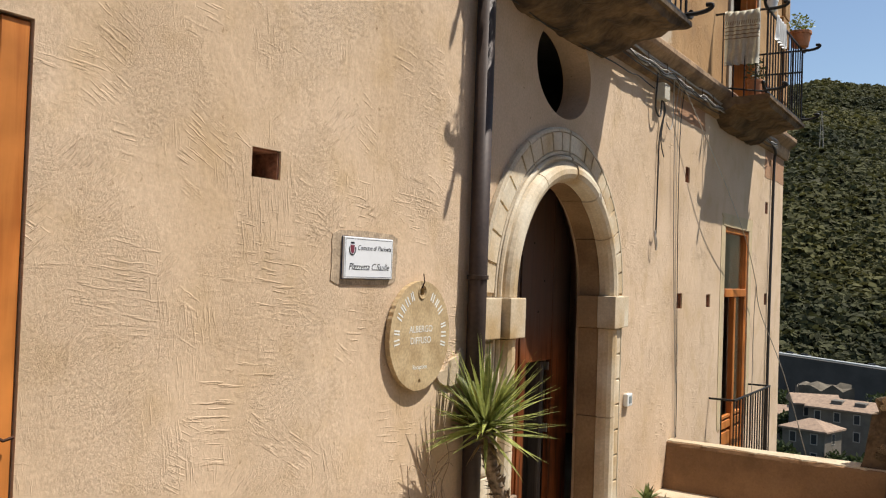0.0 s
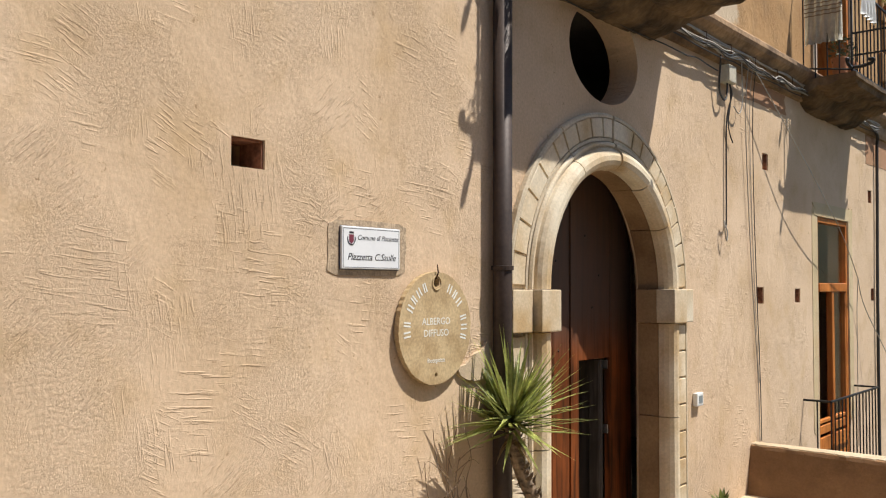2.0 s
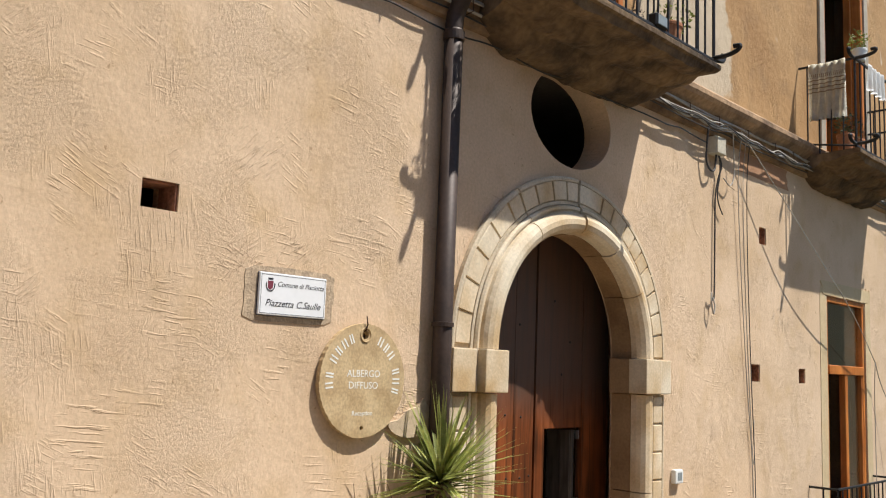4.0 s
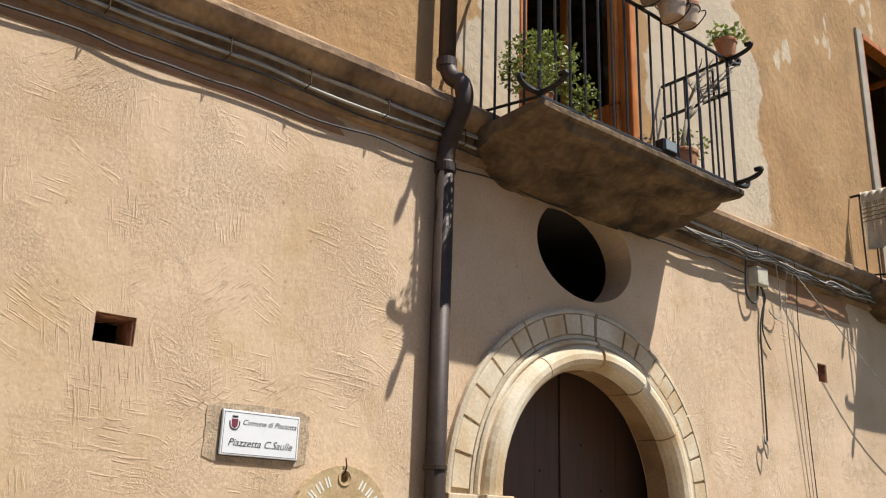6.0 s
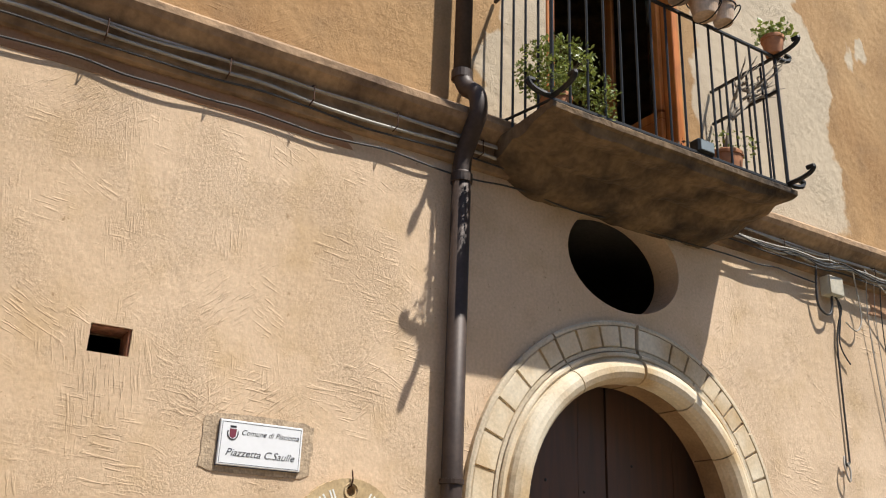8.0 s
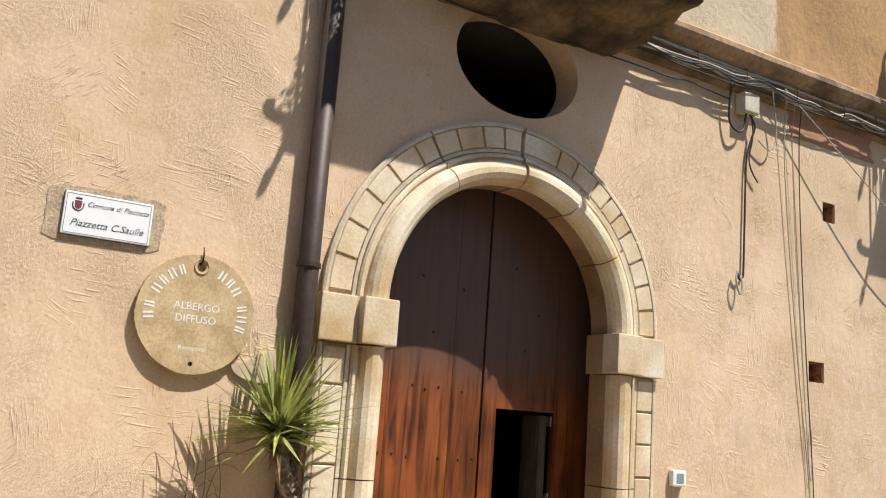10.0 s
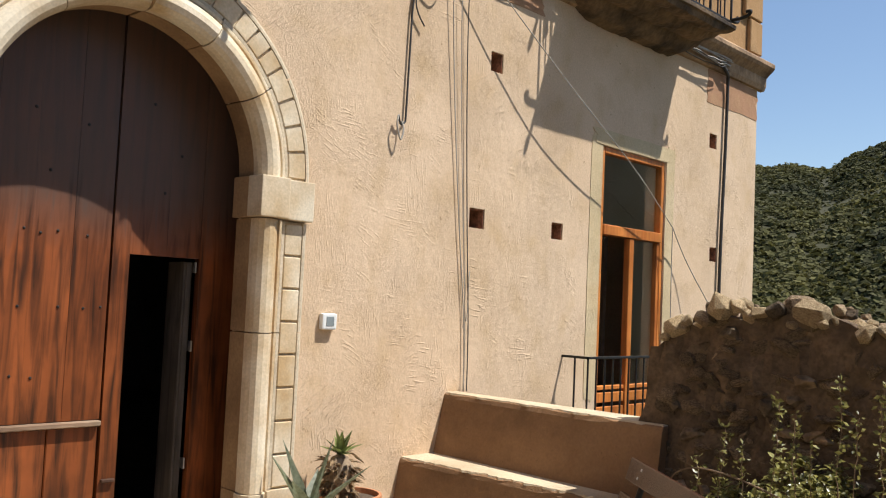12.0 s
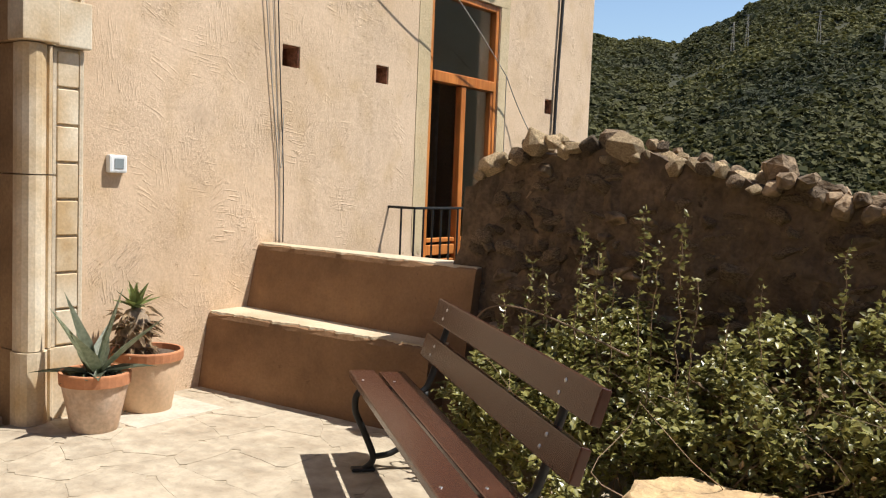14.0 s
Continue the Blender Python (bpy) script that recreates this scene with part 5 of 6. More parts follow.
# agave and its neighbour right of the portal
P1, P2 = (0.40, 7.46, GZ), (0.24, 7.93, GZ)
pot("plant_pot", P1, 0.195, 0.125, 0.335, TERRA_PALE, TERRACOTTA, "lime-bloomed terracotta pot with an orange rim by the portal", 0.07)
ag = empty("agave", (P1[0], P1[1], GZ + 0.31), "grey-green agave with long pointed leaves in a pot", "agave")
for az, el, L, w, bend in ((228, 60, 0.40, 0.058, 0.1), (200, 68, 0.44, 0.052, 0.1), (60, 76, 0.46, 0.056, 0.05), (46, 44, 0.44, 0.058, 0.12), (300, 50, 0.34, 0.055, 0.3), (130, 48, 0.32, 0.05, 0.3),
                           (222, 4, 0.42, 0.046, 0.25), (42, 14, 0.40, 0.05, 0.4), (330, 10, 0.27, 0.05, 0.5), (262, -4, 0.24, 0.045, 0.5), (110, 4, 0.27, 0.045, 0.5)):
    bm = bmesh.new()
    a, e = radians(az), radians(el)
    blade(bm, (0.02 * math.cos(a), 0.02 * math.sin(a), 0.0), (math.cos(a) * math.cos(e), math.sin(a) * math.cos(e), math.sin(e)), L * (1.12 if el > 30 else 0.82), w * 2.25, bend, 0.5, 8)
    part("leaf", thick(bm, 0.006), AGAVE, ag)
bm = bmesh.new()
for i in range(40):
    az = rnd.uniform(0, 6.283)
    blade(bm, (rnd.uniform(-0.13, 0.13), rnd.uniform(-0.13, 0.13), -0.01), (math.cos(az), math.sin(az), rnd.uniform(0.1, 1.0)), rnd.uniform(0.04, 0.12), 0.02, 0.5, 0.3, 3)
part("small_offsets", thick(bm, 0.002), AGAVE, ag)
pot("plant_pot", P2, 0.215, 0.145, 0.375, mat("cream_buff_clay", (0.74, 0.53, 0.35), 0.8, var=0.15, scale=5), TERRACOTTA, "large buff clay pot on a pale slab by the portal", 0.06)
tagged(part("pot_slab", box((0.02, 7.62, GZ - 0.02), (0.56, 8.26, GZ + 0.004), 0.004), mat("pale_cement_slab", (0.52, 0.45, 0.35), 0.9, var=0.2)), "pale cement patch under the large pot", "slab")
al = empty("potted_succulent", (P2[0] - 0.02, P2[1] - 0.08, GZ + 0.355), "succulent rosette above a shaggy dry stump in a pot", "succulent")
bm = bmesh.new()
bmesh.ops.create_icosphere(bm, subdivisions=2, radius=0.085)
bm.transform(Matrix.Translation((0, 0, 0.10)) @ Matrix.Diagonal((1, 1, 1.5, 1)))
part("stump", bm, BARK, al)
bm = bmesh.new()
for i in range(120):
    az, z = rnd.uniform(0, 6.283), rnd.uniform(0.01, 0.22)
    d = Vector((math.cos(az), math.sin(az), rnd.uniform(-0.9, 0.3)))
    blade(bm, Vector((math.cos(az) * 0.075, math.sin(az) * 0.075, z)), d, rnd.uniform(0.04, 0.08), 0.03, 0.6, 0.5, 3)
part("dry_leaves", thick(bm, 0.002), leaf_mat("pale_dry_leaf", (0.46, 0.35, 0.21), (0.26, 0.16, 0.09), 0.8), al, "curled dry leaves around the stump")
ROSETTE = leaf_mat("yellow_green_rosette", (0.30, 0.33, 0.12), (0.18, 0.22, 0.07))
for i in range(14):
    bm = bmesh.new()
    az, el = i * 2.4, radians(84 - i * 5.5)
    blade(bm, (0, 0, 0.22), (math.cos(az) * math.cos(el), math.sin(az) * math.cos(el), math.sin(el)), rnd.uniform(0.11, 0.165), 0.05, 0.2, 0.45, 6)
    part("rosette_leaf", thick(bm, 0.003), ROSETTE, al)
for o in al.children:
    o.scale = (1.25, 1.25, 1.25)

# ---- balcony plants and things ----
def leafy(bm, n, centre, size, leaf, rng, flat=0.0, aspect=0.55):
    """Loose small leaves in an uneven mass."""
    c = Vector(centre)
    for _ in range(n):
        while True:
            v = Vector((rng.uniform(-1, 1), rng.uniform(-1, 1), rng.uniform(-1, 1)))
            if v.length < 1 and noise.noise(v * 2.2 + c * 3.0) > -0.18:
                break
        p = c + Vector((v.x * size[0], v.y * size[1], v.z * size[2]))
        d = Vector((rng.uniform(-1, 1), rng.uniform(-1, 1), rng.uniform(-0.5, 0.9))).normalized()
        s = d.orthogonal().normalized()
        s = (s * math.cos(rng.uniform(0, 6.28)) + d.cross(s) * math.sin(rng.uniform(0, 6.28))).normalized()
        L = leaf * rng.uniform(0.6, 1.3)
        n2 = d.cross(s)
        a, b2, t, m1 = bm.verts.new(p), bm.verts.new(p + d * L * 0.5 + s * L * aspect * 0.5 + n2 * L * 0.08), bm.verts.new(p + d * L), bm.verts.new(p + d * L * 0.5 - s * L * aspect * 0.5 + n2 * L * 0.08)
        bm.faces.new((a, b2, t))
        bm.faces.new((a, t, m1))


def potted(bm, material, name, label, category, loc):
    p = empty(name, loc, label, category)
    part("foliage", bm, material, p)
    return p


BT = 4.737
pot("plant_pot", (0.40, 5.46, BT), 0.11, 0.085, 0.19, TERRACOTTA, TERRACOTTA, "clay pot of a fern on the balcony over the portal", 0.03)
fe = empty("fern", (0.40, 5.46, BT + 0.17), "bushy light green fern in a clay pot on the balcony", "fern")
bm = bmesh.new()
leafy(bm, 1500, (0.02, 0.0, 0.20), (0.26, 0.27, 0.21), 0.035, rnd)
leafy(bm, 350, (0.16, 0.22, -0.02), (0.13, 0.10, 0.20), 0.03, rnd)
leafy(bm, 250, (0.20, -0.16, 0.02), (0.12, 0.10, 0.14), 0.03, rnd)
part("foliage", bm, FERN, fe)
for i in range(14):
    az = rnd.uniform(0, 6.283)
    part("frond_stem", tube(smooth_path([(0, 0, -0.02), (0.08 * math.cos(az), 0.08 * math.sin(az), 0.16), (0.2 * math.cos(az), 0.2 * math.sin(az), 0.26)], 3), 0.003, 4, taper=0.001), TWIG, fe)
fl = empty("floodlight", (0.54, 6.52, BT), "small black floodlight standing on the balcony slab", "floodlight")
part("lamp_housing", box((0.0, -0.075, 0.03), (0.09, 0.075, 0.13), 0.012), IRON, fl)
part("lamp_glass", box((0.09, -0.06, 0.045), (0.094, 0.06, 0.118), 0.003), GREYPL, fl, "grey lamp glass")
part("lamp_bracket", box((-0.02, -0.085, 0.0), (0.06, 0.085, 0.028), 0.004), IRON, fl)
pot("plant_pot", (0.42, 6.92, BT), 0.13, 0.10, 0.22, TERRACOTTA, TERRACOTTA, "dull clay pot of a bare shrub on the balcony", 0.03)
sh = empty("bare_shrub", (0.42, 6.92, BT + 0.19), "almost leafless branching shrub in a pot on the balcony", "shrub")


def branch(p, d, L, r, depth, rng):
    q = Vector(p) + Vector(d) * L
    mid = (Vector(p) + q) / 2 + Vector((rng.uniform(-1, 1), rng.uniform(-1, 1), 0)) * L * 0.08
    part("branch", tube([p, mid, q], r, 6, taper=r * 0.7), TWIG2, sh, smooth=True)
    if depth:
        for _ in range(rng.choice((2, 3))):
            nd = (Vector(d) + Vector((rng.uniform(-0.6, 0.75), rng.uniform(-0.3, 0.95), rng.uniform(-0.15, 0.5)))).normalized()
            branch(q, nd, L * rng.uniform(0.6, 0.85), r * 0.7, depth - 1, rng)


TWIG2 = mat("grey_shrub_bark", (0.33, 0.27, 0.20), 0.9, var=0.3)
branch((0, 0, -0.02), (0.15, 0.12, 1), 0.31, 0.021, 4, random.Random(11))
bm = bmesh.new()
leafy(bm, 120, (0.02, 0.06, 0.10), (0.16, 0.2, 0.12), 0.035, rnd)
part("leaves", bm, FERN, sh)
pot("plant_pot", (0.33, 6.62, BT), 0.07, 0.05, 0.12, IRON, IRON, "small black plant pot on the balcony", 0.02)
bm = bmesh.new()
leafy(bm, 90, (0, 0, 0.05), (0.09, 0.09, 0.09), 0.03, rnd)
potted(bm, leaf_mat("dark_reddish_leaf", (0.10, 0.06, 0.04), (0.06, 0.05, 0.03)), "small_plant", "small dark leafy plant in a black pot", "plant", (0.33, 6.62, BT + 0.14))
# pots in an iron ring basket on the rail
for i, (y, z, r) in enumerate(((6.27, 5.80, 0.10), (6.51, 5.76, 0.11), (6.69, 5.78, 0.09))):
    pb = empty("hanging_basket", (0.70, y, z), "rail pot in a wrought-iron ring holder with a trailing plant", "hanging pot", "pots on the balcony rail")
    a, b, c = pot_bm(r, r * 0.72, 0.17, 0.03)
    for nm, g, mt in (("pot_body", a, mat("grey_weathered_clay", (0.32, 0.24, 0.18), 0.9, var=0.3) if i == 0 else TERRA_PALE), ("pot_rim", b, TERRACOTTA), ("soil", c, SOIL)):
        part(nm, g, mt, pb)
    part("ring", tube([(r * 1.03 * math.cos(2 * math.pi * k / 20), r * 1.03 * math.sin(2 * math.pi * k / 20), 0.13) for k in range(21)], 0.005, 5, cap=False), IRON, pb)
    part("holder", tube(smooth_path([(-0.10, 0, 0.02), (-0.05, 0, -0.02), (0.06, 0, -0.03), (0.14, 0, 0.02), (0.15, 0, 0.06), (0.12, 0, 0.07)], 4), 0.005, 5), IRON, pb)
    bm = bmesh.new()
    leafy(bm, 160, (0.02, 0.0, 0.22), (0.10, 0.10, 0.08), 0.03, rnd)
    part("foliage", bm, FERN if i else YUCCA, pb)
sp = pot("plant_pot", (0.60, 7.33, 5.812), 0.085, 0.06, 0.15, TERRACOTTA, TERRACOTTA, "terracotta pot standing on the balcony rail", 0.03)
bm = bmesh.new()
leafy(bm, 170, (0, 0, 0.06), (0.15, 0.16, 0.06), 0.045, rnd, aspect=0.8)
potted(bm, FERN, "succulent", "fleshy green succulent in the rail pot", "succulent", (0.60, 7.33, 5.95))

# far balcony: washing, pots
CLOTH = mat("off_white_cloth", (0.62, 0.58, 0.48), 0.9, var=0.15, scale=10)
STRIPE = mat("brown_cloth_stripe", (0.28, 0.20, 0.13), 0.9, var=0.2)


def cloth(name, pts_top, drop, material, label, waves=5, amp=0.02, stripes=True):
    c = empty(name, pts_top[0], label, "cloth")
    a, b = Vector(pts_top[0]), Vector(pts_top[1])
    n = 24
    d = (b - a).normalized()
    o = Vector((-d.y, d.x, 0))
    bm = bmesh.new()
    rows = []
    for j in range(9):
        z = -drop * j / 8
        rows.append([bm.verts.new((b - a) * (i / n) + o * amp * (0.3 + j / 8) * math.sin(i / n * waves * 6.283 + j * 0.15) + Vector((0, 0, z - 0.015 * math.sin(i / n * 3.14) * (j < 1)))) for i in range(n + 1)])
    for r0, r1 in zip(rows, rows[1:]):
        for i in range(n):
            bm.faces.new((r0[i], r0[i + 1], r1[i + 1], r1[i]))
    part("cloth_sheet", thick(bm, 0.003), material, c, smooth=True)
    if stripes:
        for z in (0.22, 0.27, 0.32, 0.37):
            bm = tube([((b - a) * (i / n) + o * (amp * 0.6 * math.sin(i / n * waves * 6.283) - 0.01) + Vector((0, 0, -drop * z * 1.4))) for i in range(n + 1)], 0.006, 4)
            part("stripe", bm, STRIPE, c)
        for i in range(20):
            p = (b - a) * (i / 19) + o * -0.012
            part("fringe", tube([p + Vector((0, 0, -0.20 * drop)), p + Vector((0.006, 0, -0.27 * drop))], 0.004, 4), STRIPE, c)
    return c


cloth("towel", ((0.10, 10.43, 5.70), (0.48, 10.43, 5.70)), 0.62, CLOTH, "fringed off-white striped towel hung on the railing")
cloth("washing", ((0.60, 10.75, 5.71), (0.60, 11.25, 5.70)), 0.30, mat("white_cloth", (0.78, 0.78, 0.76), 0.9, var=0.08), "white cloth hung over the railing", 4, 0.02, False)
pot("plant_pot", (0.56, 12.35, 5.692), 0.14, 0.10, 0.20, TERRACOTTA, TERRACOTTA, "terracotta bowl pot on the far balcony rail", 0.04)
bm = bmesh.new()
leafy(bm, 220, (0, 0, 0.12), (0.16, 0.2, 0.14), 0.045, rnd)
potted(bm, FERN, "small_plant", "leafy green plant in the far rail pot", "plant", (0.56, 12.35, 5.86))
pot("plant_pot", (0.56, 10.62, 5.692), 0.075, 0.055, 0.13, WHITE, WHITE, "white pot on the near corner of the far balcony rail", 0.03)
bm = bmesh.new()
leafy(bm, 150, (0, 0, 0.10), (0.11, 0.11, 0.13), 0.035, rnd)
potted(bm, FERN, "small_plant", "small green plant in the white rail pot", "plant", (0.56, 10.62, 5.81))
for y, r in ((10.62, 0.09), (10.90, 0.10)):
    pot("plant_pot", (0.40, y, 4.732), r, r * 0.75, 0.2, TERRACOTTA, TERRACOTTA, "clay pot standing on the far balcony slab", 0.03)
    bm = bmesh.new()
    leafy(bm, 140, (0, 0, 0.1), (0.09, 0.12, 0.2), 0.04, rnd)
    potted(bm, leaf_mat("dull_leaf", (0.10, 0.11, 0.05), (0.07, 0.07, 0.03)), "small_plant", "dull green plant on the far balcony slab", "plant", (0.40, y, 4.93))

# ---- bench ----
bench = empty("bench", (1.78, 8.03, GZ), "brown slatted park bench with black cast-iron legs", "bench", rz=math.degrees(math.atan2(-0.65, 0.76)))
# local: x along the bench, y towards the back


def slat(x0, x1, y0, y1, z, lean=0.0):
    b = box((x0, -(y1 - y0) / 2, -0.019), (x1, (y1 - y0) / 2, 0.019), 0.006, seg=2)
    b.transform(Matrix.Translation((0, (y0 + y1) / 2, z)) @ Matrix.Rotation(lean, 4, "X"))
    return b


SL = 2.06
seats = [part("seat_slat", slat(0.0, SL, y0, y1, 0.445 - 0.02 * y0 / 0.3), BENCHWOOD, bench) for y0, y1 in ((0.0, 0.135), (0.16, 0.295))]
backs = []
for z, y in ((0.605, 0.405), (0.79, 0.465)):
    b = box((0.04, -0.019, -0.062), (SL + 0.04, 0.019, 0.062), 0.006, seg=2)
    b.transform(Matrix.Translation((0, y, z)) @ Matrix.Rotation(radians(-17), 4, "X"))
    backs.append(part("back_slat", b, BENCHWOOD, bench))
for lx in (0.24, SL - 0.24):
    fr = part("leg_frame", tube(smooth_path([(lx, 0.04, 0.0), (lx, 0.10, 0.06), (lx, 0.05, 0.20), (lx, 0.0, 0.32), (lx, 0.03, 0.415), (lx, 0.2, 0.41), (lx, 0.34, 0.40), (lx, 0.395, 0.5), (lx, 0.44, 0.66), (lx, 0.50, 0.84)], 5), 0.017, 8), IRON, bench, smooth=True)
    part("back_leg", tube(smooth_path([(lx, 0.10, 0.07), (lx, 0.22, 0.10), (lx, 0.34, 0.24), (lx, 0.36, 0.40)], 5), 0.016, 8), IRON, bench, smooth=True)
    part("back_leg", tube(smooth_path([(lx, 0.24, 0.11), (lx, 0.36, 0.06), (lx, 0.44, 0.0)], 5), 0.017, 8), IRON, bench, smooth=True)
    part("foot", box((lx - 0.03, -0.01, 0.0), (lx + 0.03, 0.11, 0.018), 0.006), IRON, fr)
    part("foot", box((lx - 0.03, 0.39, 0.0), (lx + 0.03, 0.49, 0.018), 0.006), IRON, fr)
    for y in (0.035, 0.095, 0.195, 0.255):
        b = lathe([(0.0, 0.005), (0.006, 0.004), (0.009, 0.0)], 10)
        b.transform(Matrix.Translation((lx, y, 0.4645 - 0.02 * y / 0.3)))
        part("bolt", b, STEEL, seats[0] if y < 0.13 else seats[1])
    for i, (z, y) in enumerate(((0.605, 0.405), (0.79, 0.465))):
        for dz in (-0.025, 0.025):
            b = lathe([(0.0, 0.005), (0.006, 0.004), (0.009, 0.0)], 10)
            b.transform(Matrix.Translation((0, y, z)) @ Matrix.Rotation(radians(-17), 4, "X") @ Matrix.Translation((lx + 0.012 * (1 if dz > 0 else -1), -0.019, dz)) @ Matrix.Rotation(radians(90), 4, "X"))
            part("bolt", b, STEEL, backs[i])

# ---- bramble bush before the ruined wall ----
bush = empty("bramble_bush", (3.9, 8.3, GZ), "tangled green bramble bush with pale twigs by the bench", "bush")
rb = random.Random(21)


def bush_top(x):
    return 0.80 + 0.13 * math.sin(x * 1.7 + 0.6) + 0.25 * noise.noise((x * 1.6, 3.0, 0)) + 0.30 * noise.noise((x * 5.1, 8.0, 0)) - 0.05 * max(0, x - 3.6)


bm = bmesh.new()
count = 0
while count < 40000:
    x, y = rb.uniform(2.0, 7.2), rb.uniform(7.55, 8.92)
    top = bush_top(x) * (0.30 + 0.70 * min(1, (y - 7.5) / 1.15))
    if x < 2.6:
        top *= 0.45 + 0.55 * (x - 2.0) / 0.6
    if y < 8.55 - 0.65 / 0.76 * (x - 1.9) * 0.86 + 0.0 and x < 3.9:
        continue
    if 3.25 < x < 4.5 and y < 8.02:
        continue
    z = GZ + top * (1 - rb.random() ** 2.2 * 0.95) + rb.uniform(-0.05, 0.06)
    if z < GZ or noise.noise((x * 5, y * 5, z * 5)) < -0.08:
        continue
    p = Vector((x - 3.9, y - 8.3, z - GZ))
    d = Vector((rb.uniform(-1, 1), rb.uniform(-1, 0.7), rb.uniform(-0.7, 0.6))).normalized()
    L = rb.uniform(0.024, 0.054)
    s = d.cross(Vector((rb.uniform(-0.5, 0.5), rb.uniform(-0.5, 0.5), 1))).normalized()
    up = s.cross(d)
    a = bm.verts.new(p)
    l1, r1 = bm.verts.new(p + d * L * 0.35 + s * L * 0.33 + up * L * 0.1), bm.verts.new(p + d * L * 0.35 - s * L * 0.33 + up * L * 0.1)
    l2, r2 = bm.verts.new(p + d * L * 0.75 + s * L * 0.22 + up * L * 0.04), bm.verts.new(p + d * L * 0.75 - s * L * 0.22 + up * L * 0.04)
    c2, t = bm.verts.new(p + d * L * 0.55), bm.verts.new(p + d * L - up * L * 0.08)
    bm.faces.new((a, l1, c2))
    bm.faces.new((a, c2, r1))
    bm.faces.new((l1, l2, t, c2))
    bm.faces.new((r1, c2, t, r2))
    count += 1
part("foliage", bm, BUSH, bush)
dry = bmesh.new()
leafy(dry, 2300, (1.05, 0.12, 0.36), (1.95, 0.5, 0.42), 0.035, rb)
part("dry_leaves", dry, DRYLEAF, bush, "scattered dry brown leaves")
for i in range(70):
    x, y = rb.uniform(2.85, 6.8), rb.uniform(7.9, 8.8)
    top = bush_top(x) * rb.uniform(0.6, 0.98)
    pts = [Vector((x - 3.9, y - 8.3, 0))]
    for k in range(1, 5):
        pts.append(Vector((x - 3.9 + rb.uniform(-0.18, 0.18) * k / 2, y - 8.3 - rb.uniform(-0.05, 0.12) * k, top * k / 4)))
    part("twig", tube(smooth_path(pts, 3), rb.uniform(0.0025, 0.0045), 4, taper=0.0012), TWIG, bush)
shoots = bmesh.new()
for x, h in ((2.62, 1.02), (2.78, 0.95), (3.02, 1.14), (3.20, 1.30), (3.32, 1.18), (3.52, 1.02), (4.15, 1.22), (4.6, 0.98), (4.95, 1.05), (2.45, 0.85), (2.9, 1.2), (3.1, 1.0), (3.42, 1.3), (3.65, 0.9), (3.8, 1.05), (4.02, 0.95), (4.3, 1.05), (4.42, 0.9), (4.8, 1.1), (5.2, 1.0)):
    y = rb.uniform(8.25, 8.45)
    z = 0.5
    px = x
    line = []
    while z < h + 0.08:
        line.append((px - 3.9, y - 8.3, z))
        leafy(shoots, 6, (px - 3.9, y - 8.3, z), (0.03, 0.03, 0.03), 0.032, rb)
        z += 0.045
        px += rb.uniform(-0.012, 0.012)
    part("shoot", tube(line, 0.004, 4, taper=0.002), TWIG, bush)
part("shoot_leaves", shoots, BUSH, bush)
part("runner", tube(smooth_path([(-1.5, 0.1, 0.55), (-1.55, 0.05, 0.75), (-1.40, 0.02, 0.86), (-1.1, 0.0, 0.84), (-0.7, 0.05, 0.70)], 6), 0.005, 5), TWIG, bush)

# rock at the foot of the bush
bm = bmesh.new()
bmesh.ops.create_icosphere(bm, subdivisions=4, radius=1.0)
for v in bm.verts:
    c = v.co
    q = Vector((max(-0.8, min(0.8, c.x)), max(-0.75, min(0.75, c.y)), max(-0.6, min(0.55, c.z))))
    v.co = Vector((q.x * 0.42, q.y * 0.30, q.z * 0.36)) * (1 + 0.10 * noise.noise(c * 2.0) + 0.05 * noise.noise(c * 6.0) + 0.02 * noise.noise(c * 15))
rock = part("boulder", bm, mat("ochre_sandstone", (0.55, 0.38, 0.19), 0.9, var=0.35, scale=7, tint=(0.36, 0.24, 0.13), bump=0.6, bscale=30, bdist=0.02))
rock.location = (3.84, 7.74, GZ + 0.13)
tagged(rock, "flat-topped ochre boulder at the foot of the bush", "boulder")


# ---- ruined rubble wall ----
ruin = empty("wall_ruin", (1.95, 9.0, GZ), "ruined rubble stone wall with loose broken top", "stone wall", kind="structure")
rw = random.Random(8)


def ruin_top(x):
    pts = [(1.9, 1.58), (2.03, 1.69), (2.2, 1.79), (2.5, 1.80), (3.05, 1.79), (3.3, 1.69), (3.7, 1.65), (3.9, 1.59), (4.1, 1.54), (5.0, 1.44), (7.0, 1.3), (12, 1.2)]
    for (a, za), (b, zb) in zip(pts, pts[1:]):
        if a <= x <= b:
            return za + (zb - za) * (x - a) / (b - a)
    return pts[0][1] if x < 1.9 else pts[-1][1]


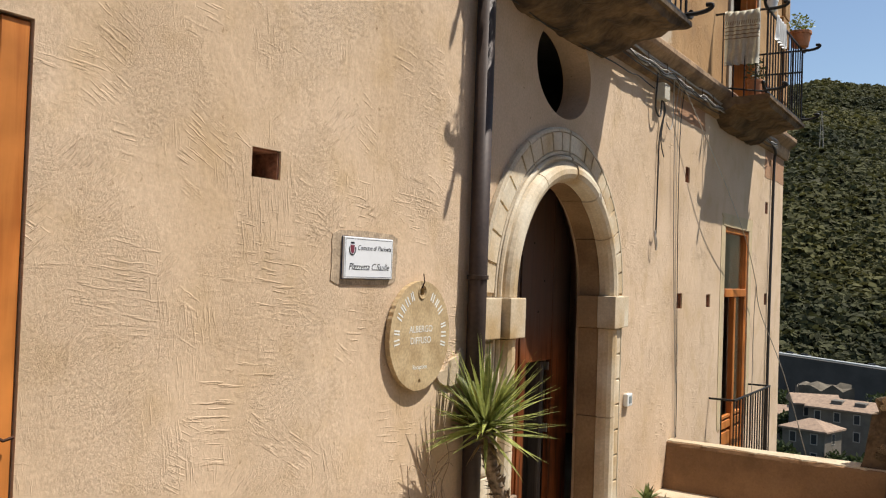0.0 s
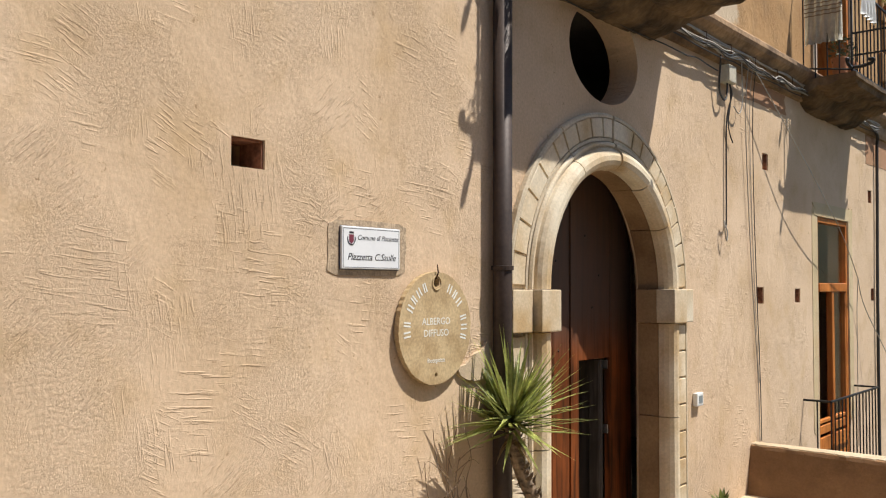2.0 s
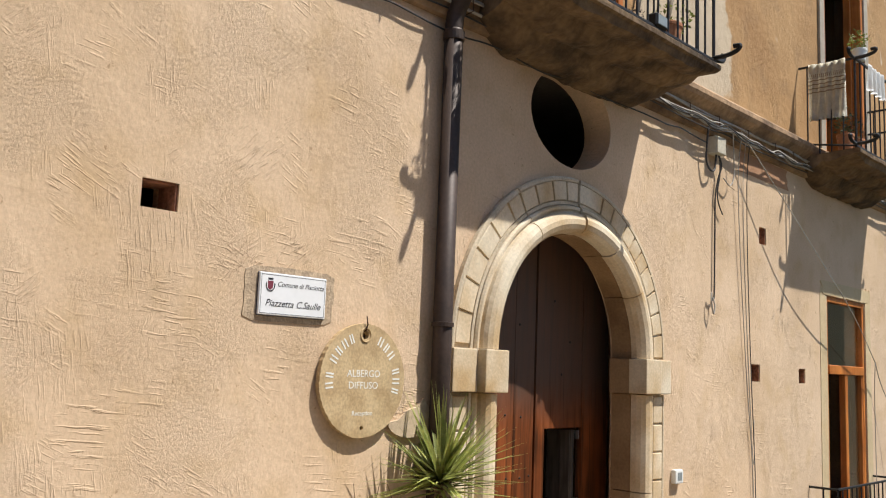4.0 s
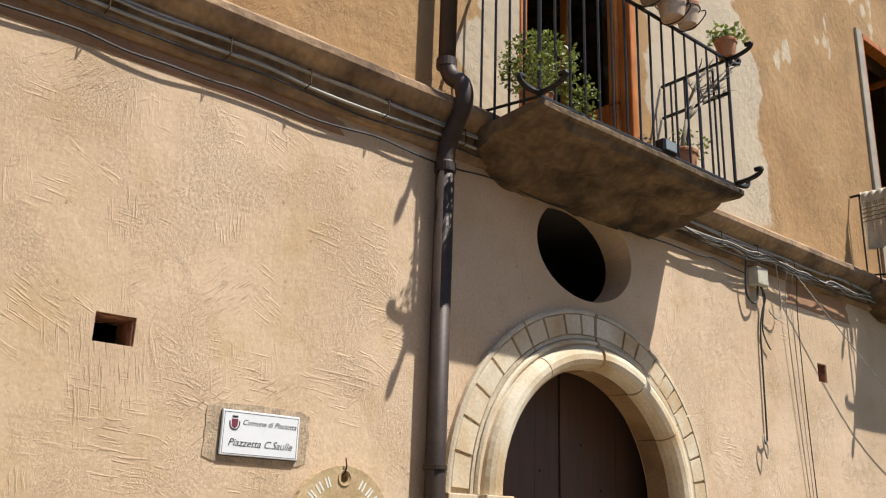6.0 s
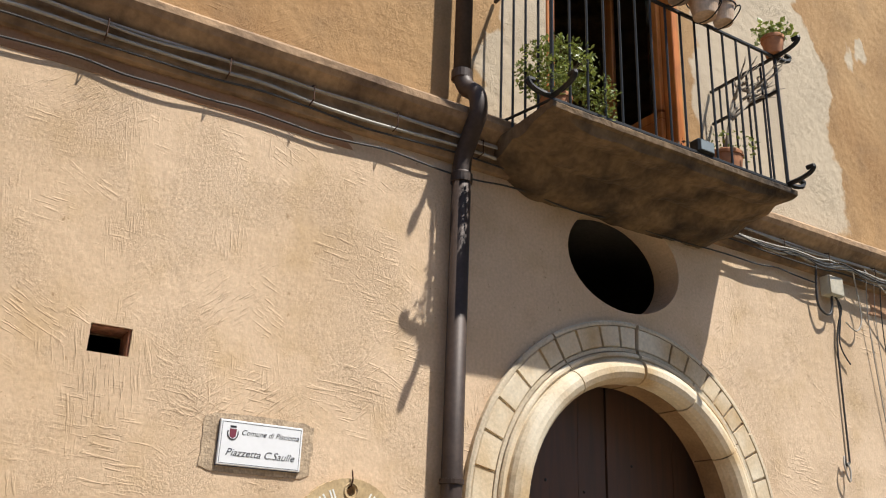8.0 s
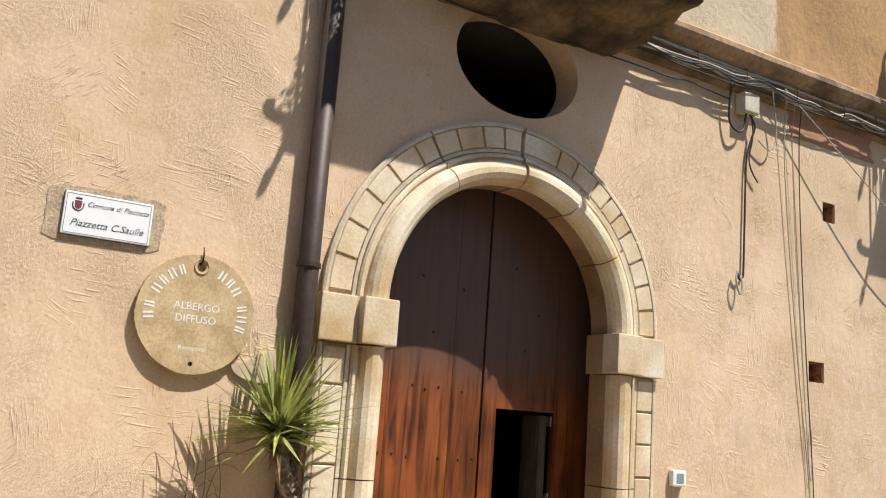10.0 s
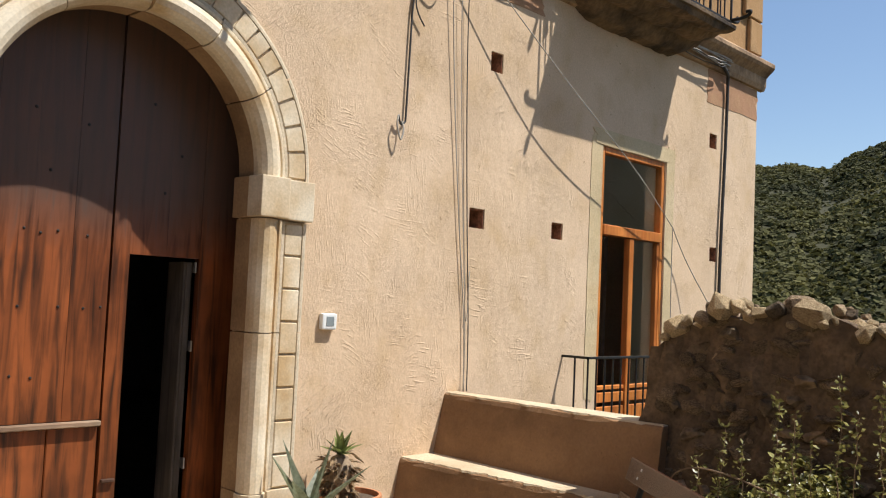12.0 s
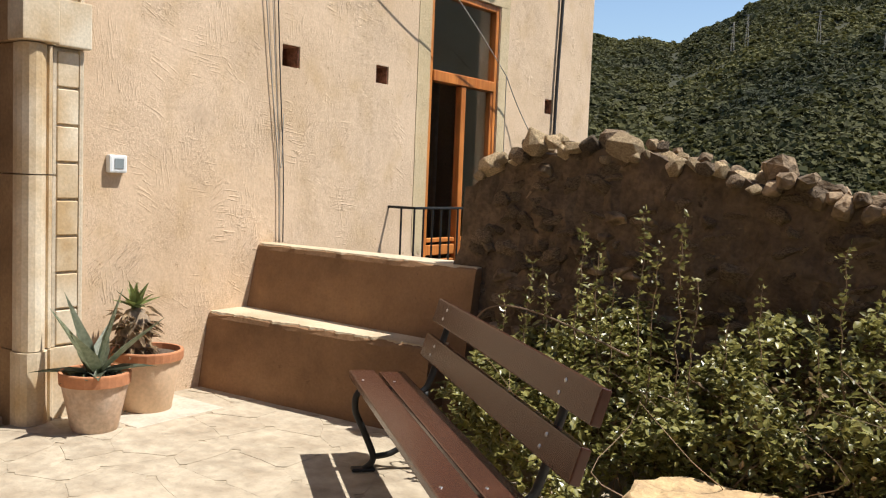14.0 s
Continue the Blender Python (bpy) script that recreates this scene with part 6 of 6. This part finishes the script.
bm = bmesh.new()
rings = []
N = 190
for i in range(N + 1):
    x = 1.86 + (11.5 - 1.86) * i / N
    t = ruin_top(x) - 0.05
    ring = []
    for k in range(17):
        z = -1.0 if k == 0 else t * k / 16
        y = 8.94 + 0.035 * z + 0.030 * noise.noise((x * 3, z * 3, 1)) + 0.028 * noise.noise((x * 9, z * 9, 2)) + 0.012 * noise.noise((x * 22, z * 22, 3))
        xx = x - (0.30 * (1 - max(z, 0) / t) if i == 0 else 0) + 0.03 * noise.noise((z * 8, 5, i * 0.2))
        ring.append(bm.verts.new((xx - 1.95, y - 9.0, z + (0.06 * noise.noise((x * 6, 1, 2)) if k == 16 else 0) - GZ)))
    for y, z in ((9.2, t + 0.05 * noise.noise((x * 5, 4, 2))), (9.42, t - 0.05), (9.46, -1.0)):
        ring.append(bm.verts.new((x - 1.95, y - 9.0, z - GZ)))
    rings.append(ring)
for a, b in zip(rings, rings[1:]):
    for k in range(20):
        bm.faces.new((a[k], a[(k + 1) % 20], b[(k + 1) % 20], b[k]))
bm.faces.new(rings[0])
bm.faces.new(rings[-1][::-1])
bmesh.ops.recalc_face_normals(bm, faces=bm.faces[:])
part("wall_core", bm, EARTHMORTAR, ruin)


def stone_mesh(seed, n=24):
    r = random.Random(seed)
    b = bmesh.new()
    for _ in range(n):
        v = Vector((r.gauss(0, 1), r.gauss(0, 1), r.gauss(0, 1))).normalized()
        m = max(abs(v.x), abs(v.y), abs(v.z))
        v = v * (0.55 + 0.45 / m) * 0.62
        b.verts.new(v)
    bmesh.ops.convex_hull(b, input=b.verts[:])
    bmesh.ops.delete(b, geom=[v for v in b.verts if not v.link_faces], context="VERTS")
    me = bpy.data.meshes.new("stone")
    b.to_mesh(me)
    b.free()
    me.materials.append(RUBBLE)
    return me


STONES = [stone_mesh(100 + k) for k in range(14)]
# lighter copy of the rubble: sun on the wall's top put into colour
PALESTONE = mat("pale_sunlit_rubble", (0.68, 0.505, 0.29), 0.92, var=0.4, scale=11, tint=(0.40, 0.265, 0.135), bump=1.0, bscale=30, bdist=0.02, piece=0.3)
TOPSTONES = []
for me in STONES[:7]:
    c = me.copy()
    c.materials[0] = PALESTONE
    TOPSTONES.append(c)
placed, rest = 0, bmesh.new()


def place_stone(me, m, near):
    global placed
    if near and placed < 300:
        ob = new("stone", me)
        ob.parent = ruin
        ob.matrix_local = m
        placed += 1
    else:
        b = bmesh.new()
        b.from_mesh(me)
        b.transform(m)
        tmp = bpy.data.meshes.new("tmp")
        b.to_mesh(tmp)
        b.free()
        rest.from_mesh(tmp)
        bpy.data.meshes.remove(tmp)


# loose stones along the broken top, then coursed rubble in the face
x = 1.95
while x < 8.5:
    for row in range(4):
        s = rw.uniform(0.04, 0.085) * (1.6 if rw.random() < 0.12 else 1)
        y = 8.985 + row * 0.11 + rw.uniform(-0.04, 0.04)
        z = ruin_top(x) - 0.05 + rw.uniform(-0.06, 0.045) + s * 0.22
        m = Matrix.Translation((x - 1.95, y - 9.0, z - GZ)) @ Euler((rw.uniform(-0.6, 0.6), rw.uniform(-0.6, 0.6), rw.uniform(0, 6.28))).to_matrix().to_4x4() @ Matrix.Diagonal((s * rw.uniform(1.0, 1.45), s * rw.uniform(0.9, 1.2), s * rw.uniform(0.75, 1.05), 1))
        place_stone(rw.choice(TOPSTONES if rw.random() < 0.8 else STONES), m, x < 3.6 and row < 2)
    x += rw.uniform(0.05, 0.10)
for _ in range(900):
    x, z = 1.95 + (8.5 - 1.95) * rw.random() ** 1.4, rw.uniform(0.25, 1.72)
    if z > ruin_top(x) - 0.05:
        continue
    w, h = rw.uniform(0.06, 0.21), rw.uniform(0.04, 0.11)
    m = Matrix.Translation((x - 1.95, (8.972 + 0.035 * z) - 9.0 + rw.uniform(-0.015, 0.03), z - GZ)) @ Euler((rw.uniform(-0.4, 0.4), rw.uniform(-0.5, 0.5), rw.uniform(-0.4, 0.4))).to_matrix().to_4x4() @ Matrix.Diagonal((w * 0.9, 0.085, h * 0.85, 1))
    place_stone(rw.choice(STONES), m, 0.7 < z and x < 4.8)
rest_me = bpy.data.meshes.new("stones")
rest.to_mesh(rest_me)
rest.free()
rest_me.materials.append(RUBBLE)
ro = new("rubble_stones", rest_me)
ro.parent = ruin
tagged(ro, kind="stuff")

# ---- paving stones of the square ----
rp = random.Random(3)
pave_count = 0
cell = 0.27


def corner_of(i, j):
    r = random.Random(i * 977 + j * 131 + 5)
    return (0.02 + i * cell + r.uniform(-0.10, 0.10) * (i > 0), 4.4 + j * cell + r.uniform(-0.10, 0.10))


for j in range(0, 17):
    for i in range(0, 17):
        quad = [corner_of(i, j), corner_of(i + 1, j), corner_of(i + 1, j + 1), corner_of(i, j + 1)]
        cx, cy = sum(q[0] for q in quad) / 4, sum(q[1] for q in quad) / 4
        if cy > 8.8 or (cx > 3.3 and cy > 7.4) or (cx < 0.3 and 7.5 < cy < 8.35):
            continue
        bm = bmesh.new()
        up = GZ + rp.uniform(-0.0012, 0.0010)
        ring0, ring1 = [], []
        for k in range(4):
            (ax, ay), (bx, by) = quad[k], quad[(k + 1) % 4]
            for u in (0.12, 0.5, 0.88):
                px, py = ax + (bx - ax) * u, ay + (by - ay) * u
                px += 0.02 * noise.noise((px * 5, py * 5, 0))
                py += 0.02 * noise.noise((px * 5, py * 5, 7))
                dx, dy = px - cx, py - cy
                ring0.append(bm.verts.new((cx + dx * 0.997, cy + dy * 0.997, GZ - 0.007)))
                ring1.append(bm.verts.new((cx + dx * 0.993, cy + dy * 0.993, up)))
        n = len(ring0)
        for k in range(n):
            bm.faces.new((ring0[k], ring0[(k + 1) % n], ring1[(k + 1) % n], ring1[k]))
        bm.faces.new(ring1)
        part("paving_stone", bm, PAVING, pavement)

# ---- far terrain, one sheet to the horizon ----
HILL = mat("wooded_hillside_ground", (0.050, 0.046, 0.018), 1.0, var=0.5, scale=0.03, tint=(0.036, 0.034, 0.014), bump=0)


RIDGE_AZ = (-60, -30, -25, -20.4, -18.5, -16.6, -13.4, -10.4, -7.7, -5.9, 0, 40)
RIDGE_EL = (8.0, 9.6, 9.5, 9.2, 10.1, 11.2, 11.9, 12.1, 12.1, 11.6, 12.0, 14.0)


def terrain(x, y):
    r = math.hypot(x, y)
    az = math.degrees(math.atan2(x, y))
    if r < 16:
        return -2.9 - 0.1 * max(0.0, y - 9.5) * (y > 9.5)
    fall = -2.9 - 31 * min(1.0, (r - 16) / 150.0) ** 0.8 if y > -40 else -3.0
    ahead = max(0.0, math.cos(radians(az + 14)))
    k = max(0.0, (r - 308) / 592.0)
    ridge = float(np.interp(az, RIDGE_AZ, RIDGE_EL)) - 0.25 + 0.12 * math.sin(az * 1.9)
    topz = 900 * math.tan(radians(ridge))
    rise = (topz + 34) * (min(1.0, k) ** 0.85 if k < 1 else 1.0 - 0.25 * min(1.0, (k - 1) * 0.8)) * ahead ** 0.3
    bumps = 9 * noise.noise((x * 0.008, y * 0.008, 1.5)) + 4 * noise.noise((x * 0.022, y * 0.022, 4.5)) if r > 200 else 0
    return fall + rise + bumps * min(1.0, max(0.0, (r - 200) / 200)) * (0.35 if k > 0.9 else 1)


radii = [0, 6, 10, 13, 16, 20, 26, 34, 45, 60, 80, 105, 135, 170, 200, 220, 240, 260, 285, 310, 340, 370, 400, 440, 480, 520, 560, 600, 650, 700, 750, 800, 850, 900, 950, 1000, 1100, 1300, 1700, 2500, 4000]
azs = [-180 + 10 * i for i in range(14)] + [-40 + 1.0 * i for i in range(46)] + [6 + 9.666 * i for i in range(1, 18)]
bm = bmesh.new()
grid = []
for r in radii[1:]:
    grid.append([bm.verts.new((r * math.sin(radians(a)), r * math.cos(radians(a)), terrain(r * math.sin(radians(a)), r * math.cos(radians(a))))) for a in azs])
centre = bm.verts.new((0, 0, -2.9))
m = len(azs)
for k in range(m):
    bm.faces.new((centre, grid[0][(k + 1) % m], grid[0][k]))
for a, b in zip(grid, grid[1:]):
    for k in range(m):
        bm.faces.new((a[k], a[(k + 1) % m], b[(k + 1) % m], b[k]))
bmesh.ops.recalc_face_normals(bm, faces=bm.faces[:])
tagged(part("ground", bm, HILL, smooth=True), "green wooded hillside dropping to a valley", "ground", kind="structure")

# woods on the hill: many uneven crowns
WOODS = leaf_mat("far_tree_crowns", (0.115, 0.104, 0.032), (0.042, 0.045, 0.018), 0.9)
WOODS.node_tree.nodes["Noise Texture"].inputs["Scale"].default_value = 0.009
rt = random.Random(77)


def crown_proto(seed, n=34):
    """A crown as a loose dome of leaf tufts, uneven in outline."""
    r = random.Random(seed)
    vs, fs = [], []
    for _ in range(n):
        a, h = r.uniform(0, 6.283), r.random()
        c = Vector((math.cos(a) * math.sqrt(1 - h * h), math.sin(a) * math.sqrt(1 - h * h), h))
        c *= 0.80 + 0.40 * noise.noise(c * 2.0 + Vector((seed, 0, 0)))
        d = (c.normalized() + Vector((r.uniform(-0.8, 0.8), r.uniform(-0.8, 0.8), r.uniform(-0.5, 0.8)))).normalized()
        u = d.orthogonal().normalized()
        v = d.cross(u)
        k, w = len(vs), r.uniform(0.22, 0.46)
        for j in range(5):
            q = 2 * math.pi * j / 5 + a
            vs.append(c + (u * math.cos(q) + v * math.sin(q)) * w * r.uniform(0.55, 1.1) + d * r.uniform(-0.08, 0.08))
        fs += [(k, k + 1, k + 2), (k, k + 2, k + 3), (k, k + 3, k + 4)]
    return np.array([p[:] for p in vs]), np.array(fs)


protos = [crown_proto(k * 3 + 1) for k in range(8)]
allv, allf, base_i = [], [], 0
for _ in range(21000):
    a = rt.uniform(-32, -2)
    r = math.sqrt(rt.uniform(300 ** 2, 930 ** 2)) if rt.random() < 0.75 else rt.uniform(300, 480)
    x, y = r * math.sin(radians(a)), r * math.cos(radians(a))
    if r < 300 or (r < 316 and rt.random() < 0.5):
        continue
    s = (1.7 + 4.2 * rt.random() ** 2.4) * (0.6 + 0.4 * min(1.0, r / 500))
    vs, fs = protos[rt.randrange(8)]
    th = rt.uniform(0, 6.28)
    rot = np.array([[math.cos(th), -math.sin(th), 0], [math.sin(th), math.cos(th), 0], [0, 0, 1]])
    allv.append((vs @ rot.T) * np.array([s * rt.uniform(0.8, 1.3), s, s * rt.uniform(0.6, 1.0)]) + np.array([x, y, terrain(x, y) - s * 0.1]))
    allf.append(fs + base_i)
    base_i += len(vs)
me = bpy.data.meshes.new("woods")
me.from_pydata(np.concatenate(allv).tolist(), [], np.concatenate(allf).tolist())
me.materials.append(WOODS)
tagged(new("far_woods", me), "dense dark green woods covering the far hill", "woods", kind="stuff")

# ---- village below ----
HWALL = mat("far_house_plaster", (0.21, 0.17, 0.125), 0.9, var=0.25, scale=0.6, bump=0)
HWALL2 = mat("far_grey_house_plaster", (0.16, 0.14, 0.112), 0.9, var=0.25, scale=0.6, bump=0)
TILE = mat("far_roof_tiles", (0.37, 0.25, 0.165), 0.9, var=0.25, scale=1.5, tint=(0.25, 0.17, 0.115), bump=0.3, bscale=6, bdist=0.1)
WINDARK = mat("far_dark_window", (0.03, 0.03, 0.03), 0.4, var=0.1, bump=0)
SHUT = mat("far_window_surround", (0.45, 0.38, 0.3), 0.8, var=0.1, bump=0)


def polar(az, el, r):
    """A place r metres off, seen from the start of the walk at that bearing and height."""
    return (2.776 + r * math.sin(radians(az)), 0.236 + r * math.cos(radians(az)), 2.645 + r * math.tan(radians(el)))


def house(az, el, r, w, d, h, rz, hip, wall, cols, rows, label):
    x, y, z = polar(az, el, r)
    ob = empty("house", (x, y, z), label, "house", "village houses", rz=rz)
    part("wall", box((-w / 2, -d / 2, -14), (w / 2, d / 2, h)), wall, ob)
    bm = bmesh.new()
    o, rise = 0.6, 1.5
    c = [bm.verts.new(p) for p in ((-w / 2 - o, -d / 2 - o, h), (w / 2 + o, -d / 2 - o, h), (w / 2 + o, d / 2 + o, h), (-w / 2 - o, d / 2 + o, h))]
    lo = [bm.verts.new(v.co - Vector((0, 0, 0.3))) for v in c]
    k = w / 2 - d / 2 if hip and w > d else (0.1 if hip else w / 2 + o)
    t = [bm.verts.new((-k, 0, h + rise)), bm.verts.new((k, 0, h + rise))]
    for f in ((c[0], c[1], t[1], t[0]), (c[2], c[3], t[0], t[1]), (c[1], c[2], t[1]), (c[3], c[0], t[0]), lo[::-1]):
        bm.faces.new(f)
    for i in range(4):
        bm.faces.new((lo[i], lo[(i + 1) % 4], c[(i + 1) % 4], c[i]))
    bmesh.ops.recalc_face_normals(bm, faces=bm.faces[:])
    roof = part("roof", bm, TILE, ob)
    if w > 12:
        for xx in (-w * 0.18, w * 0.12):
            part("dormer", box((xx - 1.0, -d * 0.22 - 0.9, h + 0.4), (xx + 1.0, -d * 0.22 + 1.2, h + 1.35), 0.1), HWALL2, roof)
    for i in range(cols):
        for j in range(rows):
            xx, zz = -w / 2 + w * (i + 0.5) / cols, h - 2.4 - j * 3.2
            wi = part("window", box((xx - 0.65, -d / 2 - 0.06, zz - 0.15), (xx + 0.65, -d / 2 - 0.002, zz + 1.75)), SHUT, ob)
            part("pane", box((xx - 0.48, -d / 2 - 0.075, zz), (xx + 0.48, -d / 2 - 0.062, zz + 1.6)), WINDARK, wi)
    for j in range(rows):
        zz = h - 2.4 - j * 3.2
        wi = part("window", box((w / 2 + 0.002, -0.65, zz - 0.15), (w / 2 + 0.06, 0.65, zz + 1.75)), SHUT, ob)
        part("pane", box((w / 2 + 0.062, -0.48, zz), (w / 2 + 0.075, 0.48, zz + 1.6)), WINDARK, wi)
    return ob


house(-6.9, -8.6, 190, 14.5, 9, 5.4, -12, False, HWALL, 4, 2, "large plastered village house with dormers in a tiled roof")
house(-9.15, -8.3, 195, 8, 8, 5.2, 20, False, HWALL2, 2, 1, "grey gabled village house with a tiled roof")
house(-9.2, -9.9, 172, 7.6, 6.5, 5.0, -16, True, HWALL, 2, 2, "small hipped-roof village house")
house(-5.0, -9.4, 195, 8, 8, 6.0, -20, False, HWALL, 2, 2, "plastered village house beside trees")
house(-11.6, -8.6, 210, 9, 7, 4.0, 10, False, HWALL2, 2, 1, "low village house behind the slope")
ruin_tower = empty("ruined_tower", polar(-8.6, -8.3, 215), "broken ruined masonry tower above the village", "ruin", rz=15)
bm = bmesh.new()
bmesh.ops.create_cube(bm, size=1.0)
bmesh.ops.subdivide_edges(bm, edges=bm.edges[:], cuts=4, use_grid_fill=True)
for v in bm.verts:
    v.co = Vector((v.co.x * 11, v.co.y * 9, v.co.z * 16 + 1)) * (1 + 0.06 * noise.noise(v.co * 4))
    if v.co.z > 5:
        v.co.z += 2.0 * noise.noise((v.co.x * 0.4, v.co.y * 0.4, 2))
part("tower_masonry", bm, mat("far_ruin_stone", (0.16, 0.13, 0.09), 0.95, var=0.4, scale=0.5, bump=0), ruin_tower)
road = bmesh.new()
a_list = [-16 + 0.75 * i for i in range(21)]
va, vb = [], []
for a in a_list:
    el = -4.1 - 0.085 * (a + 10.9)
    p = Vector(polar(a, el - 0.15, 300))
    q = Vector(polar(a, el - 0.15, 307))
    q.z = p.z
    va.append(p)
    vb.append(q)
for i in range(len(a_list) - 1):
    top = [road.verts.new(c) for c in (va[i], va[i + 1], vb[i + 1], vb[i])]
    low = [road.verts.new(c - Vector((0, 0, 18))) for c in (va[i], va[i + 1], vb[i + 1], vb[i])]
    road.faces.new(top)
    for k in range(4):
        road.faces.new((low[k], low[(k + 1) % 4], top[(k + 1) % 4], top[k]))
bmesh.ops.recalc_face_normals(road, faces=road.faces[:])
tagged(part("road", road, mat("far_road_embankment", (0.09, 0.08, 0.07), 0.95, var=0.3, scale=0.2, bump=0)), "hillside road on a dark retaining wall", "road", kind="structure")
gr = tagged(part("guard_rail", tube([c + Vector((0, 0, 0.55)) for c in va], 0.35, 6), mat("pale_guard_rail", (0.55, 0.55, 0.52), 0.5, var=0.1, bump=0)), "pale guard rail along the hillside road", "guard rail")
CARC = mat("parked_car_paint", (0.35, 0.36, 0.38), 0.3, var=0.1, bump=0)


def far_car(a, r):
    el = -4.1 - 0.085 * (a + 10.9)
    p = polar(a, el - 0.15, r)
    c = empty("car", p, "pale car parked on the far hillside road", "car", "cars on the far road", rz=8)
    part("car_body", box((-2.0, -0.8, 0.25), (2.0, 0.8, 0.9), 0.2, seg=2), CARC, c)
    part("cabin", box((-1.1, -0.7, 0.88), (1.0, 0.7, 1.45), 0.25, seg=2), WINDARK, c)
    for x in (-1.3, 1.3):
        for y in (-0.8, 0.62):
            w = lathe([(0.0, 0.0), (0.32, 0.0), (0.32, 0.18), (0.0, 0.18)], 12)
            w.transform(Matrix.Translation((x, y + 0.18, 0.32)) @ Matrix.Rotation(radians(90), 4, "X"))
            part("wheel", w, WINDARK, c)


for a in (-10.5, -9.7, -6.1):
    far_car(a, 304)
# trees between the village houses
VTREE = leaf_mat("village_tree_leaves", (0.055, 0.07, 0.022), (0.035, 0.045, 0.015), 0.9)
for az, el, r, s in ((-11.2, -7.3, 230, 4.5), (-10.4, -8.4, 200, 3.5), (-10.9, -10.4, 165, 3.2), (-7.9, -10.6, 168, 3.4), (-6.4, -10.6, 165, 3.0), (-5.4, -7.0, 225, 4.5), (-5.2, -10.4, 170, 3.2), (-10.2, -11.2, 150, 2.6), (-4.3, -8.2, 200, 4.0)):
    x, y, z = polar(az, el, r)
    t = empty("tree", (x, y, z - 6), "dark leafy tree among the village houses", "tree", "village trees")
    part("trunk", tube([(0, 0, -8), (0.2, 0.1, 4), (0.1, 0, 7)], 0.5, 6, taper=0.2), BARK, t)
    bm = bmesh.new()
    leafy(bm, 700, (0, 0, 6.0), (s, s, s * 0.85), 1.3, rt)
    part("crown", bm, VTREE, t)
# pylons on the hill
for az, el, r in ((-17.2, 8.0, 700), (-16.4, 7.8, 700), (-12.4, 8.0, 650), (-8.8, 8.2, 600)):
    x, y = r * math.sin(radians(az)), r * math.cos(radians(az))
    py = empty("pylon", (x, y, terrain(x, y)), "slender grey lattice power pylon on the far hill", "pylon", "pylons")
    for sx, sy in ((-1.2, -1.2), (1.2, -1.2), (1.2, 1.2), (-1.2, 1.2)):
        part("pylon_leg", tube([(sx, sy, -1), (sx * 0.2, sy * 0.2, 24)], 0.14, 4), SHUT, py)
    for z in (18, 21, 24):
        part("cross_arm", tube([(-3, 0, z), (3, 0, z)], 0.13, 4), SHUT, py)
